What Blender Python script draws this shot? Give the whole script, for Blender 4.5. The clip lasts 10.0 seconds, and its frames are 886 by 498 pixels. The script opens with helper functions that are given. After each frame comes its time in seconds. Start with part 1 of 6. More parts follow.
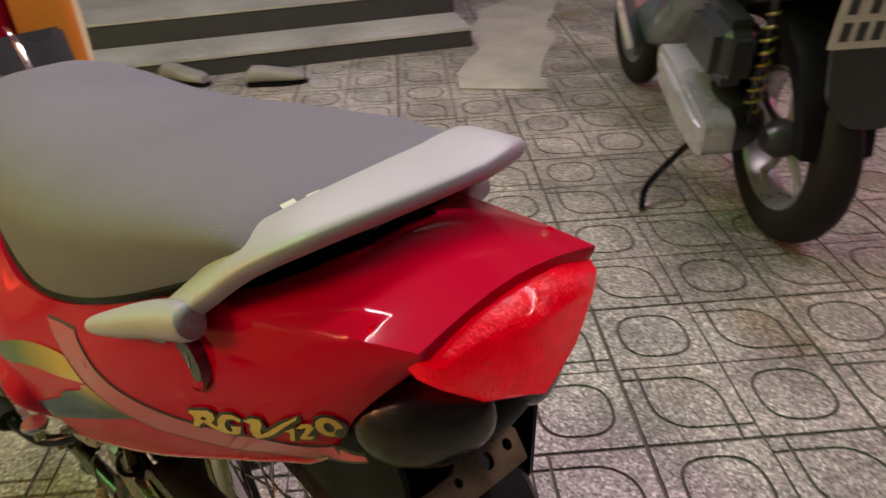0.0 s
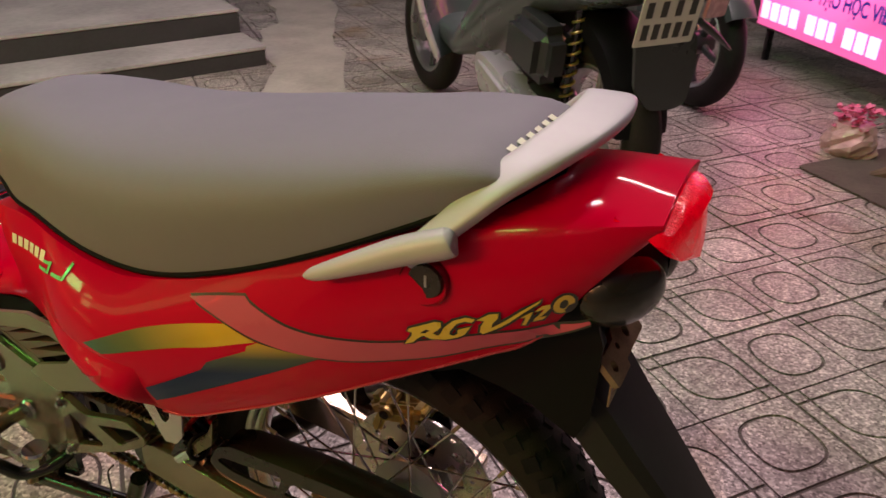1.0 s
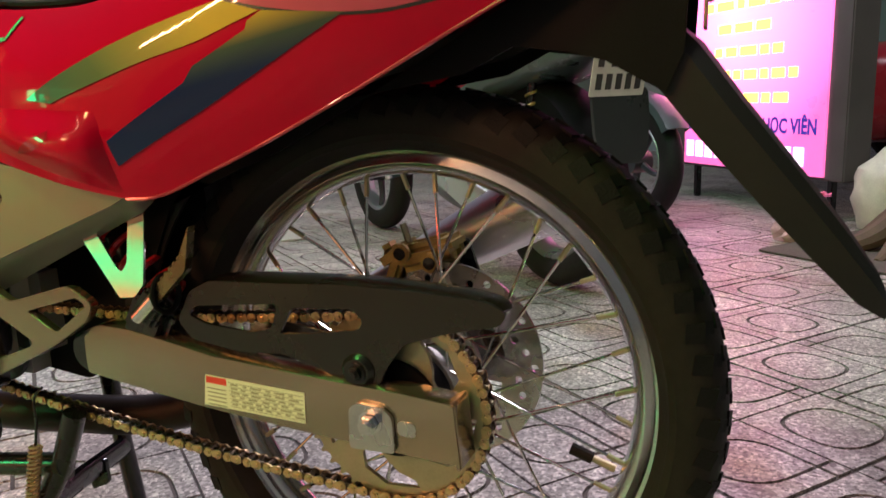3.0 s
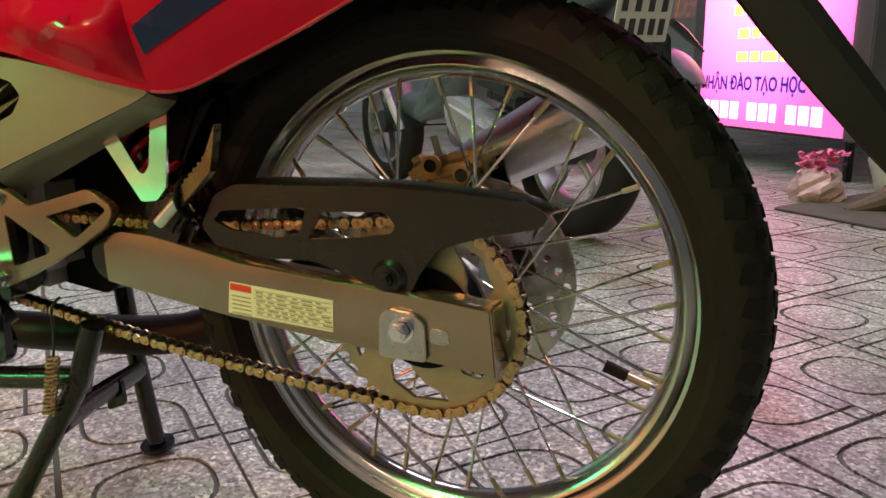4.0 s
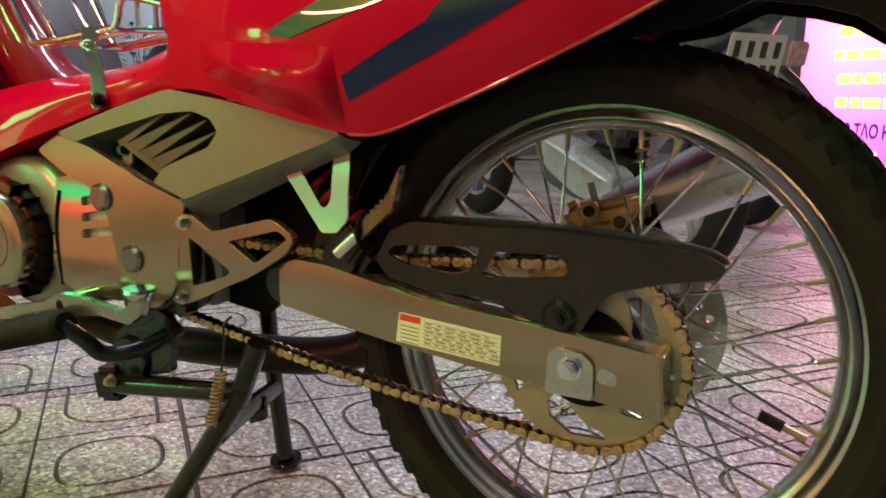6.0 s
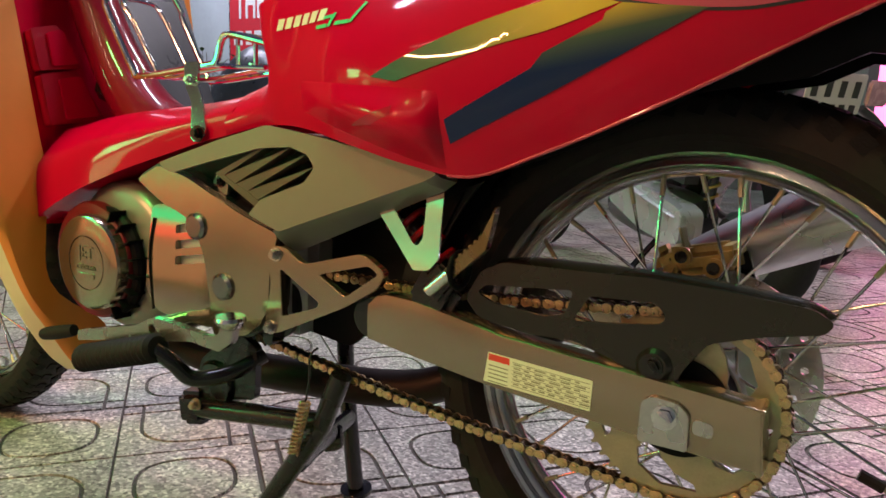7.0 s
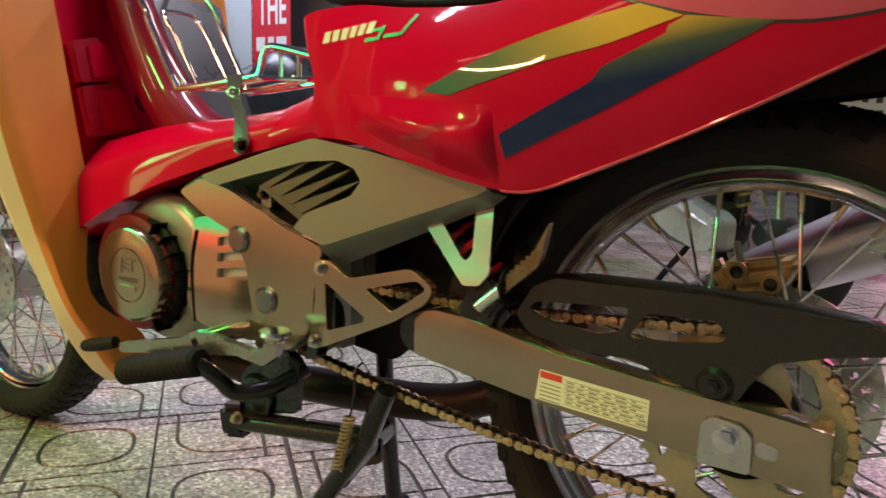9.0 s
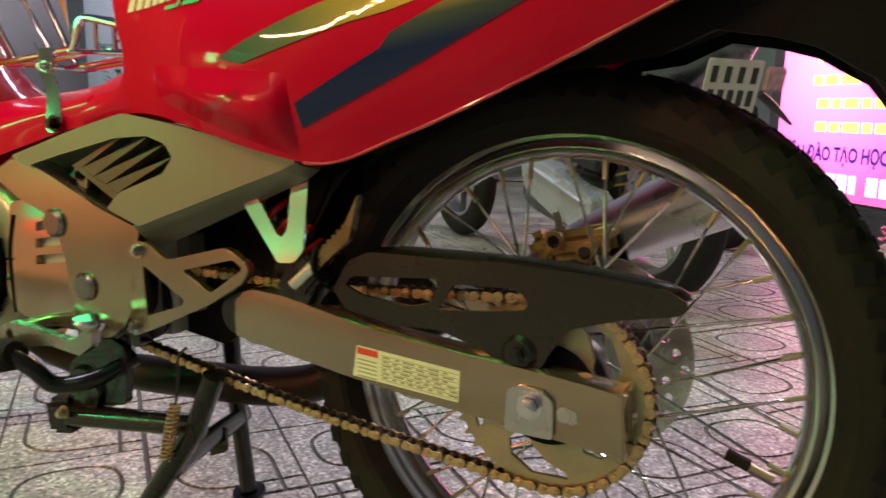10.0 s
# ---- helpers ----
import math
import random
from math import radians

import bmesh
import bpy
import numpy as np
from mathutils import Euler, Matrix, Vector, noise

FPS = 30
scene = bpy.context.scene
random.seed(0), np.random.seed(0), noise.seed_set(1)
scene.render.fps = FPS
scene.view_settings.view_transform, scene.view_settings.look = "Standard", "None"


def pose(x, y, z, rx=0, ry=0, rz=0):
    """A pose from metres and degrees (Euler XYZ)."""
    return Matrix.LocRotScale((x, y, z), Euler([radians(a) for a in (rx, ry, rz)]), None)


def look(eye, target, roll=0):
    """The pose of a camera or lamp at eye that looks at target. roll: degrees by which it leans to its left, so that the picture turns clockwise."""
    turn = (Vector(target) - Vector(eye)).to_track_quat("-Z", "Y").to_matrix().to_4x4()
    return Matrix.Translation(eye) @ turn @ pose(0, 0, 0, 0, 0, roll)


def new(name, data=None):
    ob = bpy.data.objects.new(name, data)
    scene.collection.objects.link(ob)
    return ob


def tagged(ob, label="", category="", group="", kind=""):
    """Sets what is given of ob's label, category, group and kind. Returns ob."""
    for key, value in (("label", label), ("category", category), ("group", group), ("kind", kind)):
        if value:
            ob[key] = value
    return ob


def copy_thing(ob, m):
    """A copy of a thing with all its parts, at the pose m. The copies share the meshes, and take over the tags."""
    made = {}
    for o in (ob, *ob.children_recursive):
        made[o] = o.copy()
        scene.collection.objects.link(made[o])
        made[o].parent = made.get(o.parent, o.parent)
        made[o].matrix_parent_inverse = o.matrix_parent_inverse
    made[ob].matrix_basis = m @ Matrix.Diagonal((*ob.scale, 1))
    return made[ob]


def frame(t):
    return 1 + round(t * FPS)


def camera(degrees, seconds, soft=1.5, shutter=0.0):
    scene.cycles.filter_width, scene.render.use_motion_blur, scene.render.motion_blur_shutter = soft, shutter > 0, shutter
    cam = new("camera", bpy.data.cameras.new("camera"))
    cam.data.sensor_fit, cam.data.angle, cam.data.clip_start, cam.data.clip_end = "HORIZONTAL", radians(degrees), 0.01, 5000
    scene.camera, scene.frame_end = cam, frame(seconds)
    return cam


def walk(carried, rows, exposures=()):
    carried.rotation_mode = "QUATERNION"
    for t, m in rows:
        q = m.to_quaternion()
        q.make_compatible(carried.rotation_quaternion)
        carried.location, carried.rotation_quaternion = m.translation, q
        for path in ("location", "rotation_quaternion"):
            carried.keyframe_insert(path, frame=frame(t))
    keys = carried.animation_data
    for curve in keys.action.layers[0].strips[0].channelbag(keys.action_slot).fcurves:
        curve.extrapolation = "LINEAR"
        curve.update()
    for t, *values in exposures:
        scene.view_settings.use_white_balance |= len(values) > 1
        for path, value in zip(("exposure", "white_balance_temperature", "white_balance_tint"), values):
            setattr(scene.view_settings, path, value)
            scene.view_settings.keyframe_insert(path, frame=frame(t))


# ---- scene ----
cam = camera(60.7, 10.0, 1.5, 0.4)
PATH = [
    (0, (1.072, -0.253, 1.056), (-0.214, 0.899, 0.046), -3.2),
    (0.5, (1.015, -0.384, 1.068), (0.004, 1.01, 0.051), -2.7),
    (1, (0.925, -0.58, 1.084), (0.133, 0.973, 0.104), 0.1),
    (1.5, (0.879, -0.605, 0.997), (0.21, 1.061, 0.116), 1.2),
    (2, (0.867, -0.572, 0.743), (0.203, 1.234, 0.198), -1.0),
    (2.5, (0.865, -0.641, 0.633), (0.139, 1.185, 0.259), -2.3),
    (3.8, (0.819, -0.652, 0.553), (0.093, 1.151, 0.08), -1.4),
    (4, (0.817, -0.647, 0.54), (0.089, 1.152, 0.055), -1.0),
    (4.5, (0.799, -0.658, 0.533), (0.071, 1.137, 0.036), 0.4),
    (5, (0.779, -0.681, 0.541), (0.001, 1.1, 0.067), 0.5),
    (5.5, (0.762, -0.699, 0.548), (-0.072, 1.064, 0.107), 0.5),
    (6, (0.745, -0.717, 0.558), (-0.143, 1.028, 0.149), 0.8),
    (6.2, (0.74, -0.73, 0.55), (-0.181, 1.008, 0.184), 1.4),
    (7.3, (0.699, -0.747, 0.582), (-0.328, 0.936, 0.243), 1.8),
    (7.5, (0.692, -0.762, 0.587), (-0.342, 0.919, 0.259), 1.7),
    (8, (0.678, -0.779, 0.596), (-0.392, 0.882, 0.286), 2.0),
    (8.5, (0.665, -0.778, 0.59), (-0.421, 0.872, 0.28), 2.0),
    (9, (0.678, -0.745, 0.58), (-0.376, 0.921, 0.243), 1.7),
    (9.5, (0.716, -0.711, 0.569), (-0.258, 0.999, 0.211), 1.5),
    (10, (0.758, -0.685, 0.566), (-0.105, 1.083, 0.206), 1.3),
]
walk(cam, [(t, look(eye, target, roll)) for t, eye, target, roll in PATH],
     exposures=((0, -0.16, 6900, 39), (1.0, -0.18, 7200, 49), (1.5, -0.09, 7000, 45), (2.3, 0.31, 6250, 35), (4.5, 0.28, 6050, 26), (8.5, 0.33, 5950, 29), (10, 0.29, 6050, 27)))

# ---- light: a night street, a lit shop front behind the camera, a lit sign box ----
world = bpy.data.worlds.new("night")
scene.world = world
world.use_nodes = True
wbg = world.node_tree.nodes["Background"]
wbg.inputs[0].default_value = (0.10, 0.11, 0.15, 1)
wbg.inputs[1].default_value = 0.45


def area_lamp(name, eye, target, sx, sy, power, colour):
    data = bpy.data.lights.new(name, "AREA")
    data.shape, data.size, data.size_y = "RECTANGLE", sx, sy
    data.energy, data.color = power, colour
    ob = new(name, data)
    ob.matrix_world = look(eye, target)
    return ob


# the awnings' tube lamps over the pavement on both sides, the shop's warm fascia board and its green sign
area_lamp("awning_lamp", (0.7, 2.1, 3.2), (0.4, 1.0, 0), 3.4, 0.10, 74, (1.0, 0.96, 0.92))
area_lamp("awning_lamp", (-0.9, 0.35, 3.3), (-0.6, 0.0, 0), 2.4, 0.09, 54, (0.92, 0.94, 1.0))
area_lamp("fascia_lamp", (-0.9, -2.6, 2.0), (-0.1, 0, 0.5), 1.0, 0.05, 40, (1.0, 0.46, 0.16))
area_lamp("green_sign_lamp", (-0.5, -1.9, 3.5), (0.1, 0, 0.7), 0.9, 0.16, 44, (0.16, 1.0, 0.14))
# unseen fill, added: washes the front wall to brighten what the metal reflects
area_lamp("wall_fill", (-0.4, -3.5, 3.6), (-0.4, -4.1, 1.6), 4.0, 0.12, 41, (1.0, 0.66, 0.34))
area_lamp("shop_lamp", (-6.0, 4.6, 2.8), (-5.6, 5.6, 1.0), 2.0, 0.6, 36, (0.9, 0.95, 1.0))

# ---- materials ----
M = {}


def mat(name, base, rough=0.5, metal=0.0, coat=0.0, var=0.12, scale=14.0, bump=0.0, bscale=260.0, emit=None, power=0.0, rvar=0.08, trans=0.0, spec=0.5):
    if name in M:
        return M[name]
    m = bpy.data.materials.new(name)
    m.use_nodes = True
    n, l = m.node_tree.nodes, m.node_tree.links
    b = n["Principled BSDF"]
    b.inputs["Metallic"].default_value = metal
    b.inputs["Coat Weight"].default_value = coat
    b.inputs["Coat Roughness"].default_value = 0.03
    b.inputs["Specular IOR Level"].default_value = spec
    if trans:
        b.inputs["Transmission Weight"].default_value = trans
    tc = n.new("ShaderNodeTexCoord")
    big, small = n.new("ShaderNodeTexNoise"), n.new("ShaderNodeTexNoise")
    big.inputs["Scale"].default_value, small.inputs["Scale"].default_value = scale, scale * 11
    big.inputs["Detail"].default_value = 5
    l.new(tc.outputs["Object"], big.inputs["Vector"])
    l.new(tc.outputs["Object"], small.inputs["Vector"])
    add = n.new("ShaderNodeMath")
    add.operation = "MULTIPLY_ADD"
    l.new(small.outputs["Fac"], add.inputs[0])
    add.inputs[1].default_value = 0.4
    l.new(big.outputs["Fac"], add.inputs[2])
    ramp = n.new("ShaderNodeMapRange")
    ramp.inputs["From Min"].default_value, ramp.inputs["From Max"].default_value = 0.4, 1.0
    ramp.inputs["To Min"].default_value, ramp.inputs["To Max"].default_value = 1 - var, 1 + var
    l.new(add.outputs[0], ramp.inputs["Value"])
    mix = n.new("ShaderNodeVectorMath")
    mix.operation = "SCALE"
    mix.inputs[0].default_value = base
    l.new(ramp.outputs[0], mix.inputs["Scale"])
    l.new(mix.outputs[0], b.inputs["Base Color"])
    rr = n.new("ShaderNodeMapRange")
    rr.inputs["From Min"].default_value, rr.inputs["From Max"].default_value = 0.35, 0.65
    rr.inputs["To Min"].default_value, rr.inputs["To Max"].default_value = max(0.02, rough - rvar), min(1, rough + rvar)
    l.new(big.outputs["Fac"], rr.inputs["Value"])
    l.new(rr.outputs[0], b.inputs["Roughness"])
    if bump:
        fine, bp = n.new("ShaderNodeTexNoise"), n.new("ShaderNodeBump")
        fine.inputs["Scale"].default_value = bscale
        l.new(tc.outputs["Object"], fine.inputs["Vector"])
        bp.inputs["Strength"].default_value, bp.inputs["Distance"].default_value = bump, 0.002
        l.new(fine.outputs["Fac"], bp.inputs["Height"])
        l.new(bp.outputs[0], b.inputs["Normal"])
    if emit:
        b.inputs["Emission Color"].default_value = (*emit, 1)
        b.inputs["Emission Strength"].default_value = power
    M[name] = m
    return m


RED = mat("red_paint", (0.54, 0.001, 0.024), 0.40, 0, 0.42, 0.05, 5, rvar=0.04, spec=0.02)
RED.node_tree.nodes["Principled BSDF"].inputs["Coat Roughness"].default_value = 0.055
# the same red plastic with shade put into the colour
SHADERED = mat("shaded_red_plastic", (0.40, 0.003, 0.018), 0.4, 0, 1.0, 0.06, 5, spec=0.08)
ORANGE = mat("orange_plastic", (0.78, 0.25, 0.02), 0.42, 0, 0.2, 0.06, 5)
CREAM = mat("cream_edge", (0.8, 0.68, 0.38), 0.4, 0, 0.2, 0.06, 5)
SEATV = mat("seat_vinyl", (0.165, 0.16, 0.195), 0.62, 0, 0, 0.05, 9, 0.25, 900)
# SILVER's tan and COVERP's olive hold reflected orange and green light
SILVER = mat("silver_paint_warm_light", (0.375, 0.30, 0.222), 0.18, 0.9, 0.1, 0.10, 7, 0.02, 700, rvar=0.0)
COVERP = mat("cover_paint_green_light", (0.24, 0.235, 0.19), 0.34, 0.55, 0.1, 0.05, 7, 0.02, 700, rvar=0.02)
# a still darker copy of that red, for the shaded column and lock bowl
DEEPSHADE = mat("deep_shaded_red_plastic", (0.19, 0.002, 0.012), 0.3, 0, 0.8, 0.06, 5, spec=0.1)
RAILP = mat("silver_rail_paint", (0.46, 0.45, 0.50), 0.45, 0.1, 0.04, 0.05, 7)
ALLOY = mat("cast_alloy", (0.5, 0.49, 0.47), 0.45, 0.6, 0, 0.1, 20, 0.15, 900)
STEEL = mat("bare_steel", (0.55, 0.55, 0.55), 0.28, 1.0, 0, 0.1, 30)
SPOKE = mat("zinc_plated_spoke", (0.62, 0.60, 0.57), 0.12, 1.0, 0, 0.12, 40, rvar=0.04)
CHROME = mat("chrome", (0.75, 0.75, 0.77), 0.1, 1.0, 0, 0.06, 20, rvar=0.04)
RUSTY = mat("dull_chain_steel", (0.60, 0.44, 0.24), 0.32, 0.9, 0, 0.3, 120)
GOLD = mat("gold_anodised", (0.38, 0.28, 0.10), 0.36, 0.85, 0, 0.45, 30)
ZINC = mat("yellow_passivated_zinc", (0.30, 0.21, 0.13), 0.40, 0.9, 0, 0.4, 40)
BRASS = mat("sprocket_steel", (0.44, 0.40, 0.26), 0.38, 0.85, 0, 0.15, 40)
BLACK = mat("black_plastic", (0.005, 0.005, 0.006), 0.45, 0, 0, 0.2, 12, 0.1, 700, spec=0.10)
GUARD = mat("black_semi_gloss_plastic", (0.011, 0.009, 0.0075), 0.26, 0, 0, 0.2, 12, 0.05, 700, spec=0.52)
BLACKMETAL = mat("black_painted_steel", (0.006, 0.006, 0.007), 0.24, 0.0, 0.5, 0.2, 20, spec=0.3)
# sidewall browner, tread darker: a difference of light put into the colours
RUBBER = mat("tyre_rubber", (0.014, 0.0118, 0.0100), 0.66, 0, 0, 0.5, 9, 0.2, 500, spec=0.22)
TREAD = mat("shaded_tread_rubber", (0.006, 0.006, 0.0065), 0.65, 0, 0, 0.5, 30, 0.3, 400, spec=0.2)
# lens red with a faint red emission in the material
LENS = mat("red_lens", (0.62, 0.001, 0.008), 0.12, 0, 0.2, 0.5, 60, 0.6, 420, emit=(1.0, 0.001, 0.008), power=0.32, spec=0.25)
SMOKE = mat("smoked_lens", (0.014, 0.010, 0.008), 0.22, 0, 0.2, 0.1, 30)
PINK = mat("faded_pink_decal", (0.55, 0.085, 0.14), 0.3, 0, 0.6, 0.06, 6, spec=0.08)
YELLOWD = mat("yellow_decal", (0.72, 0.50, 0.04), 0.35, 0, 0.5, 0.08, 20)
WHITED = mat("cream_decal", (0.8, 0.75, 0.55), 0.35, 0, 0.5, 0.05, 20)
LABELW = mat("label_paper", (0.75, 0.76, 0.60), 0.5, 0, 0.2, 0.04, 20)
LABELR = mat("label_red", (0.7, 0.05, 0.02), 0.5, 0, 0.2, 0.04, 20)
INK = mat("label_ink", (0.03, 0.03, 0.025), 0.5, 0, 0.2, 0.04, 20)
POLISHED = mat("polished_zinc", (0.56, 0.55, 0.52), 0.11, 0.9, 0, 0.06, 12, rvar=0.05)
PRINT = mat("faded_print", (0.30, 0.29, 0.20), 0.5, 0, 0.2, 0.2, 60)
SPRING = mat("red_spring_paint", (0.45, 0.010, 0.010), 0.3, 0, 0.5, 0.08, 20)
GROOVE = mat("tile_joint", (0.095, 0.080, 0.067), 0.9, 0, 0, 0.3, 30, 0.3, 300)
CONCRETE = mat("concrete", (0.38, 0.38, 0.355), 0.85, 0, 0, 0.3, 3, 0.3, 120)
DARKRISER = mat("dark_riser", (0.035, 0.035, 0.034), 0.7, 0, 0, 0.3, 6, 0.2, 200)
WALLP = mat("grey_wall_paint", (0.32, 0.36, 0.38), 0.8, 0, 0, 0.15, 1.5, 0.1, 80)

# terrazzo: stone chips in a grey cement, worn and stained
TERRAZZO = bpy.data.materials.new("terrazzo_tile")
TERRAZZO.use_nodes = True
tn, tl = TERRAZZO.node_tree.nodes, TERRAZZO.node_tree.links
tb = tn["Principled BSDF"]
tco = tn.new("ShaderNodeNewGeometry")
vor = tn.new("ShaderNodeTexVoronoi")
vor.inputs["Scale"].default_value = 190
tl.new(tco.outputs["Position"], vor.inputs["Vector"])
chip = tn.new("ShaderNodeValToRGB")
chip.color_ramp.elements[0].position, chip.color_ramp.elements[0].color = 0.0, (0.12, 0.108, 0.092, 1)
chip.color_ramp.elements[1].position, chip.color_ramp.elements[1].color = 1.0, (0.76, 0.71, 0.63, 1)
for at_, grey_ in ((0.22, 0.235), (0.60, 0.365), (0.82, 0.50)):
    chip.color_ramp.elements.new(at_).color = (grey_, grey_ * 0.92, grey_ * 0.81, 1)
sepc = tn.new("ShaderNodeSeparateColor")
tl.new(vor.outputs["Color"], sepc.inputs[0])
tl.new(sepc.outputs[0], chip.inputs[0])
stain = tn.new("ShaderNodeTexNoise")
stain.inputs["Scale"].default_value, stain.inputs["Detail"].default_value = 5.0, 8
tl.new(tco.outputs["Position"], stain.inputs["Vector"])
smap = tn.new("ShaderNodeMapRange")
smap.inputs["From Min"].default_value, smap.inputs["From Max"].default_value = 0.32, 0.62
smap.inputs["To Min"].default_value, smap.inputs["To Max"].default_value = 0.62, 1.12
tl.new(stain.outputs["Fac"], smap.inputs["Value"])
oi = tn.new("ShaderNodeObjectInfo")
omap = tn.new("ShaderNodeMapRange")
omap.inputs["To Min"].default_value, omap.inputs["To Max"].default_value = 0.85, 1.1
tl.new(oi.outputs["Random"], omap.inputs["Value"])
mm = tn.new("ShaderNodeMath")
mm.operation = "MULTIPLY"
tl.new(smap.outputs[0], mm.inputs[0])
tl.new(omap.outputs[0], mm.inputs[1])
sc = tn.new("ShaderNodeVectorMath")
sc.operation = "SCALE"
tl.new(chip.outputs[0], sc.inputs[0])
tl.new(mm.outputs[0], sc.inputs["Scale"])
blot = tn.new("ShaderNodeTexNoise")
blot.inputs["Scale"].default_value, blot.inputs["Detail"].default_value = 2.6, 6
tl.new(tco.outputs["Position"], blot.inputs["Vector"])
bmap = tn.new("ShaderNodeMapRange")
bmap.inputs["From Min"].default_value, bmap.inputs["From Max"].default_value = 0.56, 0.72
tl.new(blot.outputs["Fac"], bmap.inputs["Value"])
tint = tn.new("ShaderNodeMix")
tint.data_type = "RGBA"
tint.inputs["A"].default_value, tint.inputs["B"].default_value = (1, 1, 1, 1), (0.74, 0.60, 0.42, 1)
tl.new(bmap.outputs[0], tint.inputs["Factor"])
rusty = tn.new("ShaderNodeVectorMath")
rusty.operation = "MULTIPLY"
tl.new(sc.outputs[0], rusty.inputs[0])
tl.new(tint.outputs["Result"], rusty.inputs[1])
tl.new(rusty.outputs[0], tb.inputs["Base Color"])
tb.inputs["Roughness"].default_value = 0.38
tbp = tn.new("ShaderNodeBump")
tbp.inputs["Strength"].default_value, tbp.inputs["Distance"].default_value = 0.25, 0.001
tl.new(vor.outputs["Distance"], tbp.inputs["Height"])
tl.new(tbp.outputs[0], tb.inputs["Normal"])


# ---- shape helpers ----
def part(name, bm, material, parent=None, label="", smooth=True, angle=35):
    me = bpy.data.meshes.new(name)
    bmesh.ops.recalc_face_normals(bm, faces=bm.faces)
    if smooth:
        for f in bm.faces:
            f.smooth = True
        for e in bm.edges:
            if len(e.link_faces) == 2:
                bend, a, b = e.calc_face_angle(0), e.link_faces[0].calc_area(), e.link_faces[1].calc_area()
                if bend > radians(angle) or (bend > 0.2 and angle == 35 and max(a, b) > 12 * min(a, b)):
                    e.smooth = False
    bm.to_mesh(me)
    bm.free()
    me.materials.append(material)
    ob = new(name, me)
    ob.parent = parent
    if label:
        ob["label"] = label
    return ob


def curve_pts(pts, n=8, closed=False):
    """A Catmull-Rom line through points."""
    P = [Vector(p) for p in pts]
    out, k = [], len(P)
    for i in range(k if closed else k - 1):
        a, b, c, d = (P[(i + j) % k] if closed else P[min(max(i + j, 0), k - 1)] for j in (-1, 0, 1, 2))
        for s in range(n):
            t = s / n
            out.append(0.5 * ((2 * b) + (c - a) * t + (2 * a - 5 * b + 4 * c - d) * t * t + (3 * b - a - 3 * c + d) * t ** 3))
    if not closed:
        out.append(P[-1])
    return out


def ring_loft(bm, rings, cap=True, closed=False):
    V = [[bm.verts.new(p) for p in r] for r in rings]
    k = len(V[0])
    for a, b in zip(V, V[1:] + (V[:1] if closed else [])):
        for i in range(k):
            bm.faces.new((a[i], a[(i + 1) % k], b[(i + 1) % k], b[i]))
    if cap and not closed:
        bm.faces.new(V[0][::-1])
        bm.faces.new(V[-1])
    return bm


def tube(pts, r, segs=10, n=8, closed=False, bm=None, flat=1.0, smooth=True, up=None):
    """A round (or flattened) tube along points; r may be one number or one a point."""
    bm = bm or bmesh.new()
    rr = r if isinstance(r, (list, tuple)) else [r] * len(pts)
    line = curve_pts(pts, n, closed) if smooth else [Vector(p) for p in pts]
    rs = [v.x for v in curve_pts([(q, 0, 0) for q in rr], n, closed)] if smooth else rr
    rings, m = [], len(line)
    last = None
    for i, p in enumerate(line):
        a, b = line[(i - 1) % m if closed else max(i - 1, 0)], line[(i + 1) % m if closed else min(i + 1, m - 1)]
        t = (b - a).normalized()
        if last is None:
            u = Vector(up) if up else (Vector((0, 0, 1)) if abs(t.z) < 0.9 else Vector((1, 0, 0)))
        else:
            u = Vector(up) if up else last
        u = (u - t * u.dot(t)).normalized()
        last = u
        w = t.cross(u)
        rings.append([p + rs[i] * (u * flat * math.cos(2 * math.pi * k / segs) + w * math.sin(2 * math.pi * k / segs)) for k in range(segs)])
    return ring_loft(bm, rings, closed=closed)


def lathe(profile, centre, axis="y", segs=48, bm=None, closed=False):
    """Turns (radius, offset) pairs round an axis through centre."""
    bm = bm or bmesh.new()
    c = Vector(centre)
    rings = []
    for k in range(segs):
        a = 2 * math.pi * k / segs
        ring = []
        for r, o in profile:
            p = (r * math.cos(a), o, r * math.sin(a)) if axis == "y" else (o, r * math.cos(a), r * math.sin(a)) if axis == "x" else (r * math.cos(a), r * math.sin(a), o)
            ring.append(c + Vector(p))
        rings.append(ring)
    V = [[bm.verts.new(p) for p in r] for r in rings]
    k = len(profile)
    for i in range(segs):
        a, b = V[i], V[(i + 1) % segs]
        for j in range(k if closed else k - 1):
            bm.faces.new((a[j], a[(j + 1) % k], b[(j + 1) % k], b[j]))
    bmesh.ops.remove_doubles(bm, verts=bm.verts, dist=1e-6)
    return bm


def rounded(pts, r, n=4):
    """A closed 2D outline with its corners rounded by r."""
    out, k = [], len(pts)
    for i in range(k):
        a, b, c = Vector(pts[i - 1]), Vector(pts[i]), Vector(pts[(i + 1) % k])
        q = min(r, (a - b).length * 0.45, (c - b).length * 0.45)
        s, e = b + (a - b).normalized() * q, b + (c - b).normalized() * q
        for j in range(n + 1):
            t = j / n
            out.append(tuple((1 - t) ** 2 * s + 2 * t * (1 - t) * b + t * t * e))
    return out


def circle2(x, y, r, n=20, ry=None):
    return [(x + r * math.cos(2 * math.pi * k / n), y + (ry or r) * math.sin(2 * math.pi * k / n)) for k in range(n)]


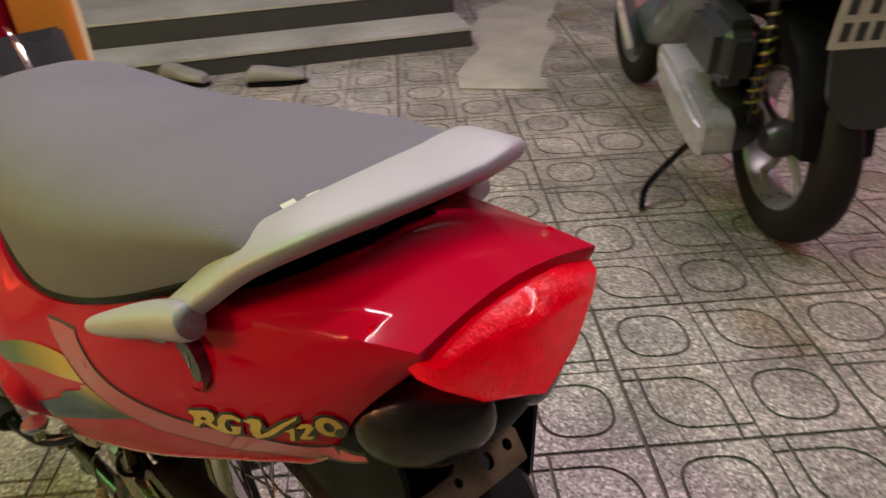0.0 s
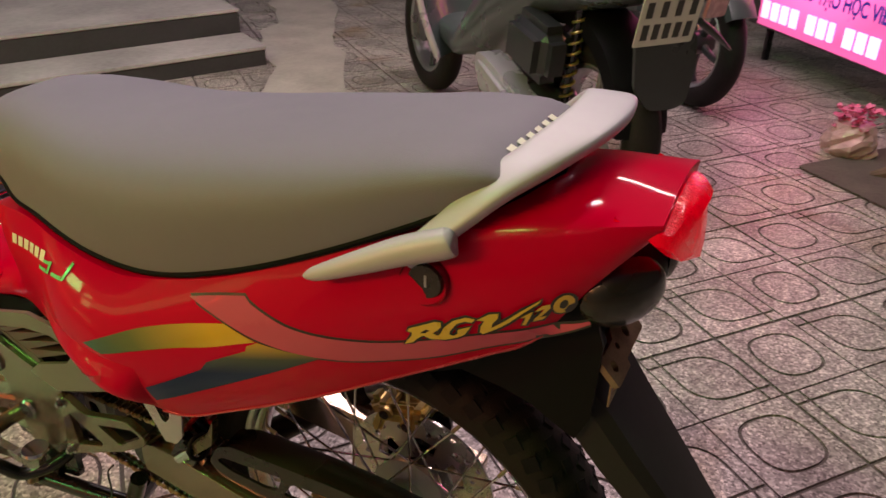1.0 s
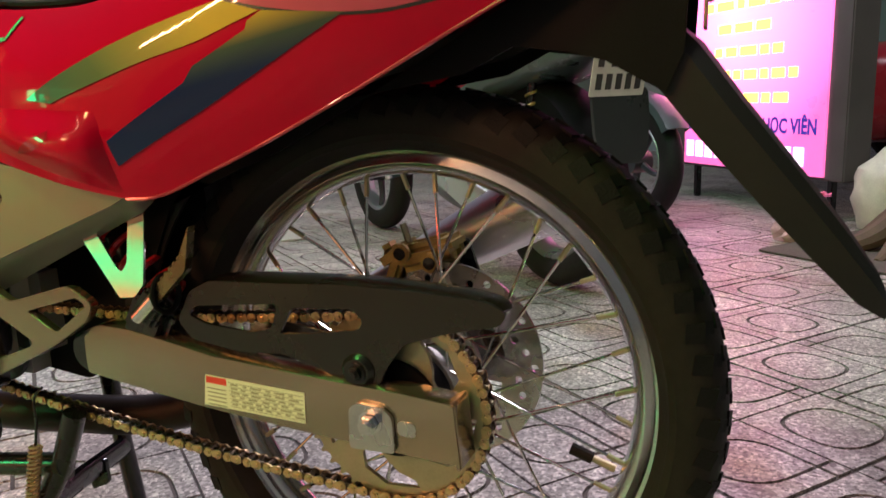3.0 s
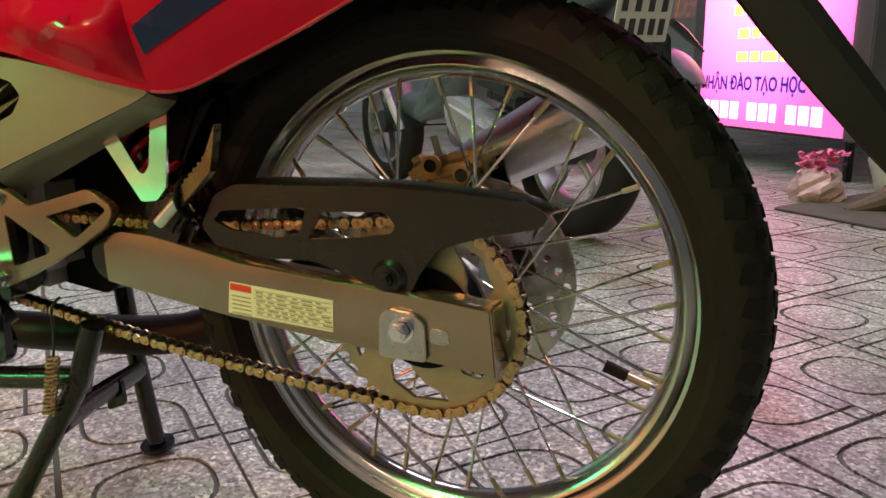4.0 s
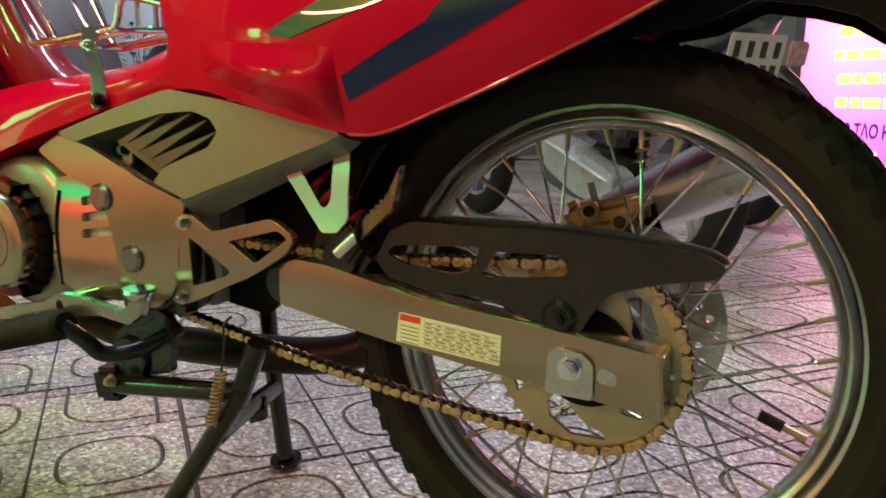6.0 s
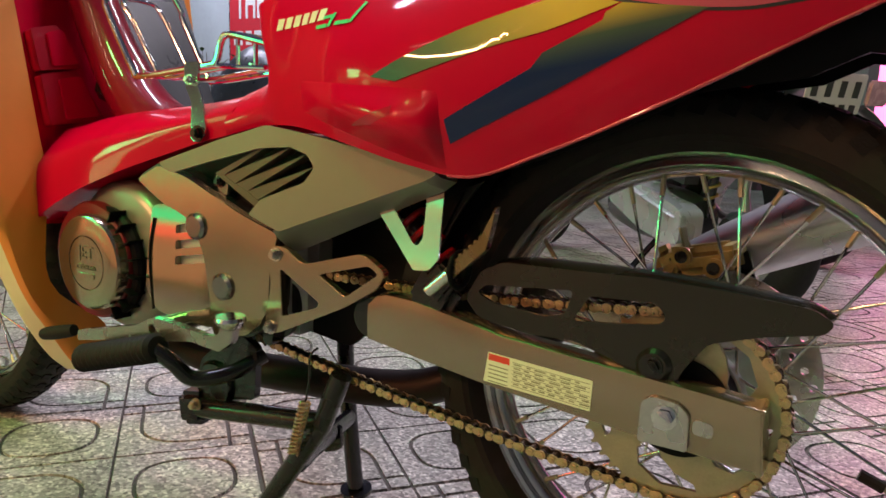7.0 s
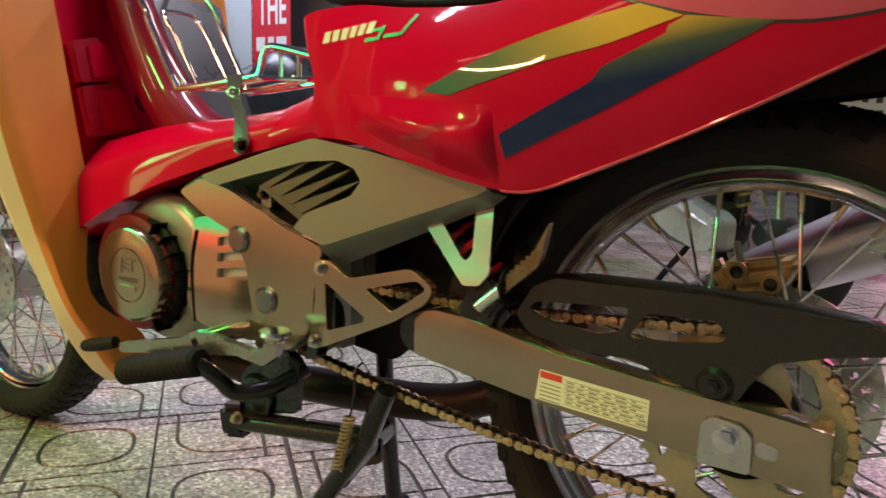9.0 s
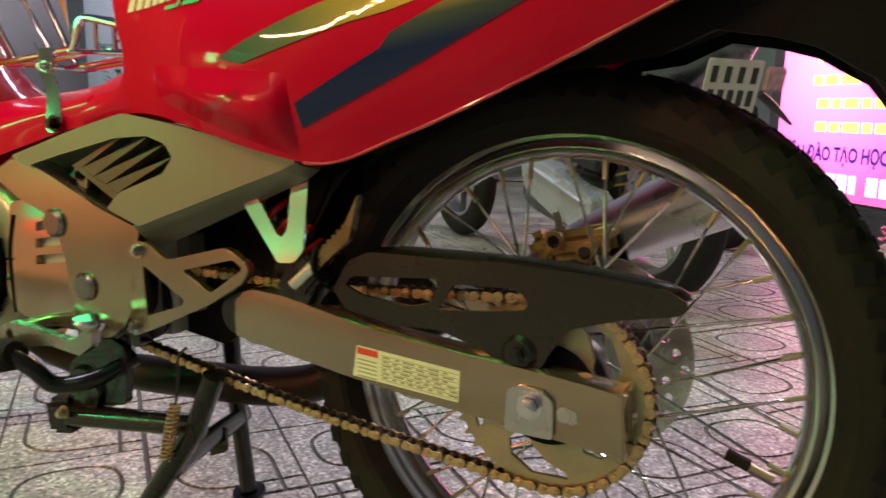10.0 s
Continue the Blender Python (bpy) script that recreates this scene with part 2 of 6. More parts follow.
def plate(outline, depth, holes=(), m=Matrix.Identity(4), bevel=0.0, bm=None):
    """A flat plate with holes: a 2D outline, made depth thick along +z of m (its x, y lie in the plate)."""
    b2 = bmesh.new()
    edges = []
    for loop in (outline, *holes):
        vs = [b2.verts.new((p[0], p[1], 0)) for p in loop]
        edges += [b2.edges.new((vs[i], vs[(i + 1) % len(vs)])) for i in range(len(vs))]
    bmesh.ops.triangle_fill(b2, use_beauty=True, use_dissolve=False, edges=edges)
    ext = bmesh.ops.extrude_face_region(b2, geom=list(b2.faces))
    moved = [g for g in ext["geom"] if isinstance(g, bmesh.types.BMVert)]
    bmesh.ops.translate(b2, verts=moved, vec=(0, 0, depth))
    bmesh.ops.recalc_face_normals(b2, faces=b2.faces)
    if bevel:
        sharp = [e for e in b2.edges if len(e.link_faces) == 2 and e.calc_face_angle(0) > radians(60) and abs(e.verts[0].co.z - e.verts[1].co.z) < 1e-7]
        bmesh.ops.bevel(b2, geom=sharp, offset=bevel, segments=2, affect="EDGES", clamp_overlap=True)
    bmesh.ops.transform(b2, matrix=m, verts=b2.verts)
    if bm is None:
        return b2
    join(bm, b2)
    return bm


def join(bm, other):
    me = bpy.data.meshes.new("tmp")
    other.to_mesh(me)
    other.free()
    bm.from_mesh(me)
    bpy.data.meshes.remove(me)
    return bm


def side(y):
    """The plane of the bike's left flank at y: plate x -> x, plate y -> z, depth towards +y."""
    return Matrix(((1, 0, 0, 0), (0, 0, 1, y), (0, 1, 0, 0), (0, 0, 0, 1)))


def box(size, m=Matrix.Identity(4), bevel=0.003, bm=None, segs=2):
    b2 = bmesh.new()
    bmesh.ops.create_cube(b2, size=1)
    bmesh.ops.scale(b2, vec=size, verts=b2.verts)
    if bevel:
        bmesh.ops.bevel(b2, geom=list(b2.edges), offset=min(bevel, min(size) * 0.45), segments=segs, affect="EDGES")
    bmesh.ops.transform(b2, matrix=m, verts=b2.verts)
    return join(bm, b2) if bm else b2


def bolt(x, y, z, r=0.007, h=0.006, bm=None):
    """A hexagon bolt head on the left flank, with its washer."""
    bm = bm or bmesh.new()
    plate(circle2(x, z, r * 1.35, 16), 0.0015, m=side(y - 0.0015), bm=bm)
    plate(circle2(x, z, r, 6), h, m=side(y - 0.0015 - h), bevel=0.0012, bm=bm)
    plate(circle2(x, z, r * 0.6, 12), 0.0015, m=side(y - 0.003 - h), bm=bm)
    return bm


def rod(a, b, r, bm=None, segs=8):
    return tube([a, b], r, segs, bm=bm, smooth=False)


def thing(name, label, category, group="", at=(0, 0, 0)):
    ob = new(name)
    ob.location = at
    ob.empty_display_size = 0.1
    return tagged(ob, label, category, group)


def text_mesh(body, height, width, depth, m, material, name, parent, label="", shear=0.0, bold=0.0):
    """Letters of the built-in font as a thin mesh, fitted to width and height; m places the lower left corner (x along, y up)."""
    cu = bpy.data.curves.new(name, "FONT")
    cu.body, cu.size, cu.extrude, cu.shear, cu.offset = body, 1.0, 0.002, shear, bold
    cu.resolution_u = 3
    tmp = new("tmp_text", cu)
    dg = bpy.context.evaluated_depsgraph_get()
    me = bpy.data.meshes.new_from_object(tmp.evaluated_get(dg))
    bpy.data.objects.remove(tmp)
    xs, ys = [v.co.x for v in me.vertices], [v.co.y for v in me.vertices]
    fx, fy = width / (max(xs) - min(xs)), height / (max(ys) - min(ys))
    x0, y0 = min(xs), min(ys)
    for v in me.vertices:
        v.co = m @ Vector(((v.co.x - x0) * fx, (v.co.y - y0) * fy, (1 if v.co.z > 0 else -1) * depth / 2))
    me.name = name
    me.materials.clear()
    me.materials.append(material)
    ob = new(name, me)
    ob.parent = parent
    if label:
        ob["label"] = label
    return ob


# ---- the motorcycle: front towards -x, wheels in the plane y = 0 ----
HX, HZ = 0.564, 0.3205
bike = thing("motorcycle", "red underbone motorcycle on its centre stand on the pavement", "motorcycle")


def spline(xs, ys, steady=False):
    """A smooth line through points; steady: it never overshoots them."""
    xs, ys = np.array(xs, float), np.array(ys, float)
    sl = np.gradient(ys, xs)
    if steady:
        sec = np.diff(ys) / np.diff(xs)
        for i in range(len(xs)):
            a_, b_ = sec[max(i - 1, 0)], sec[min(i, len(sec) - 1)]
            sl[i] = 0.0 if a_ * b_ <= 0 else math.copysign(min(abs(sl[i]), 2.5 * abs(a_), 2.5 * abs(b_)), a_)

    def at(x):
        i = int(np.clip(np.searchsorted(xs, x) - 1, 0, len(xs) - 2))
        h = xs[i + 1] - xs[i]
        t = min(max((x - xs[i]) / h, 0), 1)
        return float((2 * t ** 3 - 3 * t * t + 1) * ys[i] + (t ** 3 - 2 * t * t + t) * h * sl[i] + (3 * t * t - 2 * t ** 3) * ys[i + 1] + (t ** 3 - t * t) * h * sl[i + 1])
    return at


# seat cowl: lower edge, bulge, seat line
CX = (0.02, 0.06, 0.085, 0.100, 0.112, 0.15, 0.25, 0.32, 0.38, 0.45, 0.55, 0.65, 0.72, 0.76, 0.80, 0.846)
cz_l = spline(CX, (0.541, 0.550, 0.554, 0.5555, 0.556, 0.556, 0.540, 0.526, 0.519, 0.545, 0.592, 0.645, 0.682, 0.706, 0.766, 0.820))
cy_l = spline(CX, (0.094, 0.095, 0.099, 0.103, 0.107, 0.120, 0.146, 0.152, 0.146, 0.136, 0.122, 0.104, 0.090, 0.082, 0.080, 0.062))
cy_m = spline(CX, (0.094, 0.097, 0.103, 0.108, 0.113, 0.126, 0.166, 0.176, 0.170, 0.158, 0.144, 0.124, 0.110, 0.100, 0.086, 0.068))
cz_t = spline(CX, (0.590, 0.602, 0.612, 0.638, 0.688, 0.694, 0.684, 0.681, 0.690, 0.708, 0.748, 0.792, 0.808, 0.815, 0.821, 0.828), True)
cy_t = spline(CX, (0.060, 0.066, 0.074, 0.084, 0.094, 0.108, 0.132, 0.140, 0.140, 0.136, 0.126, 0.110, 0.096, 0.088, 0.081, 0.070))
cz_c = spline(CX, (0.593, 0.606, 0.617, 0.642, 0.688, 0.694, 0.684, 0.682, 0.690, 0.708, 0.748, 0.795, 0.828, 0.839, 0.843, 0.840), True)


def nose(u, z):
    """How far the cowl's front edge leans forward at height z."""
    return 0.52 * max(0, z - 0.612) * min(1, max(0, (0.165 - u) / 0.055))


def cowl_y(x, z):
    """How far the cowl's flank stands out at x, z."""
    a, b, c = cy_l(x), cy_m(x), cy_t(x)
    s = min(max((z - cz_l(x)) / (cz_t(x) - cz_l(x)), 0), 1)
    q = 0.45
    return a * (s - q) * (s - 1) / q + b * s * (s - 1) / (q * (q - 1)) + c * s * (s - q) / (1 - q)


def flank_y(x, z):
    """The flank as seen from the side, with the leaning front edge."""
    u = x
    for _ in range(6):
        u = x + nose(u, z)
    return cowl_y(u, z)


def cowl_ring(x):
    left = [(x - nose(x, z), -cowl_y(x, z), z) for z in np.linspace(cz_l(x), cz_t(x), 13)]
    top = [(x - nose(x, cz_t(x)), -cy_t(x) * (1 - k / 4), cz_t(x) + (cz_c(x) - cz_t(x)) * math.sin(k / 4 * math.pi / 2)) for k in (1, 2, 3)]
    half = left + top
    low = [(x, -(cy_l(x) - 0.006), cz_l(x) + 0.002), (x, -(cy_l(x) - 0.012), cz_l(x) + min(0.05, 0.4 * (cz_t(x) - cz_l(x))))]
    mirror = [(p[0], -p[1], p[2]) for p in (low[::-1] + half)[::-1]]
    return low[::-1] + half + [(x - nose(x, cz_c(x)), 0, cz_c(x))] + mirror


bm = ring_loft(bmesh.new(), [cowl_ring(x) for x in [*np.linspace(CX[0], 0.12, 22), *np.linspace(0.13, CX[-1], 46)]])
cowl = part("seat_cowl", bm, RED, bike, "glossy red seat cowl with striped decals", angle=50)


def decal(name, outline, material, parent, lift=0.0006, fn=flank_y, label="", holes=()):
    """A thin sheet stuck on a flank: an outline in x, z laid on the surface."""
    b2 = bmesh.new()
    es = []
    for loop in (outline, *holes):
        vs = [b2.verts.new((p[0], 0, p[1])) for p in loop]
        es += [b2.edges.new((vs[i], vs[(i + 1) % len(vs)])) for i in range(len(vs))]
    bmesh.ops.triangle_fill(b2, use_beauty=True, use_dissolve=False, edges=es)
    for _ in range(6):
        longe = [e for e in b2.edges if e.calc_length() > 0.014]
        if not longe:
            break
        bmesh.ops.subdivide_edges(b2, edges=longe, cuts=1)
        bmesh.ops.triangulate(b2, faces=b2.faces)
    for v in b2.verts:
        v.co.y = -fn(v.co.x, v.co.z) - lift
    return part(name, b2, material, parent, label, angle=80)


def open_curve(pts, n=5):
    return [(p.x, p.y) for p in curve_pts([(a_, b_, 0) for a_, b_ in pts], n)]


pk_up = open_curve([(0.430, 0.688), (0.465, 0.6975), (0.497, 0.7055)]) + open_curve([(0.503, 0.701), (0.520, 0.695), (0.550, 0.687), (0.592, 0.6845), (0.646, 0.690), (0.722, 0.712), (0.783, 0.7285), (0.802, 0.736)])
pk_lo = open_curve([(0.804, 0.7335), (0.765, 0.7105), (0.721, 0.694), (0.672, 0.674), (0.612, 0.6605), (0.575, 0.6585), (0.545, 0.6605), (0.510, 0.666), (0.479, 0.674), (0.440, 0.685)])
ink_up = [(x, z + 0.0024) for x, z in pk_up]
ink_lo = [(x, z - 0.0024) for x, z in pk_lo]
decal("decal_outline", ink_up + ink_lo, INK, cowl, 0.0005)
decal("swoosh_decal", pk_up + pk_lo, PINK, cowl, 0.0010, label="faded pink swoosh decal")
# stripes fading from yellow to navy and teal
def fade(name, kx, kz, k0, low, mid):
    m = bpy.data.materials.new(name)
    m.use_nodes = True
    n, l = m.node_tree.nodes, m.node_tree.links
    b = n["Principled BSDF"]
    b.inputs["Roughness"].default_value, b.inputs["Coat Weight"].default_value, b.inputs["Specular IOR Level"].default_value = 0.4, 0.6, 0.06
    tc, dot, ramp = n.new("ShaderNodeTexCoord"), n.new("ShaderNodeVectorMath"), n.new("ShaderNodeValToRGB")
    dot.operation = "DOT_PRODUCT"
    dot.inputs[1].default_value = (kx, 0, kz)
    l.new(tc.outputs["Object"], dot.inputs[0])
    add = n.new("ShaderNodeMath")
    add.inputs[1].default_value = k0
    l.new(dot.outputs["Value"], add.inputs[0])
    l.new(add.outputs[0], ramp.inputs[0])
    ramp.color_ramp.elements[0].position, ramp.color_ramp.elements[0].color = 0.10, (*low, 1)
    ramp.color_ramp.elements[1].position, ramp.color_ramp.elements[1].color = 0.60, (0.62, 0.36, 0.03, 1)
    e = ramp.color_ramp.elements.new(0.34)
    e.color = (*mid, 1)
    l.new(ramp.outputs[0], b.inputs["Base Color"])
    return m


FADE_UP = fade("yellow_to_teal_stripe", 2.0, 2.0, -1.64, (0.008, 0.10, 0.10), (0.10, 0.14, 0.05))
FADE_LOW = fade("yellow_to_navy_stripe", -2.6, 12.0, -6.05, (0.006, 0.018, 0.085), (0.06, 0.08, 0.06))
decal("upper_stripe", open_curve([(0.290, 0.605), (0.328, 0.624), (0.373, 0.644), (0.422, 0.660), (0.475, 0.6735)]) + [(0.510, 0.663)] + open_curve([(0.490, 0.656), (0.454, 0.643), (0.402, 0.629), (0.319, 0.601)]), FADE_UP, cowl, 0.0012, label="stripe fading from yellow to dark green")
decal("lower_stripe", [(0.3665, 0.569), (0.442, 0.613), (0.451, 0.625), (0.498, 0.650), (0.500, 0.656), (0.512, 0.663), (0.535, 0.661), (0.575, 0.6585), (0.517, 0.626), (0.451, 0.590), (0.370, 0.548)], FADE_LOW, cowl, 0.0012, label="stripe fading from yellow to navy")


# brush-stroke model lettering, drawn on a grid of letter units and laid on the flank
def letter_spot(u, v):
    return 0.654 + 0.001408 * u + 0.00038 * v, 0.691 + 0.00021 * u + 0.00213 * v


def grow(poly, d):
    """An outline pushed outwards by d."""
    turn = sum(poly[i - 1][0] * poly[i][1] - poly[i][0] * poly[i - 1][1] for i in range(len(poly)))
    out = []
    for i, p in enumerate(poly):
        e1, e2 = Vector(p) - Vector(poly[i - 1]), Vector(poly[(i + 1) % len(poly)]) - Vector(p)
        n1 = (Vector((e1.y, -e1.x)).normalized() + Vector((e2.y, -e2.x)).normalized())
        n1 = n1.normalized() if n1.length > 1e-4 else Vector((0, 0))
        out.append(tuple(Vector(p) + n1 * (d if turn > 0 else -d)))
    return out


LETTERS = (
    ([(0, 0), (4, 5), (4, 6.5), (1, 7.5), (2, 9), (10, 11), (17, 12.8), (20.5, 12.4), (21, 10), (19, 8), (16.5, 6.5), (20, 5), (16, 3), (11, 5), (8, 3.5), (5, 1)], [(8.5, 6.3), (12, 8.5), (14.5, 8), (12, 6.4)]),
    ([(16.5, 3), (21, 6), (23, 10), (27.5, 13.5), (34.5, 15.4), (40, 14.4), (38.5, 12.6), (34.5, 13.2), (30, 12), (27, 8.5), (26.5, 6), (29, 5), (31.5, 6.5), (31, 8.6), (38.5, 10.5), (35.5, 5.8), (31.5, 4), (24.5, 2.8)], None),
    ([(41, 14), (47.5, 17), (52.5, 17.5), (52.8, 15), (50.5, 12), (50, 9.5), (55.5, 12.5), (65.5, 19), (73.8, 23.7), (73, 22), (65.5, 17), (59.5, 12.5), (53.5, 9), (46, 6), (44, 7), (44, 10.5), (45.5, 13.5)], None),
    ([(65, 15), (69, 17), (71, 18), (70.5, 15.5), (68.8, 10.8), (66.8, 10.8), (68, 15)], None),
    ([(72, 18), (75, 20.5), (79, 21), (79.8, 19), (77, 16), (75.5, 14.5), (79, 15), (77, 13), (72, 12.5), (72.8, 14), (76, 17.5), (76.5, 19), (74, 18)], None),
    (circle2(86, 20, 5.2, 14, 4.9), circle2(86, 20, 2.1, 10, 2.5)),
)
for stroke, eye_ in LETTERS:
    flat_ = [letter_spot(*p) for p in stroke]
    decal("letter_edge", grow(flat_, 0.0022), INK, cowl, 0.0015)
    decal("model_letter", flat_, YELLOWD, cowl, 0.0021, label="yellow brush-stroke model lettering", holes=([letter_spot(*p) for p in eye_],) if eye_ else ())
# maker's mark: a cream bar with a green script stroke beside it
for k in range(6):
    x0 = 0.122 + 0.0145 * k
    z0 = 0.6555 + 0.0011 * k
    decal("maker_bar", [(x0, z0), (x0 + 0.0105, z0 + 0.0008), (x0 + 0.0122, z0 + 0.0128), (x0 + 0.0017, z0 + 0.012)], WHITED, cowl, 0.0012, label="cream maker's mark, plain bars")
GREEND = mat("green_decal", (0.05, 0.60, 0.20), 0.35, 0, 0.5, 0.08, 20)
for q in ([(0.196, 0.6525), (0.214, 0.6535), (0.213, 0.6575), (0.196, 0.6565)], [(0.206, 0.662), (0.222, 0.6635), (0.222, 0.667), (0.206, 0.6655)], [(0.214, 0.654), (0.219, 0.654), (0.224, 0.668), (0.220, 0.668)], [(0.225, 0.655), (0.245, 0.656), (0.246, 0.660), (0.226, 0.659)], [(0.245, 0.656), (0.250, 0.657), (0.262, 0.676), (0.258, 0.677)]):
    decal("script_stroke", q, GREEND, cowl, 0.0015, label="green script mark, plain strokes")

# thin glossy tube added along the cowl's lower edge to draw its highlight
part("edge_highlight", tube([(x, -cy_l(x) - 0.0004, cz_l(x)) for x in np.linspace(0.36, 0.765, 22)], 0.0017, 8, 2), mat("highlight_red_gloss", (0.42, 0.03, 0.05), 0.2, 0.2, 1.0, 0.05, 20), cowl)
# intake blister on the flank, its recess drawn as a flat sheet of shaded red
def blister(x, z):
    """The flank with the blister's bulge on it."""
    t = min(max((x - 0.170) / 0.192, 0), 1)
    zc, hz = 0.588 - 0.030 * t, 0.036 * (0.45 + 0.55 * t)
    u = min(1, abs(z - zc) / hz)
    end = math.sqrt(max(0, 1 - (max(0, t - 0.86) / 0.14) ** 2))
    return cowl_y(x, z) + 0.017 * min(1, t * 1.25) * end * (0.5 + 0.5 * math.cos(math.pi * u)) ** 0.8


bl = bmesh.new()
rows_ = []
for k in range(33):
    t = min(1.0, k / 32)
    x = 0.170 + 0.192 * t
    zc, hz = 0.588 - 0.030 * t, 0.036 * (0.45 + 0.55 * t)
    rows_.append([bl.verts.new((x, -blister(x, z) + (0.0006 if n_ in (0, 20) or k in (0, 32) else -0.0002), z)) for n_, z in enumerate(np.linspace(zc - hz, zc + hz, 21))])
for ra, rb in zip(rows_, rows_[1:]):
    for n_ in range(20):
        bl.faces.new((ra[n_], ra[n_ + 1], rb[n_ + 1], rb[n_]))
part("intake_blister", bl, RED, cowl, angle=60)
decal("recess_shade", [(0.262, 0.560), (0.322, 0.580), (0.322, 0.572), (0.296, 0.562)], SHADERED, cowl, 0.0010, fn=blister, label="flat dark sheet for the shaded triangular recess")

# black inner lining under the cowl, and the rear mudguard's long blade
bm = bmesh.new()
arc = []
for a in np.linspace(radians(172), radians(83), 18):
    arc.append((HX + 0.306 * math.cos(a), HZ + 0.306 * math.sin(a), 0.058, 0.02, 0.020 * min(1, (a - radians(80)) / 0.25)))
arc += [(0.640, 0.627, 0.058, 0.024, 0.0), (0.685, 0.644, 0.058, 0.03, 0.0), (0.720, 0.646, 0.058, 0.032, 0.0), (0.755, 0.630, 0.057, 0.040, 0.0), (0.786, 0.600, 0.056, 0.042, 0.0), (0.820, 0.557, 0.053, 0.040, 0.0), (0.864, 0.507, 0.048, 0.036, 0.0), (0.904, 0.463, 0.042, 0.031, 0.0), (0.934, 0.432, 0.035, 0.024, 0.0), (0.954, 0.418, 0.022, 0.010, 0.0)]
rings = []
for i, (x, z, w, deep, skirt) in enumerate(arc):
    a, b = arc[min(i + 1, len(arc) - 1)], arc[max(i - 1, 0)]
    t = Vector((a[0] - b[0], a[1] - b[1])).normalized()
    nx, nz = -t.y, t.x
    if nx * (x - HX) + nz * (z - HZ) < 0:
        nx, nz = -nx, -nz
    rings.append([(x + nx * d, y, z + nz * d) for y, d in ((-w, -skirt), (-w, deep * 0.72), (-w * 0.82, deep * 0.97), (0, deep * 1.04), (w * 0.82, deep * 0.97), (w, deep * 0.72), (w, -skirt), (w - 0.004, -skirt), (w - 0.005, deep * 0.4), (w * 0.7, deep * 0.8), (-w * 0.7, deep * 0.8), (-w + 0.005, deep * 0.4), (-w + 0.004, -skirt))])
part("rear_mudguard", ring_loft(bm, rings), mat("grained_black_plastic", (0.014, 0.0135, 0.0135), 0.45, 0, 0, 0.2, 12, 0.15, 900, spec=0.3), bike, "long black plastic rear mudguard")
for s in (-1, 1):
    part("inner_fender", plate([(0.30, 0.528), (0.38, 0.522), (0.46, 0.552), (0.55, 0.596), (0.72, 0.686), (0.80, 0.74), (0.812, 0.70), (0.808, 0.620), (0.796, 0.592), (0.777, 0.602), (0.751, 0.617), (0.721, 0.625), (0.680, 0.631), (0.640, 0.612), (0.56, 0.600), (0.47, 0.585), (0.38, 0.55), (0.33, 0.50), (0.30, 0.44), (0.285, 0.45)], 0.004, m=side(s * 0.060 - 0.002)), BLACK, bike)

# black patch laid between seat and tail top for the shaded gap there
bm = bmesh.new()
rings = []
for x, k in ((0.640, 0.8), (0.69, 0.9), (0.725, 0.74), (0.756, 0.40)):
    w, z = cy_t(x) * k, cz_c(x) + 0.006
    rings.append([(x, -w, cz_t(x) + 0.006), (x, -w * 0.6, z), (x, 0, z + 0.001), (x, w * 0.6, z), (x, w, cz_t(x) + 0.006), (x, w * 0.8, cz_t(x) - 0.02), (x, -w * 0.8, cz_t(x) - 0.02)])
part("gap_shade", ring_loft(bm, rings), BLACK, bike)
# rear cap of the tail, lens, indicators
bm = bmesh.new()
rings = []
for x, zt, zl, w in ((0.8100, 0.822, 0.790, 0.0730), (0.832, 0.831, 0.782, 0.0715), (0.850, 0.834, 0.772, 0.0690), (0.861, 0.831, 0.768, 0.0630), (0.868, 0.825, 0.772, 0.0500)):
    rings.append([(x - 0.008 * abs(u) ** 2 * (x > 0.845), u * w, (zt - 0.014 * u * u) if v > 0 else zl + 0.027 * abs(u) + (0.010 if v > -1 else 0)) for u, v in
                  [(-1, 1), (-0.5, 1), (0, 1), (0.5, 1), (1, 1), (1, -0.6), (0.6, -1), (0.25, -1), (0, -1), (-0.25, -1), (-0.6, -1), (-1, -0.6)]])
lens = part("tail_light", ring_loft(bm, rings), LENS, bike, "red tail light lens with a faint glow")
pod = bmesh.new()
rings = []
for y in np.linspace(-0.078, 0.078, 17):
    k = max(0.05, 1 - (abs(y) / 0.079) ** 3)
    rings.append([(0.790 - 0.024 * (abs(y) / 0.078) ** 2 + 0.054 * k * math.cos(a), y, 0.744 + 0.043 * k ** 0.5 * math.sin(a)) for a in np.linspace(0, 2 * math.pi, 22, endpoint=False)])
part("tail_pod", ring_loft(pod, rings), BLACK, bike, "black plastic tail pod")
for s in (-1, 1):
    bm = bmesh.new()
    rings = []
    nrm = Vector((0.80, s * 0.60, -0.05)).normalized()
    ux = Vector((-0.60 * s, 0.80, 0)).normalized()
    uz = nrm.cross(ux)
    for t in np.linspace(0, 1, 6):
        c = Vector((0.818, s * 0.046, 0.750)) + nrm * 0.022 * math.sin(t * math.pi / 2)
        r = 0.001 + math.cos(t * math.pi / 2)
        rings.append([c + ux * 0.042 * r * math.cos(a) + uz * 0.032 * r * math.sin(a) for a in np.linspace(0, 2 * math.pi, 24, endpoint=False)])
    part("indicator_lens", ring_loft(bm, rings), SMOKE, bike, "smoked oval indicator lens")
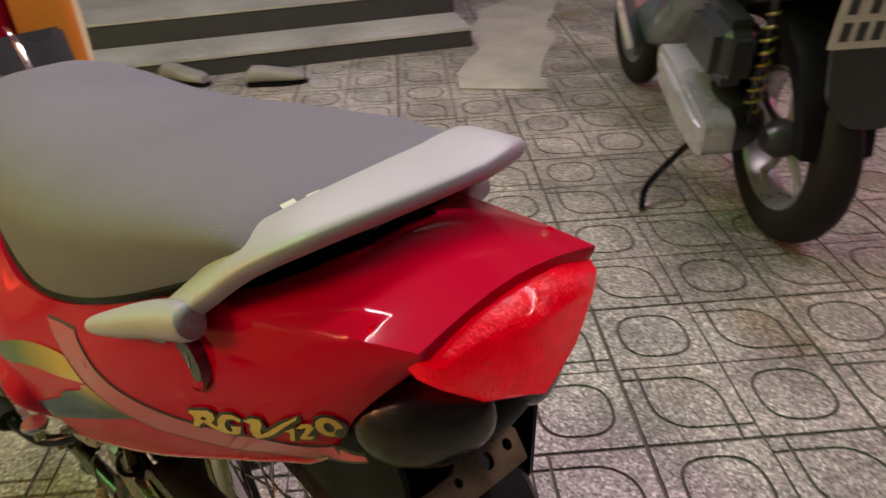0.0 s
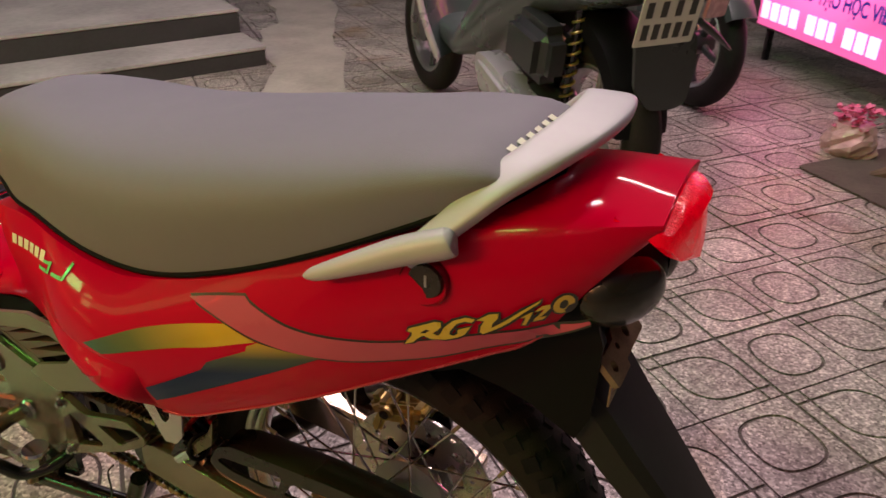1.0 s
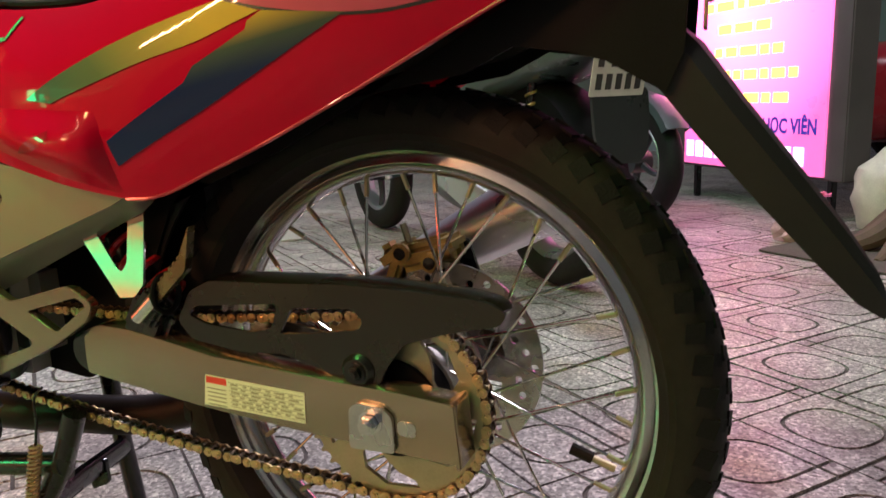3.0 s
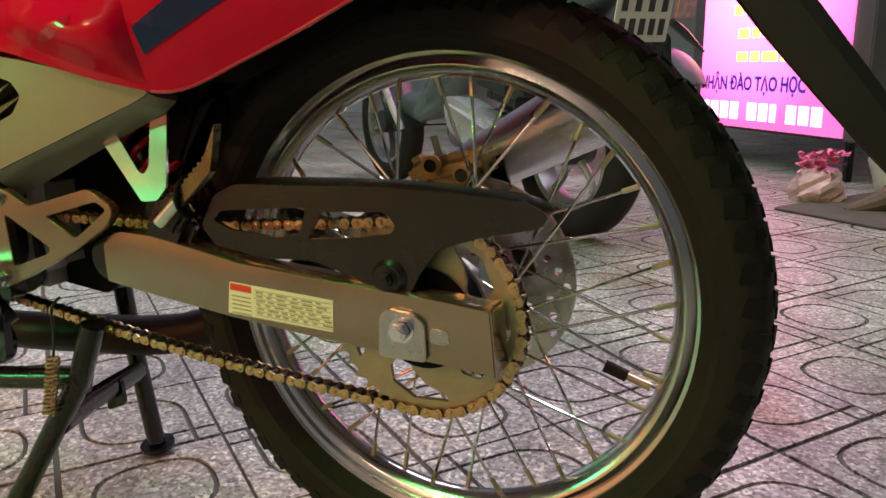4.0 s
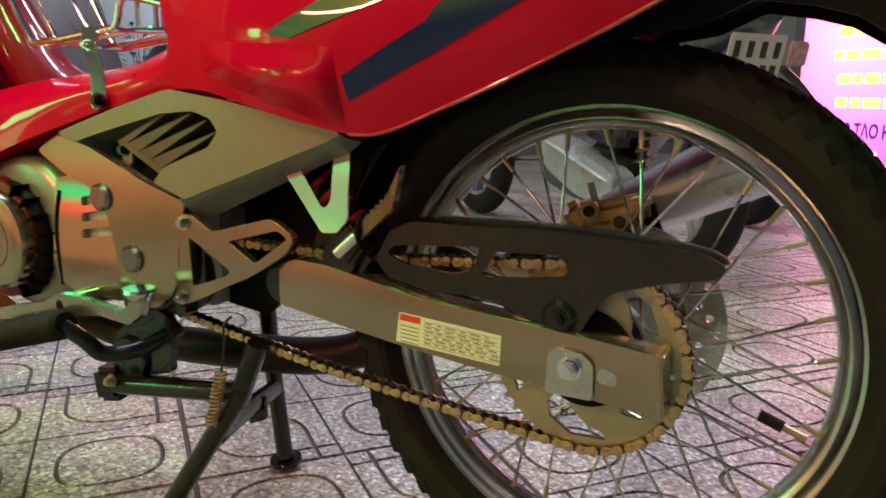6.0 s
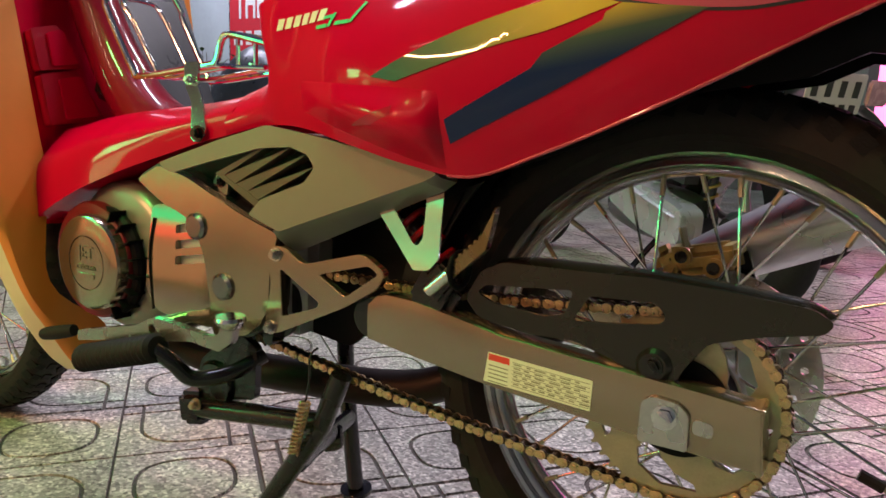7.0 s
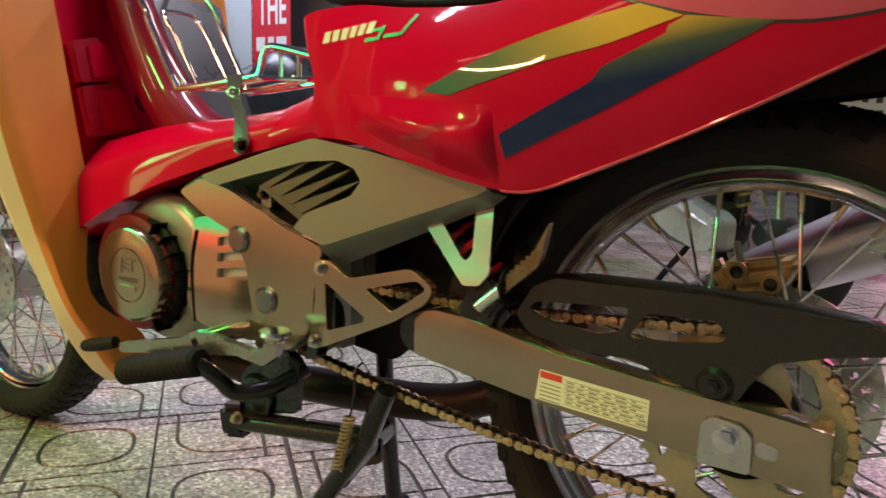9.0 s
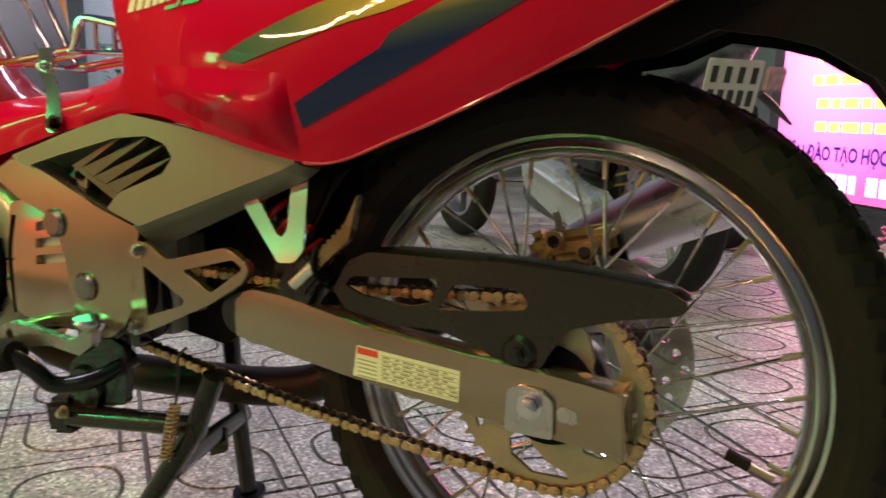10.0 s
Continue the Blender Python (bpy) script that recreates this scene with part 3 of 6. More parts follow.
# number plate hanger: a bent drilled strip, and the underside tray
hang = bmesh.new()
hm = Matrix.Translation((0.813, -0.011, 0.670)) @ Matrix(((0, -0.68, 0.733, 0), (1, 0, 0, 0), (0, 0.733, 0.68, 0), (0, 0, 0, 1))) @ Matrix.Diagonal((0.78, 0.9, 1, 1))
plate(rounded([(-0.060, -0.020), (-0.014, -0.020), (-0.010, -0.013), (0.060, -0.013), (0.064, 0.012), (0.050, 0.020), (-0.004, 0.020), (-0.012, 0.012), (-0.060, 0.012)], 0.003), 0.006,
      (circle2(-0.042, -0.004, 0.0065, 12), circle2(-0.012, 0.004, 0.004, 12), circle2(0.022, 0.004, 0.007, 12), circle2(0.048, 0.005, 0.005, 10)), hm, bm=hang)
plate(rounded([(-0.060, -0.040), (-0.028, -0.040), (-0.020, -0.012), (-0.056, -0.012)], 0.002), 0.002, (rounded([(-0.047, -0.034), (-0.038, -0.034), (-0.034, -0.022), (-0.043, -0.022)], 0.002),), hm @ Matrix.Translation((0, -0.012, 0)) @ pose(0, 0, 0, 40, 0, 0) @ Matrix.Translation((0, 0.012, 0)), bm=hang)
part("plate_bracket", hang, ZINC, bike, "bent drilled strip for the number plate")

# seat
SX = (0.040, 0.06, 0.10, 0.17, 0.27, 0.36, 0.47, 0.57, 0.66, 0.715, 0.744)
s_bot = spline(SX, (0.760, 0.738, 0.706, 0.697, 0.685, 0.686, 0.716, 0.757, 0.800, 0.828, 0.842))
s_top = spline(SX, (0.775, 0.800, 0.812, 0.815, 0.812, 0.820, 0.836, 0.850, 0.863, 0.861, 0.846))
s_w = spline(SX, (0.030, 0.070, 0.092, 0.112, 0.132, 0.138, 0.136, 0.128, 0.112, 0.096, 0.08))


def seat_ring(x):
    b, t, w = s_bot(x), s_top(x), s_w(x)
    h = t - b
    half = []
    for k in range(15):
        u = k / 14
        if u < 0.35:
            y, z = -w * (0.965 + 0.035 * math.sin(u / 0.35 * math.pi / 2)), b + h * 0.5 * (u / 0.35)
        else:
            a = (u - 0.35) / 0.65 * math.pi / 2
            y, z = -w * math.cos(a) ** 0.62, b + h * 0.5 + h * 0.5 * math.sin(a) ** 0.9
        half.append((x, y, z))
    return half + [(p[0], -p[1], p[2]) for p in half[:-1][::-1]]


bm = ring_loft(bmesh.new(), [seat_ring(x) for x in np.linspace(SX[0], SX[-1], 50)])
seat = part("seat", bm, SEATV, bike, "grey vinyl dual seat", angle=60)
piping = bmesh.new()
tube([(x, -s_w(x) * 0.972, s_bot(x) + 0.003) for x in np.linspace(0.06, 0.72, 24)], 0.003, 6, 2, bm=piping)
part("piping", piping, BLACK, seat)
# printed mark on the seat's back edge: plain bars


def seat_z(x, y):
    b, t, w = s_bot(x), s_top(x), s_w(x)
    a = math.acos(min(1, abs(y) / w) ** (1 / 0.62))
    return b + (t - b) / 2 * (1 + math.sin(a) ** 0.9)


for k in range(6):
    y = -0.054 + 0.017 * k
    xs = 0.725 - 0.9 * (y - 0.01) ** 2
    bm = bmesh.new()
    V = [[bm.verts.new((xs + dx, y + dy, seat_z(xs + dx, y + dy) + 0.0012)) for dx in (-0.006, -0.002, 0.002, 0.006)] for dy in (-0.005, 0.0, 0.005)]
    for r in range(2):
        for c in range(3):
            bm.faces.new((V[r][c], V[r][c + 1], V[r + 1][c + 1], V[r + 1][c]))
    part("printed_bar", bm, LABELW, seat)

# grab rail: a flat cast hoop over the seat's tail, on two torpedo feet
ctr = [(0.660, -0.128, 0.782), (0.694, -0.108, 0.814), (0.719, -0.089, 0.840), (0.744, -0.058, 0.858), (0.760, -0.017, 0.868), (0.766, 0.03, 0.872),
       (0.760, 0.07, 0.871), (0.735, 0.096, 0.850), (0.700, 0.110, 0.820), (0.650, 0.125, 0.780)]
ws = [0.010, 0.012, 0.016, 0.020, 0.023, 0.024, 0.023, 0.019, 0.014, 0.012]
line, wr = curve_pts(ctr, 6), [v.x for v in curve_pts([(w, 0, 0) for w in ws], 6)]
rings = []
for i, p in enumerate(line):
    t = (line[min(i + 1, len(line) - 1)] - line[max(i - 1, 0)]).normalized()
    out = Vector((1, 0, 0.05)) - t * t.x
    out = (Vector((0.9, -0.35 if p.y < 0.03 else 0.35, -0.1)) - t * t.dot(Vector((0.9, -0.35 if p.y < 0.03 else 0.35, -0.1)))).normalized()
    upv = out.cross(t)
    upv = -upv if upv.z < 0 else upv
    rings.append([p + out * wr[i] * math.copysign(abs(math.cos(a)) ** 0.5, math.cos(a)) + upv * 0.0070 * math.copysign(abs(math.sin(a)) ** 0.45, math.sin(a)) for a in np.linspace(0, 2 * math.pi, 18, endpoint=False)])
rail = part("grab_rail", ring_loft(bmesh.new(), rings), RAILP, bike, "silver painted cast grab rail", angle=60)
for s in (-1, 1):
    bm = tube([(0.572, s * 0.146, 0.750), (0.585, s * 0.145, 0.756), (0.625, s * 0.138, 0.774), (0.660, s * 0.129, 0.789), (0.692, s * 0.122, 0.800), (0.699, s * 0.120, 0.803), (0.7015, s * 0.1195, 0.8035)], [0.002, 0.0065, 0.010, 0.012, 0.0125, 0.0105, 0.003], 14, 6, flat=1.05)
    part("foot", bm, RAILP, rail)
# seat lock under the rail
LY = -cowl_y(0.672, 0.757)
lock = part("seat_lock", lathe([(0.0, 0.005), (0.018, 0.005), (0.0205, -0.001), (0.0215, -0.0025), (0.0225, 0.0), (0.0225, 0.006)], (0.672, LY, 0.757), segs=32), DEEPSHADE, bike, "recessed seat lock")
part("key_barrel", lathe([(0, -0.001), (0.0150, -0.001), (0.0165, 0.001), (0.0165, 0.006)], (0.673, LY, 0.758), segs=28), SMOKE, lock)
part("key_slot", box((0.002, 0.001, 0.011), pose(0.674, LY - 0.0012, 0.759), 0), STEEL, lock)

# tunnel cover between seat cowl and leg shield
TX = (-0.34, -0.31, -0.26, -0.20, -0.10, -0.02, 0.03)
t_bot = spline(TX, (0.402, 0.422, 0.449, 0.475, 0.509, 0.532, 0.543))
t_top = spline(TX, (0.535, 0.540, 0.552, 0.562, 0.573, 0.583, 0.592))
t_w = spline(TX, (0.118, 0.114, 0.109, 0.102, 0.096, 0.0945, 0.0945))


def tunnel_y(x, z):
    s = min(max((z - t_bot(x)) / (t_top(x) - t_bot(x)), 0), 1)
    flare = 0.012 * max(0, 0.55 - s) / 0.55 * min(1, max(0, (-0.08 - x) / 0.14))
    return flare + t_w(x) * (1 - 0.05 * abs(s - 0.35) - 0.42 * max(0, s - 0.55) ** 1.4 / 0.45 ** 1.4)


def tunnel_ring(x):
    half = [(x, -tunnel_y(x, z), z) for z in np.linspace(t_bot(x), t_top(x), 12)]
    return half + [(x, 0, t_top(x) + 0.004)] + [(p[0], -p[1], p[2]) for p in half[::-1]]


part("tunnel_cover", ring_loft(bmesh.new(), [tunnel_ring(x) for x in np.linspace(TX[0], TX[-1], 30)]), RED, bike, "red centre tunnel cover", angle=50)


# leg shield: red inner panel and orange wings
def shield_x(y, z):
    return -0.28 - 0.2 * (z - 0.2) + 0.9 * max(0, abs(y) - 0.10) ** 2 - 0.02 * math.exp(-(y / 0.08) ** 2)


wo_y = spline((0.16, 0.20, 0.25, 0.35, 0.50, 0.69, 0.95), (0.075, 0.118, 0.148, 0.183, 0.223, 0.240, 0.25))
wi_y = spline((0.16, 0.26, 0.29, 0.40, 0.455, 0.52, 0.69, 0.95), (0.04, 0.058, 0.102, 0.116, 0.100, 0.102, 0.105, 0.115))
for s in (-1, 1):
    for nm, mt, f0, f1 in (("leg_shield_wing", ORANGE, 0.0, 0.86), ("leg_shield_edge", CREAM, 0.86, 1.0)):
        bm = bmesh.new()
        zs = np.linspace(0.185, 0.95, 40)
        rings = []
        for z in zs:
            a, b = wi_y(z), wo_y(z) * (1 if s < 0 else 0.92)
            us = np.linspace(f0, f1, 9)
            front = [(shield_x(a + (b - a) * u, z) - 0.030 * max(0, (u - 0.8)) / 0.2, s * (a + (b - a) * u), z) for u in us]
            rings.append(front + [(p[0] - 0.004, p[1], p[2]) for p in front[::-1]])
        part(nm, ring_loft(bm, rings), mt, bike, "orange plastic leg shield wing" if f0 == 0 else "pale rim of the leg shield", angle=50)
bm = bmesh.new()
rings = []
for z in np.linspace(0.40, 0.95, 26):
    a = wi_y(z) + 0.003
    front = [(shield_x(u * a, z) - 0.012 + (0.05 * max(0, (0.66 - z)) if abs(u) < 0.8 else 0), u * a, z) for u in np.linspace(-1, 1, 15)]
    rings.append(front + [(p[0] - 0.006, p[1], p[2]) for p in front[::-1]])
part("leg_shield", ring_loft(bm, rings), RED, bike, "glossy red inner leg shield", angle=50)
# steering column cover rising in the middle
part("column_cover", tube([(-0.15, 0.0, 0.528), (-0.225, 0.0, 0.552), (-0.292, 0.005, 0.605), (-0.352, 0.008, 0.69), (-0.402, 0.008, 0.80), (-0.435, 0.008, 0.92)], [0.036, 0.042, 0.040, 0.036, 0.034, 0.034], 20, 6), DEEPSHADE, bike)
# panel made larger than the vent, added to cover the far orange wing
vent = part("column_vent", box((0.016, 0.170, 0.25), pose(-0.318, 0.085, 0.642, 0, -22, 0), 0.006), mat("dark_grey_inner_plastic", (0.035, 0.036, 0.042), 0.35, 0, 0.2, 0.15, 10), bike, "dark grey inner panel with vent slats")
for k in range(7):
    part("slat", box((0.006, 0.136, 0.005), pose(-0.324 - 0.0062 * k, 0.070, 0.650 + 0.0125 * k, 0, -27, 0), 0.001), GUARD, vent)
# two glove-box faces on the inner shield
for quad in ([(-0.092, 0.673), (-0.051, 0.682), (-0.023, 0.620), (-0.088, 0.613)], [(-0.089, 0.609), (-0.032, 0.617), (0.004, 0.543), (-0.085, 0.536)]):
    zc = sum(p[1] for p in quad) / 4
    face4 = Matrix.Translation((shield_x(0.06, zc) - 0.006, 0, zc)) @ pose(0, 0, 0, 0, -11, 0) @ Matrix(((0, 0, 1, 0), (1, 0, 0, 0), (0, 1, 0, -zc), (0, 0, 0, 1)))
    bx = part("glove_box", plate(rounded(quad, 0.004), 0.020, m=face4, bevel=0.0018), SHADERED, bike, "glove box face, its red darkened for shade")
    cx_, cz_ = sum(p[0] for p in quad) / 4, zc
    inner = [(cx_ + (p[0] - cx_) * 0.62 + 0.010, cz_ + (p[1] - cz_) * 0.8) for p in quad]
    part("lid", plate(rounded(inner, 0.004), 0.024, m=face4, bevel=0.0018), RED, bx)

# chrome carrier in front of the seat: two bent side rails joined by thinner rods
car = None
for y in (-0.055, 0.075):
    bm = tube([(-0.345, y, 0.778), (-0.300, y, 0.765), (-0.255, y, 0.716), (-0.250, y, 0.700), (-0.200, y, 0.620), (-0.180, y, 0.612), (-0.06, y, 0.625), (-0.038, y, 0.630), (-0.028, y, 0.655), (-0.012, y, 0.662), (0.050, y, 0.650)], 0.0045, 10, 5)
    if car is None:
        car = part("carrier_rack", bm, CHROME, bike, "bent chrome rod carrier rack")
    else:
        part("rail", bm, CHROME, car)
    part("lower_rod", tube([(-0.05, y, 0.625), (0.045, y, 0.622)], 0.003, 8, 1), CHROME, car)
    for x, z in ((0.0, 0.662), (0.03, 0.655)):
        part("post", rod((x, y, z), (x, y, 0.625), 0.0028), CHROME, car)
for y in (-0.02, 0.04):
    part("bed_rod", tube([(-0.262, y, 0.712), (-0.250, y, 0.700), (-0.20, y, 0.628), (-0.180, y, 0.612), (-0.06, y, 0.625)], 0.003, 8, 4), CHROME, car)
part("hoop", tube([(-0.252, -0.02, 0.700), (-0.266, -0.018, 0.718), (-0.268, 0.0, 0.722), (-0.268, 0.02, 0.722), (-0.266, 0.038, 0.718), (-0.252, 0.04, 0.700)], 0.003, 8, 4), CHROME, car)
for x, z in ((-0.180, 0.612), (-0.05, 0.627), (0.0, 0.662), (0.03, 0.654), (0.02, 0.625)):
    part("cross_rod", rod((x, -0.055, z), (x, 0.075, z), 0.003), CHROME, car)
bm = plate(rounded([(-0.072, 0.630), (-0.045, 0.632), (-0.042, 0.605), (-0.028, 0.585), (-0.010, 0.545), (-0.022, 0.530), (-0.034, 0.533), (-0.045, 0.58), (-0.062, 0.60)], 0.006), 0.003, m=pose(0, -0.100, 0.54, -15) @ side(0) @ Matrix.Translation((0, -0.54, 0)))
strap = part("strap", bm, POLISHED, car, "flat steel mounting strap")
part("bolt", bolt(-0.053, -0.0835, 0.606, 0.005), STEEL, car)
part("bolt", bolt(-0.022, -0.1005, 0.542, 0.007), BLACKMETAL, car)

# silver side cover under the seat cowl, with a vent of slats
bm = plate(rounded([(-0.066, 0.505), (0.039, 0.537), (0.112, 0.556), (0.189, 0.546), (0.316, 0.524), (0.334, 0.517), (0.318, 0.509), (0.130, 0.440), (0.084, 0.455), (0.093, 0.464), (0.104, 0.474), (0.167, 0.497), (0.181, 0.514), (0.171, 0.527), (0.147, 0.534), (0.100, 0.530), (0.060, 0.520), (0.019, 0.510), (-0.042, 0.494), (-0.06, 0.499)], 0.004), 0.006, (), side(-0.124), 0.002)
cover = part("side_cover", bm, COVERP, bike, "silver painted side cover with a slatted vent")
bm = bmesh.new()
lip = [[(0.120, -0.1225, 0.440), (0.318, -0.1225, 0.5105), (0.331, -0.1225, 0.517)], [(0.122, -0.117, 0.432), (0.321, -0.117, 0.506), (0.334, -0.116, 0.513)], [(0.126, -0.094, 0.411), (0.326, -0.094, 0.499), (0.338, -0.094, 0.508)], [(0.126, -0.088, 0.415), (0.324, -0.088, 0.503), (0.336, -0.088, 0.512)], [(0.121, -0.112, 0.438), (0.317, -0.112, 0.511), (0.330, -0.112, 0.517)]]
ring_loft(bm, [[row[i] for row in lip] for i in range(3)])
part("cover_lip", bm, COVERP, cover)
part("cover_back", plate([(-0.09, 0.47), (0.0, 0.45), (0.13, 0.42), (0.2, 0.49), (0.19, 0.54), (0.12, 0.546), (0.0, 0.53), (-0.10, 0.50)], 0.004, m=side(-0.085)), BLACK, cover)
part("bolt", bolt(0.015, -0.0995, 0.486, 0.0055), BLACKMETAL, cover)
part("bolt_tab", plate(rounded([(0.005, 0.494), (0.027, 0.492), (0.025, 0.470), (0.011, 0.472)], 0.003), 0.003, m=side(-0.099), bevel=0.0005), COVERP, cover)
ROOT = ((0.019, 0.497), (0.036, 0.496), (0.053, 0.487), (0.072, 0.48), (0.088, 0.471))
TIP = ((0.119, 0.538), (0.141, 0.531), (0.162, 0.524), (0.174, 0.512))
# the cover's paint again, darkened for the shade inside the vent
VENTSHADE = mat("shaded_vent_paint", (0.12, 0.095, 0.07), 0.4, 0.4, 0.1, 0.08, 9)
part("vent_comb", plate([*ROOT, (0.095, 0.466), (0.085, 0.462)], 0.004, m=side(-0.113), bevel=0.0006), VENTSHADE, cover, "sloping root of the vent's slats")
for (xa, za), (xb, zb), (xt, zt) in zip(ROOT, ROOT[1:], TIP):
    bm = bmesh.new()
    ring_loft(bm, [[(xa, -0.112, za), (xb, -0.113, zb), (xb, -0.100, zb), (xa, -0.100, za)], [(xt, -0.119, zt + 0.0014), (xt, -0.1195, zt), (xt, -0.098, zt), (xt, -0.098, zt + 0.0014)]])
    part("slat", bm, VENTSHADE, cover)

# engine: crankcase covers, magneto cap, cylinder behind
case = [(-0.124, 0.480), (-0.082, 0.500), (-0.030, 0.488), (0.058, 0.452), (0.118, 0.434), (0.106, 0.395), (0.102, 0.345), (0.090, 0.325), (0.066, 0.306), (0.010, 0.297), (0.006, 0.34), (-0.004, 0.395), (-0.018, 0.425), (-0.035, 0.440), (-0.080, 0.455)]
engine = part("engine", box((0.30, 0.15, 0.15), pose(-0.02, -0.01, 0.375), 0.03, segs=3), ALLOY, bike, "silver cast engine block")
cc = (0.02, 0.39)
# oversized black plate added to outline the shaded gap round the sprocket cover
part("case_gap_plate", plate(rounded([(cc[0] + (x - cc[0]) * 1.035, cc[1] + (z - cc[1]) * 1.04) for x, z in case], 0.010), 0.026, m=side(-0.1045), bevel=0.002), BLACKMETAL, engine, "black plate darkening the gap behind the cover")
part("sprocket_cover", plate(rounded(case, 0.008), 0.030, m=side(-0.112), bevel=0.006), SILVER, engine, "silver sprocket cover")
fly = [(-0.115, 0.440), (-0.06, 0.448), (-0.02, 0.44), (0.004, 0.40), (0.014, 0.35), (0.012, 0.31), (-0.0, 0.296), (-0.10, 0.302), (-0.125, 0.33), (-0.120, 0.39)]
slots = []
for k in range(3):
    z0 = 0.4085 - 0.020 * k
    slots.append(rounded([(-0.068, z0 - 0.001), (-0.024 + 0.005 * k, z0 + 0.008), (-0.024 + 0.005 * k, z0 + 0.019), (-0.068, z0 + 0.010)], 0.003, 3))
fc = part("flywheel_cover", plate(rounded(fly, 0.012), 0.016, slots, m=pose(0, 0, 0.37, -3.5) @ side(-0.102) @ Matrix.Translation((0, -0.37, 0)), bevel=0.0012), mat("polished_case_alloy", (0.40, 0.345, 0.28), 0.055, 0.9, 0.1, 0.06, 9, 0.01, 700, rvar=0.01), engine, "silver flywheel cover with three slots")
part("slot_floor", plate([(-0.07, 0.355), (-0.015, 0.355), (-0.012, 0.435), (-0.07, 0.43)], 0.002, m=side(-0.092)), ALLOY, fc)
for x, z in ((-0.015, 0.430), (0.030, 0.361)):
    part("case_plug", lathe([(0, -0.006), (0.013, -0.006), (0.0165, -0.003), (0.0165, 0.004)], (x, -0.112, z), segs=28), mat("dark_polished_plug", (0.24, 0.23, 0.24), 0.16, 0.95, 0, 0.1, 30), engine, "round bolt plug")
part("gasket_line", tube([(-0.108, -0.0995, 0.43), (-0.116, -0.1025, 0.38), (-0.108, -0.1055, 0.31)], 0.0018, 6, 5), BLACK, engine)
MC = (-0.218, -0.100, 0.360)
mag = part("magneto_housing", lathe([(0.0, 0.03), (0.098, 0.03), (0.103, 0.012), (0.102, -0.002), (0.096, -0.010), (0.086, -0.014), (0.060, -0.015), (0.0, -0.015)], (MC[0] + 0.026, -0.080, MC[2] + 0.008), segs=56), COVERP, engine, "round domed magneto housing")
# a dark red ring draws in the red reflection left of the cap
part("reflection_band", lathe([(0.060, 0.012), (0.080, 0.012), (0.082, -0.004), (0.079, -0.010), (0.068, -0.012), (0.060, -0.010)], (MC[0] - 0.012, -0.0985, MC[2]), segs=48), mat("red_reflection_band", (0.16, 0.006, 0.008), 0.4), mag, "dark red ring for the housing's red reflection")
part("fan_cup", lathe([(0.076, 0.004), (0.078, -0.006), (0.074, -0.010), (0.0655, -0.011), (0.0655, 0.004)], (MC[0] + 0.008, -0.0965, MC[2]), segs=48), BLACK, mag, "black ribbed fan cup")
cap = part("magneto_cap", lathe([(0.066, 0.035), (0.0665, -0.020), (0.064, -0.0245), (0.060, -0.026), (0.038, -0.026), (0.0375, -0.0235), (0.0365, -0.0235), (0.036, -0.026), (0.0, -0.026)], MC, segs=48), SILVER, mag, "round cap with raised lettering")
text_mesh("JET", 0.022, 0.034, 0.002, Matrix.Translation((MC[0] - 0.017, MC[1] - 0.0262, MC[2] + 0.001)) @ Matrix(((1, 0, 0, 0), (0, 0, -1, 0), (0, 1, 0, 0), (0, 0, 0, 1))), SILVER, "raised_letters", cap)
text_mesh("COOLED", 0.007, 0.040, 0.002, Matrix.Translation((MC[0] - 0.020, MC[1] - 0.0262, MC[2] - 0.0095)) @ Matrix(((1, 0, 0, 0), (0, 0, -1, 0), (0, 1, 0, 0), (0, 0, 0, 1))), SILVER, "raised_letters", cap)
part("raised_bar", box((0.034, 0.002, 0.007), pose(MC[0], MC[1] - 0.0262, MC[2] - 0.0175), 0.0005), SILVER, cap)
# cooling fan shroud ribs right of the cap
for k in range(8):
    a = radians(60 - 17 * k)
    part("shroud_rib", box((0.018, 0.030, 0.0025), Matrix.Translation((MC[0] + 0.004 + 0.076 * math.cos(a), -0.104, MC[2] + 0.076 * math.sin(a))) @ pose(0, 0, 0, 0, -math.degrees(a), 0), 0.001), BLACK, mag)
part("cylinder", box((0.13, 0.13, 0.10), pose(-0.20, 0.01, 0.40, 0, 8, 0), 0.02), BLACK, engine, "black finned cylinder")
for k in range(6):
    part("fin", box((0.006, 0.145, 0.115), pose(-0.265 + 0.022 * k, 0.01, 0.40, 0, 8, 0), 0.001), BLACK, engine)
part("inlet_pipe", tube([(-0.15, -0.01, 0.44), (-0.09, -0.02, 0.50), (0.0, -0.02, 0.50)], 0.02, 12, 5), BLACK, engine)
part("frame_spine", tube([(-0.33, 0, 0.60), (-0.1, 0, 0.53), (0.15, 0, 0.50), (0.30, 0, 0.56), (0.55, 0, 0.68), (0.76, 0, 0.73)], 0.024, 10, 5), BLACKMETAL, bike)
part("frame_down_tube", tube([(0.10, 0, 0.50), (0.14, 0, 0.42), (0.15, 0, 0.30)], 0.024, 10, 5), BLACKMETAL, bike)
part("battery_box", box((0.16, 0.10, 0.10), pose(0.20, 0.0, 0.50), 0.01), BLACK, bike)
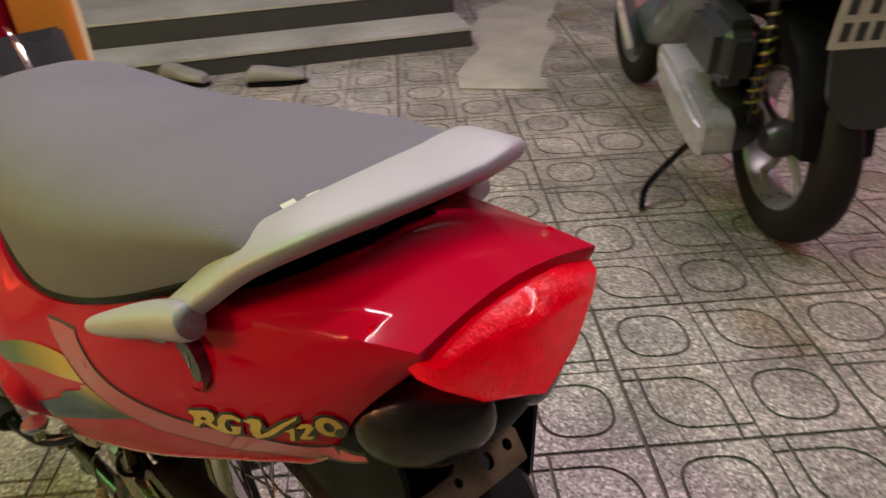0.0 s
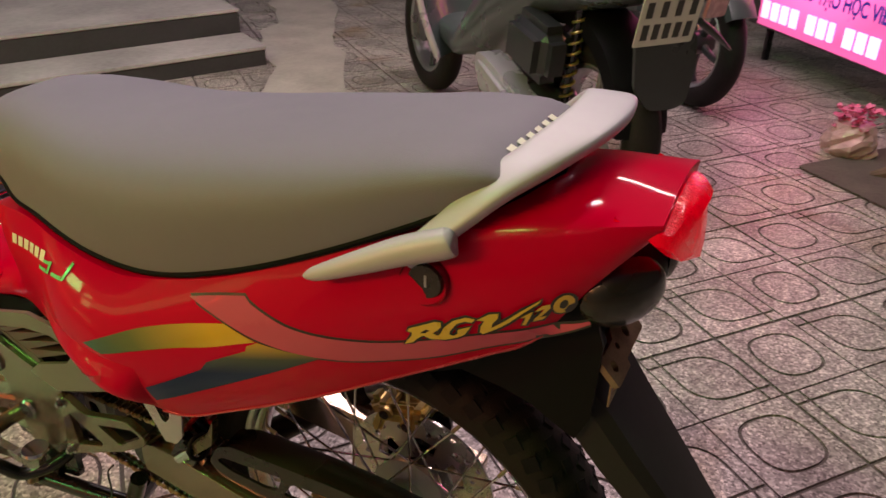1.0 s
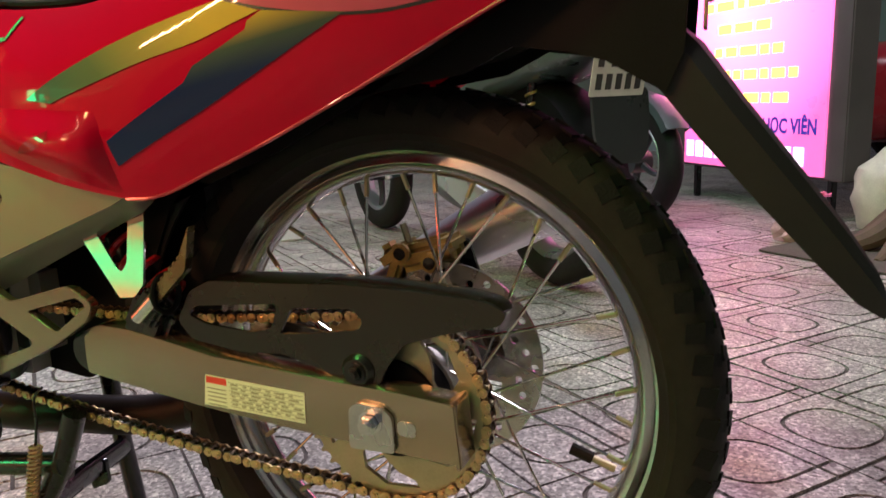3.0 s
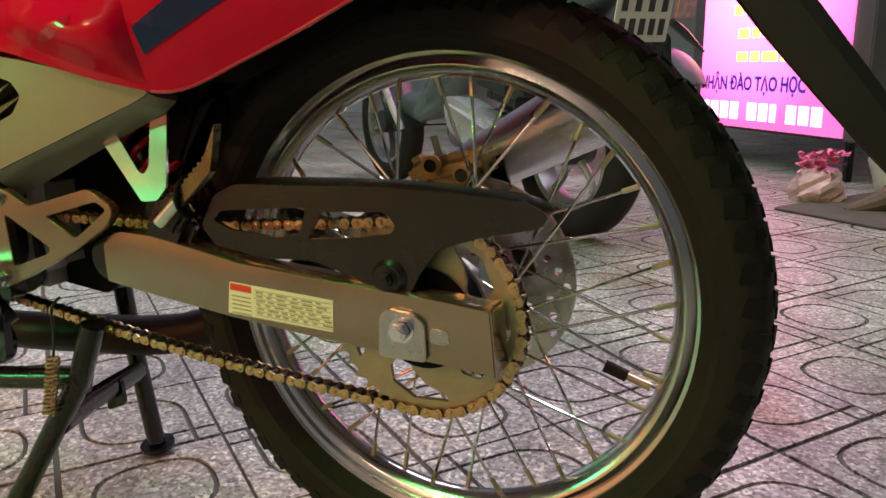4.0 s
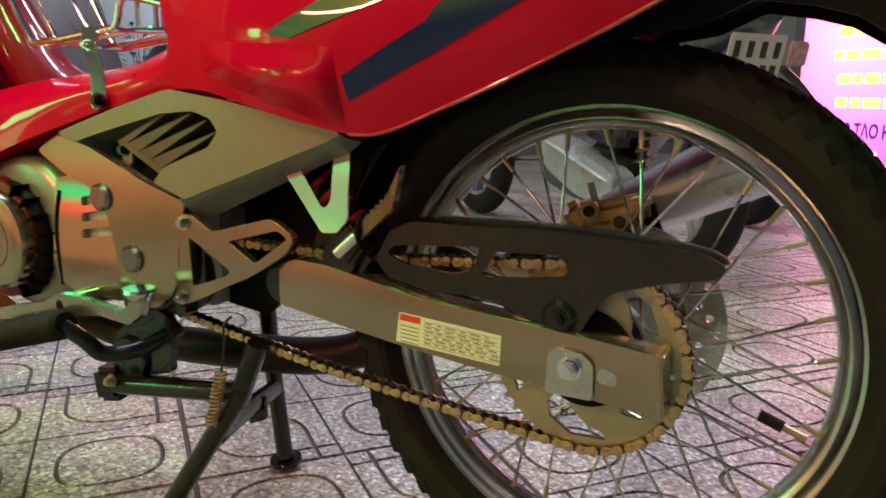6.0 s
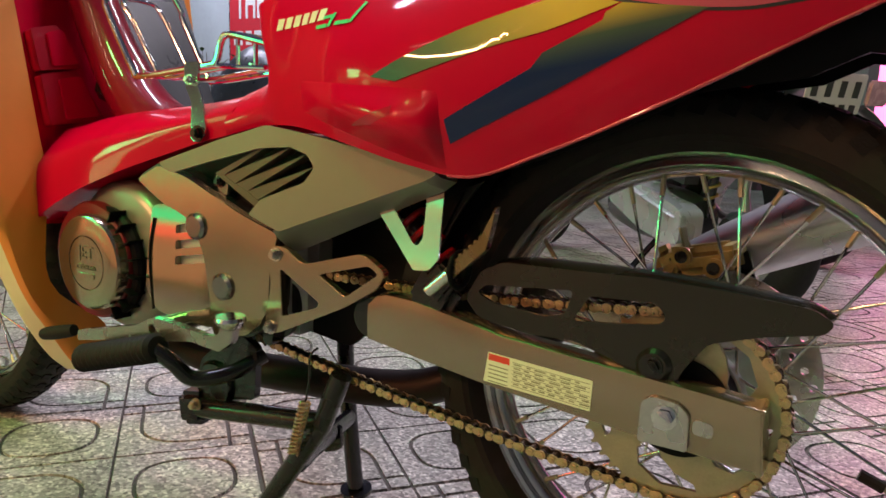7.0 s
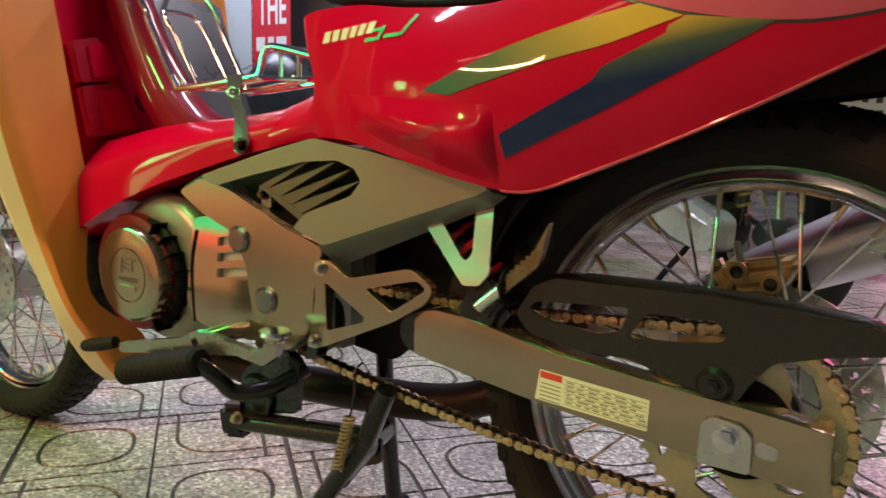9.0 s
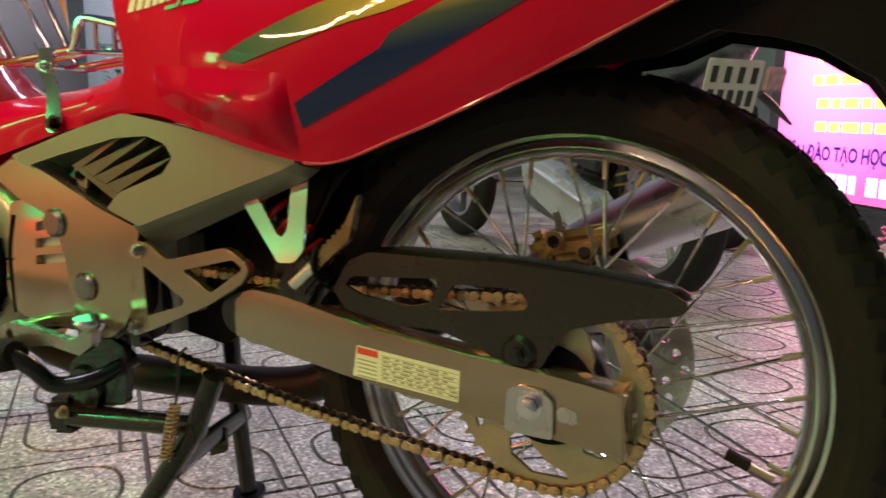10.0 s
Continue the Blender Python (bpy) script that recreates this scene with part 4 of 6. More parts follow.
# bottom engine guard, a rounded belly in shadow
part("belly_pipe", tube([(-0.30, 0.0, 0.36), (-0.27, 0.01, 0.25), (-0.16, 0.02, 0.205), (0.04, 0.03, 0.208), (0.22, 0.05, 0.228), (0.34, 0.10, 0.30), (0.45, 0.128, 0.376)], [0.020, 0.022, 0.024, 0.025, 0.024, 0.020, 0.018], 14, 6), mat("burnt_pipe", (0.026, 0.017, 0.014), 0.5, 0.8, 0, 0.3, 20), bike, "heat-stained exhaust pipe")

# black sheet added to keep the space behind the bracket dark
part("dark_fill_sheet", plate(rounded([(0.08, 0.30), (0.08, 0.53), (0.34, 0.53), (0.345, 0.47), (0.305, 0.44), (0.285, 0.39), (0.275, 0.335), (0.20, 0.325), (0.16, 0.29)], 0.01), 0.006, m=side(-0.030), bevel=0.001), BLACK, bike, "black sheet for the dark space behind the side cover")

# triangular footrest bracket of cast alloy
hole1 = rounded([(0.127, 0.397), (0.183, 0.366), (0.180, 0.360), (0.130, 0.342)], 0.004)
hole2 = rounded([(0.183, 0.398), (0.250, 0.416), (0.262, 0.408), (0.219, 0.378)], 0.005)
brk = part("pillion_bracket", plate(rounded([(0.108, 0.421), (0.132, 0.423), (0.160, 0.406), (0.242, 0.428), (0.272, 0.411), (0.263, 0.394), (0.218, 0.366), (0.122, 0.321), (0.101, 0.316), (0.103, 0.335), (0.112, 0.375)], 0.009), 0.010, (hole1, hole2), side(-0.118), 0.0025), SILVER, bike, "silver triangular cast bracket")
part("bolt", bolt(0.121, -0.118, 0.4125, 0.006), STEEL, brk)
part("bolt", bolt(0.112, -0.118, 0.3265, 0.006), STEEL, brk)
part("bracket_seat", plate(rounded([(0.088, 0.43), (0.118, 0.436), (0.112, 0.37), (0.105, 0.30), (0.09, 0.30)], 0.006), 0.02, m=side(-0.108), bevel=0.002), BLACKMETAL, bike)

# swing arm: a box beam, tapering, with end plate, label, adjuster and axle nut
SA = [(0.238, 0.360), (0.256, 0.386), (0.300, 0.384), (0.346, 0.376), (0.397, 0.366), (0.500, 0.357), (0.596, 0.350), (0.640, 0.345), (0.634, 0.291), (0.578, 0.295), (0.480, 0.303), (0.383, 0.313), (0.303, 0.324), (0.240, 0.333)]
def arm_beam(y0):
    """The box beam: a softly crowned outer face that turns in towards the pivot."""
    top, low = SA[1:8], SA[:7:-1]
    rings = []
    for x in np.linspace(0.240, 0.640, 34):
        zt = float(np.interp(x, [p[0] for p in top], [p[1] for p in top]))
        zb = float(np.interp(x, [p[0] for p in low], [p[1] for p in low]))
        if x < 0.256:
            zt -= (0.256 - x) * 0.9
        mid, half = (zt + zb) / 2, (zt - zb) / 2
        turn = 0.0012 * max(0.0, (0.315 - x) / 0.075) ** 2
        face = [(y0 + turn + 0.0009 * k * k, mid + half * k * 0.975) for k in np.linspace(-1, 1, 9)]
        face += [(y0 + turn + 0.0022, zt), (y0 + 0.028, zt), (y0 + 0.030, zt - 0.002), (y0 + 0.030, zb + 0.002), (y0 + 0.028, zb), (y0 + turn + 0.0022, zb)]
        rings.append([Vector((x, y, z)) for y, z in face])
    bm = bmesh.new()
    ring_loft(bm, rings)
    return bm


arm = part("swing_arm", arm_beam(-0.106), SILVER, bike, "silver box-section swing arm", angle=30)
part("far_arm", plate(rounded(SA, 0.003), 0.030, m=side(0.085), bevel=0.003), SILVER, arm)
part("pivot_tube", rod((0.24, -0.10, 0.355), (0.24, 0.11, 0.355), 0.022, segs=16), BLACKMETAL, arm)
part("end_plate", box((0.006, 0.036, 0.058), pose(0.638, -0.091, 0.318, 0, -5, 0), 0.0015), SILVER, arm)
lab = part("spec_label", plate(rounded([(0.388, 0.3475), (0.495, 0.3405), (0.494, 0.3115), (0.384, 0.3175)], 0.001), 0.0006, m=side(-0.1067)), LABELW, arm, "cream paper specification label")
part("label_head", plate([(0.389, 0.3465), (0.4115, 0.3450), (0.4112, 0.3385), (0.3885, 0.3400)], 0.0003, m=side(-0.1070)), LABELR, lab, "red label heading")
for k in range(5):
    z = 0.3355 - 0.0040 * k
    part("print_bar", plate([(0.389, z), (0.410, z - 0.0014), (0.410, z - 0.0026), (0.389, z - 0.0012)], 0.0002, m=side(-0.1069)), PRINT, lab)
for k in range(7):
    z = 0.3425 - 0.0039 * k
    part("rule_line", plate([(0.414, z), (0.493, z - 0.0051), (0.493, z - 0.0057), (0.414, z - 0.0006)], 0.0002, m=side(-0.1069)), PRINT, lab)
    if k < 6:
        rr = random.Random(40 + k)
        x = 0.416
        while x < 0.488:
            w = rr.uniform(0.004, 0.012)
            part("print_bar", plate([(x, z - 0.0012 - (x - 0.414) * 0.065), (x + w, z - 0.0012 - (x + w - 0.414) * 0.065), (x + w, z - 0.0028 - (x + w - 0.414) * 0.065), (x, z - 0.0028 - (x - 0.414) * 0.065)], 0.0002, m=side(-0.1069)), PRINT, lab)
            x += w + rr.uniform(0.003, 0.006)
part("axle_slot", plate(rounded([(0.585, 0.326), (0.602, 0.325), (0.602, 0.312), (0.585, 0.313)], 0.005), 0.001, m=side(-0.1068)), STEEL, arm)
adj = part("chain_adjuster", plate(rounded([(0.541, 0.334), (0.550, 0.340), (0.572, 0.338), (0.582, 0.330), (0.583, 0.297), (0.540, 0.297)], 0.004), 0.004, m=side(-0.111), bevel=0.001), STEEL, arm, "pressed steel chain adjuster plate")
part("axle_nut", bolt(0.562, -0.111, 0.3235, 0.0082, 0.010), CHROME, adj)

# chain guard: black moulding with slots, top flange and boss
slot1 = rounded([(0.368, 0.402), (0.376, 0.411), (0.468, 0.419), (0.461, 0.396), (0.440, 0.390), (0.388, 0.394)], 0.006)
slot2 = rounded([(0.483, 0.416), (0.543, 0.419), (0.553, 0.409), (0.549, 0.401), (0.502, 0.394), (0.468, 0.391)], 0.005)
bm = plate(rounded([(0.355, 0.395), (0.372, 0.425), (0.395, 0.436), (0.536, 0.440), (0.600, 0.438), (0.666, 0.433), (0.682, 0.424), (0.676, 0.414), (0.630, 0.404), (0.590, 0.391), (0.572, 0.366), (0.566, 0.352), (0.534, 0.350), (0.508, 0.362), (0.470, 0.372), (0.424, 0.370), (0.370, 0.378)], 0.006), 0.004, (slot1, slot2), side(-0.098), 0.0012)
tube([(0.385, -0.080, 0.4325), (0.42, -0.078, 0.4365), (0.536, -0.078, 0.4390), (0.600, -0.078, 0.4368), (0.660, -0.080, 0.4322), (0.678, -0.086, 0.424)], [0.016, 0.020, 0.020, 0.019, 0.016, 0.008], 8, 5, flat=0.16, bm=bm, up=(0, 0, 1))
cg = part("chain_guard", bm, GUARD, bike, "black plastic chain guard with two slots")
part("guard_bolt", bolt(0.546, -0.103, 0.3635, 0.007, 0.006), BLACKMETAL, cg)
part("guard_boss", lathe([(0.0, -0.006), (0.012, -0.006), (0.016, -0.002), (0.017, 0.02)], (0.546, -0.097, 0.3635), segs=24), GUARD, cg)

# rear wheel: hub, tyre with blocks, rim, spokes, sprocket, disc
wheel = part("rear_wheel", lathe([(0.0, -0.075), (0.020, -0.075), (0.022, -0.045), (0.050, -0.040), (0.052, -0.030), (0.030, -0.024), (0.028, 0.024), (0.052, 0.030), (0.050, 0.040), (0.030, 0.045), (0.020, 0.075), (0.0, 0.075)], (HX, 0, HZ), segs=32), ALLOY, bike, "spoked rear wheel with a chromed rim")
TH = [(0.228, -0.021), (0.2335, -0.029), (0.238, -0.0375), (0.2425, -0.0396), (0.2440, -0.0406), (0.2455, -0.0404), (0.252, -0.0412), (0.258, -0.0410), (0.264, -0.0400), (0.272, -0.036), (0.2795, -0.027), (0.2835, -0.012)]
TY = TH + [(0.2842, 0.0)] + [(r, -o) for r, o in TH[::-1]]


def make_tyre(parent, cx, cz, k, n, name="tyre"):
    bm = bmesh.new()
    for i in range(n):
        for s in (-1, 1):
            a = 2 * math.pi * (i + (0.5 if s > 0 else 0)) / n
            for rr, oo, w, l, tilt in ((0.2775 * k, 0.0265, 0.012, 0.011, 30), (0.2830 * k, 0.010, 0.013, 0.013, 10), (0.2680 * k, 0.0362, 0.016, 0.0165, 68)):
                m = Matrix.Translation((cx, 0, cz)) @ Matrix.Rotation(-a, 4, "Y") @ Matrix.Translation((rr, s * oo, 0)) @ Matrix.Rotation(radians(s * tilt), 4, "Z") @ Matrix.Rotation(radians(18 * s), 4, "X")
                b2 = bmesh.new()
                bmesh.ops.create_cube(b2, size=1)
                bmesh.ops.scale(b2, vec=(0.0045, w, l), verts=b2.verts)
                bmesh.ops.transform(b2, matrix=m, verts=b2.verts)
                vs = [bm.verts.new(v.co) for v in b2.verts]
                b2.verts.index_update()
                for f in b2.faces:
                    bm.faces.new([vs[v.index] for v in f.verts])
                b2.free()
    tyre = part(name, lathe([(r * k, o) for r, o in TY], (cx, 0, cz), segs=120), RUBBER, parent, "black tyre with block tread")
    part("tread", bm, TREAD, tyre, "worn black rubber tread blocks", smooth=False)
    return tyre


make_tyre(wheel, HX, HZ, 1.0, 62)
HALF = [(0.2030, 0.0), (0.2045, 0.006), (0.2085, 0.009), (0.214, 0.0105), (0.224, 0.0100), (0.231, 0.0120), (0.2345, 0.0190), (0.2362, 0.0205), (0.2376, 0.0225), (0.2366, 0.0248), (0.2345, 0.0250), (0.2328, 0.0225), (0.2308, 0.0155), (0.2260, 0.0135), (0.2200, 0.0150), (0.2150, 0.0165), (0.2090, 0.0145), (0.2040, 0.0090), (0.1998, 0.0042), (0.1990, 0.0)]
HALF = [(0.2045 + (r - 0.199) * 0.75, o) for r, o in HALF]
RIM = [(r, o) for r, o in HALF] + [(r, -o) for r, o in HALF[-2:0:-1]]
RIMM = mat("chromed_rim", (0.60, 0.59, 0.60), 0.20, 1.0, 0, 0.1, 16, rvar=0.05)
part("rim", lathe(RIM, (HX, 0, HZ), segs=96, closed=True), RIMM, wheel, "chromed steel rim")


def make_spokes(parent, cx, cz, hub_r, hub_y, k, phase):
    for i in range(36):
        a = 2 * math.pi * i / 36 + phase
        s = 1 if i % 2 else -1
        lead = (1 if (i // 2) % 2 else -1) * radians(58)
        h = Vector((cx + hub_r * math.cos(a + lead), s * hub_y, cz + hub_r * math.sin(a + lead)))
        e = Vector((cx + 0.2025 * k * math.cos(a), s * 0.004, cz + 0.2025 * k * math.sin(a)))
        d = (e - h).normalized()
        sp = part("spoke", rod(h, e, 0.00155, segs=8), SPOKE, parent)
        part("nipple", rod(e - d * 0.014, e + d * 0.006, 0.0026, segs=6), BRASS, sp)


make_spokes(wheel, HX, HZ, 0.046, 0.036, 1.0, radians(3.6))
vd = Vector((math.cos(radians(-20)), 0, math.sin(radians(-20))))
vb = Vector((HX, 0.004, HZ)) + vd * 0.200
vm = tube([vb, vb - vd * 0.014, vb - vd * 0.03], [0.004, 0.0036, 0.0032], 10, 3)
valve = part("valve", vm, BRASS, wheel)
part("valve_cap", rod(vb - vd * 0.022, vb - vd * 0.044, 0.0058, segs=10), RUBBER, valve)
# sprocket with teeth and curved windows
SPY = -0.069
teeth = []
NT = 42
for i in range(NT):
    for da, r in ((-0.5, 0.0895), (-0.22, 0.0905), (-0.08, 0.0955), (0.08, 0.0955), (0.22, 0.0905)):
        a = 2 * math.pi * (i + da) / NT
        teeth.append((HX + r * math.cos(a), HZ + r * math.sin(a)))
wins = []
for i in range(5):
    a0 = 2 * math.pi * i / 5 + 0.35
    wins.append([(HX + r * math.cos(a0 + t), HZ + r * math.sin(a0 + t)) for r, t in ((0.047, 0.0), (0.060, -0.02), (0.072, 0.12), (0.079, 0.45), (0.080, 0.88), (0.073, 0.86), (0.064, 0.62), (0.054, 0.40), (0.048, 0.28))])
part("sprocket", plate(teeth, 0.005, (*wins, circle2(HX, HZ, 0.030, 24)), side(SPY), 0.0), BRASS, wheel, "dull brass-coloured rear sprocket")
part("sprocket_carrier", lathe([(0.028, -0.012), (0.046, -0.010), (0.048, 0.02), (0.028, 0.02)], (HX, SPY + 0.006, HZ), segs=32), BLACK, wheel)
holes = []
for i in range(36):
    a = 2 * math.pi * i / 36
    r = (0.098, 0.090, 0.082)[i % 3]
    holes.append(circle2(HX + r * math.cos(a), HZ + r * math.sin(a), 0.0042, 8))
for i in range(6):
    a0 = 2 * math.pi * i / 6
    holes.append([(HX + r * math.cos(a0 + t), HZ + r * math.sin(a0 + t)) for r, t in ((0.050, 0.1), (0.068, 0.15), (0.070, 0.5), (0.066, 0.75), (0.050, 0.7))])
part("brake_disc", plate(circle2(HX, HZ, 0.107, 64), 0.004, (*holes, circle2(HX, HZ, 0.034, 24)), side(0.060)), STEEL, wheel, "drilled steel brake disc")
# gold caliper above the disc
cal = bmesh.new()
box((0.070, 0.030, 0.036), pose(0.548, 0.078, 0.432, 0, -14, 0), 0.010, cal, 3)
box((0.060, 0.020, 0.028), pose(0.548, 0.046, 0.436, 0, -14, 0), 0.009, cal, 3)
box((0.020, 0.05, 0.016), pose(0.574, 0.062, 0.447, 0, -14, 0), 0.005, cal, 2)
box((0.020, 0.05, 0.016), pose(0.524, 0.062, 0.440, 0, -14, 0), 0.005, cal, 2)
for dx in (-0.016, 0.016):
    plate(circle2(0.547 + dx, 0.436 - dx * 0.25, 0.010, 20), 0.008, (circle2(0.547 + dx, 0.436 - dx * 0.25, 0.004, 8),), side(0.030), 0.0015, bm=cal)
box((0.014, 0.012, 0.05), pose(0.515, 0.050, 0.415, 0, 20, 0), 0.004, cal, 2)
box((0.030, 0.034, 0.030), pose(0.512, 0.060, 0.432, 0, -30, 0), 0.010, cal, 3)
caliper = part("brake_caliper", cal, GOLD, bike, "gold brake caliper")
for dx in (-0.016, 0.016):
    part("piston", plate(circle2(0.547 + dx, 0.436 - dx * 0.25, 0.0065, 16), 0.004, m=side(0.0285), bevel=0.001), BLACKMETAL, caliper)
part("bleed_nipple", rod((0.528, 0.062, 0.446), (0.522, 0.062, 0.466), 0.004, segs=8), BRASS, caliper)
part("caliper_bracket", plate(rounded([(0.50, 0.30), (0.50, 0.42), (0.585, 0.45), (0.60, 0.40), (0.56, 0.30)], 0.01), 0.006, m=side(0.085)), BLACKMETAL, bike)

# chain: outer links over a loop round both sprockets
chain = part("chain", tube([(0.070, SPY + 0.003, 0.291), (0.182, SPY + 0.003, 0.271), (0.305, SPY + 0.003, 0.2535), (0.429, SPY + 0.003, 0.240), (0.553, SPY + 0.003, 0.2310)], 0.0028, 6, 8), BLACKMETAL, bike, "worn roller chain")
sr = 0.090
fx, fz, fr = 0.065, 0.338, 0.050
path = []
for a in np.linspace(radians(-97), radians(82), 60):
    path.append((HX + sr * math.cos(a), HZ + sr * math.sin(a)))
top0, top1 = path[-1], (fx + fr * math.cos(radians(97)), fz + fr * math.sin(radians(97)))
for t in np.linspace(0, 1, 80)[1:]:
    path.append((top0[0] + (top1[0] - top0[0]) * t, top0[1] + (top1[1] - top0[1]) * t - 0.010 * math.sin(math.pi * t)))
for a in np.linspace(radians(97), radians(262), 20)[1:]:
    path.append((fx + fr * math.cos(a), fz + fr * math.sin(a)))
b0, b1 = path[-1], path[0]
for t in np.linspace(0, 1, 90)[1:-1]:
    path.append((b0[0] + (b1[0] - b0[0]) * t, b0[1] + (b1[1] - b0[1]) * t - 0.007 * math.sin(math.pi * t)))
lens_ = [0.0]
for i in range(len(path)):
    a, b = path[i], path[(i + 1) % len(path)]
    lens_.append(lens_[-1] + math.hypot(b[0] - a[0], b[1] - a[1]))
total = lens_[-1]
NL = 2 * round(total / 0.0119 / 2)


def chain_at(s):
    s = s % total
    i = int(np.searchsorted(lens_, s) - 1)
    i = max(0, min(i, len(path) - 1))
    a, b = path[i], path[(i + 1) % len(path)]
    t = (s - lens_[i]) / max(1e-9, lens_[i + 1] - lens_[i])
    return a[0] + (b[0] - a[0]) * t, a[1] + (b[1] - a[1]) * t


def link_mesh(name, y0, wide):
    bm = bmesh.new()
    h, r = 0.00595, 0.0048
    o = [(-h + r * math.cos(math.pi / 2 + math.pi * k / 8), r * math.sin(math.pi / 2 + math.pi * k / 8)) for k in range(9)] + [(0, -0.0031)]
    o += [(h + r * math.cos(-math.pi / 2 + math.pi * k / 8), r * math.sin(-math.pi / 2 + math.pi * k / 8)) for k in range(9)] + [(0, 0.0031)]
    for s in (-1, 1):
        plate(o, 0.0016, m=side(s * y0 - 0.0008), bm=bm)
    for dx in (-h, h):
        if wide:
            plate(circle2(dx, 0, 0.0021, 8), 2 * y0 + 0.0044, m=side(-y0 - 0.0022), bm=bm)
        else:
            plate(circle2(dx, 0, 0.0039, 10), 2 * y0, m=side(-y0), bm=bm)
    me = bpy.data.meshes.new(name)
    bm.to_mesh(me)
    bm.free()
    # inner links are darkened for the shaded gaps between the outer plates
    me.materials.append(RUSTY if wide else mat("shaded_gap_chain_steel", (0.10, 0.075, 0.05), 0.35, 0.9, 0, 0.3, 120))
    return me


outer_link, inner_link = link_mesh("outer_link", 0.0070, True), link_mesh("inner_link", 0.0050, False)
for i in range(NL):
    x0, z0 = chain_at(total * i / NL)
    x1, z1 = chain_at(total * (i + 1) / NL)
    ob = new("chain_link", outer_link if i % 2 else inner_link)
    ob.parent = chain
    ob.matrix_basis = Matrix.Translation(((x0 + x1) / 2, SPY + 0.003, (z0 + z1) / 2)) @ Matrix.Rotation(-math.atan2(z1 - z0, x1 - x0), 4, "Y")
part("front_sprocket", plate(circle2(fx, fz, 0.046, 28), 0.006, m=side(SPY)), BLACKMETAL, engine)

# pressed V bracket with folded pillion peg
vee = bmesh.new()
plate(rounded([(0.242, 0.479), (0.259, 0.487), (0.296, 0.445), (0.302, 0.443), (0.307, 0.451), (0.303, 0.506), (0.322, 0.510), (0.329, 0.432), (0.320, 0.420), (0.302, 0.418)], 0.003), 0.003, m=pose(0, -0.113, 0.418, -15) @ side(0) @ Matrix.Translation((0, -0.418, 0)), bm=vee, bevel=0.0008)
vp = part("peg_bracket", vee, POLISHED, bike, "silver V-shaped pressed bracket")
pg = bmesh.new()
box((0.030, 0.012, 0.034), pose(0.330, -0.105, 0.408, 0, 38, 0), 0.004, pg)
part("peg_hinge", pg, BLACKMETAL, vp)
part("hinge_pin", rod((0.322, -0.114, 0.400), (0.346, -0.114, 0.421), 0.007, segs=14), CHROME, vp, "bright hinge pin")
part("hinge_foot", box((0.05, 0.02, 0.05), pose(0.318, -0.094, 0.392, 0, 30, 0), 0.008), BLACKMETAL, vp)
peg = bmesh.new()
plate(rounded([(0.394, 0.491), (0.3885, 0.464), (0.385, 0.449), (0.349, 0.416), (0.341, 0.4245), (0.378, 0.459)], 0.002), 0.010, m=side(-0.116), bevel=0.0015, bm=peg)
for k in range(7):
    box((0.0045, 0.010, 0.0045), pose(0.3465 + 0.0054 * k, -0.111, 0.4295 + 0.0051 * k, 0, -43, 0), 0.0008, peg)
part("folded_peg", peg, mat("dull_olive_zinc", (0.20, 0.175, 0.095), 0.3, 0.85, 0, 0.25, 40), vp, "dull olive toothed pillion footrest folded up")
part("peg_ring", tube([(0.352 + 0.004 * math.cos(a), -0.106 + 0.013 * math.cos(a), 0.424 + 0.018 * math.sin(a)) for a in np.linspace(0, 2 * math.pi, 10, endpoint=False)], 0.0028, 8, 3, closed=True), BLACK, vp)
# shock spring, red, between frame and arm
for s in (-1, 1):
    pts = []
    for k in range(97):
        a = 2 * math.pi * k / 12
        t = k / 96
        c = Vector((0.315 - 0.10 * t, s * 0.064, 0.405 + 0.105 * t))
        pts.append(c + Vector((0.70 * 0.021 * math.cos(a), 0.021 * math.sin(a), 0.72 * 0.021 * math.cos(a))))
    part("shock_spring", tube(pts, 0.0036, 6, 1, smooth=False), SPRING, bike, "red shock absorber spring")
    part("shock_body", rod((0.33, s * 0.064, 0.39), (0.20, s * 0.064, 0.525), 0.010, segs=12), BLACKMETAL, bike)

# muffler on the far side
mu = bmesh.new()
ax = Vector((0.885, 0.02, 0.464)).normalized()
mp = [Vector((0.44, 0.128, 0.371)) + ax * d for d in (0.0, 0.03, 0.075, 0.125, 0.27, 0.30, 0.306, 0.307)]
tube(mp, [0.016, 0.018, 0.024, 0.031, 0.041, 0.041, 0.036, 0.0], 28, 4, bm=mu)
part("muffler", mu, mat("brushed_muffler", (0.62, 0.61, 0.60), 0.32, 0.9, 0, 0.08, 10), bike, "brushed metal muffler")

# rider's footrests, shift lever, stands
part("footrest_bar", tube([(0.055, -0.07, 0.270), (0.035, -0.11, 0.252), (0.005, -0.14, 0.248), (-0.010, -0.155, 0.268), (-0.030, -0.166, 0.284)], 0.010, 12, 6), BLACKMETAL, bike)
rub = bmesh.new()
pa, pb = Vector((-0.158, -0.176, 0.251)), Vector((-0.024, -0.166, 0.288))
n = 30
pts, rad = [], []
for k in range(n + 1):
    t = k / n
    pts.append(pa + (pb - pa) * t)
    rad.append((0.0205 if k % 2 else 0.0182) * (1 if 0 < k < n else 0.86))
tube(pts, rad, 16, 1, bm=rub, smooth=False, flat=0.9)
part("footrest_rubber", rub, RUBBER, bike, "ribbed black rubber footrest")
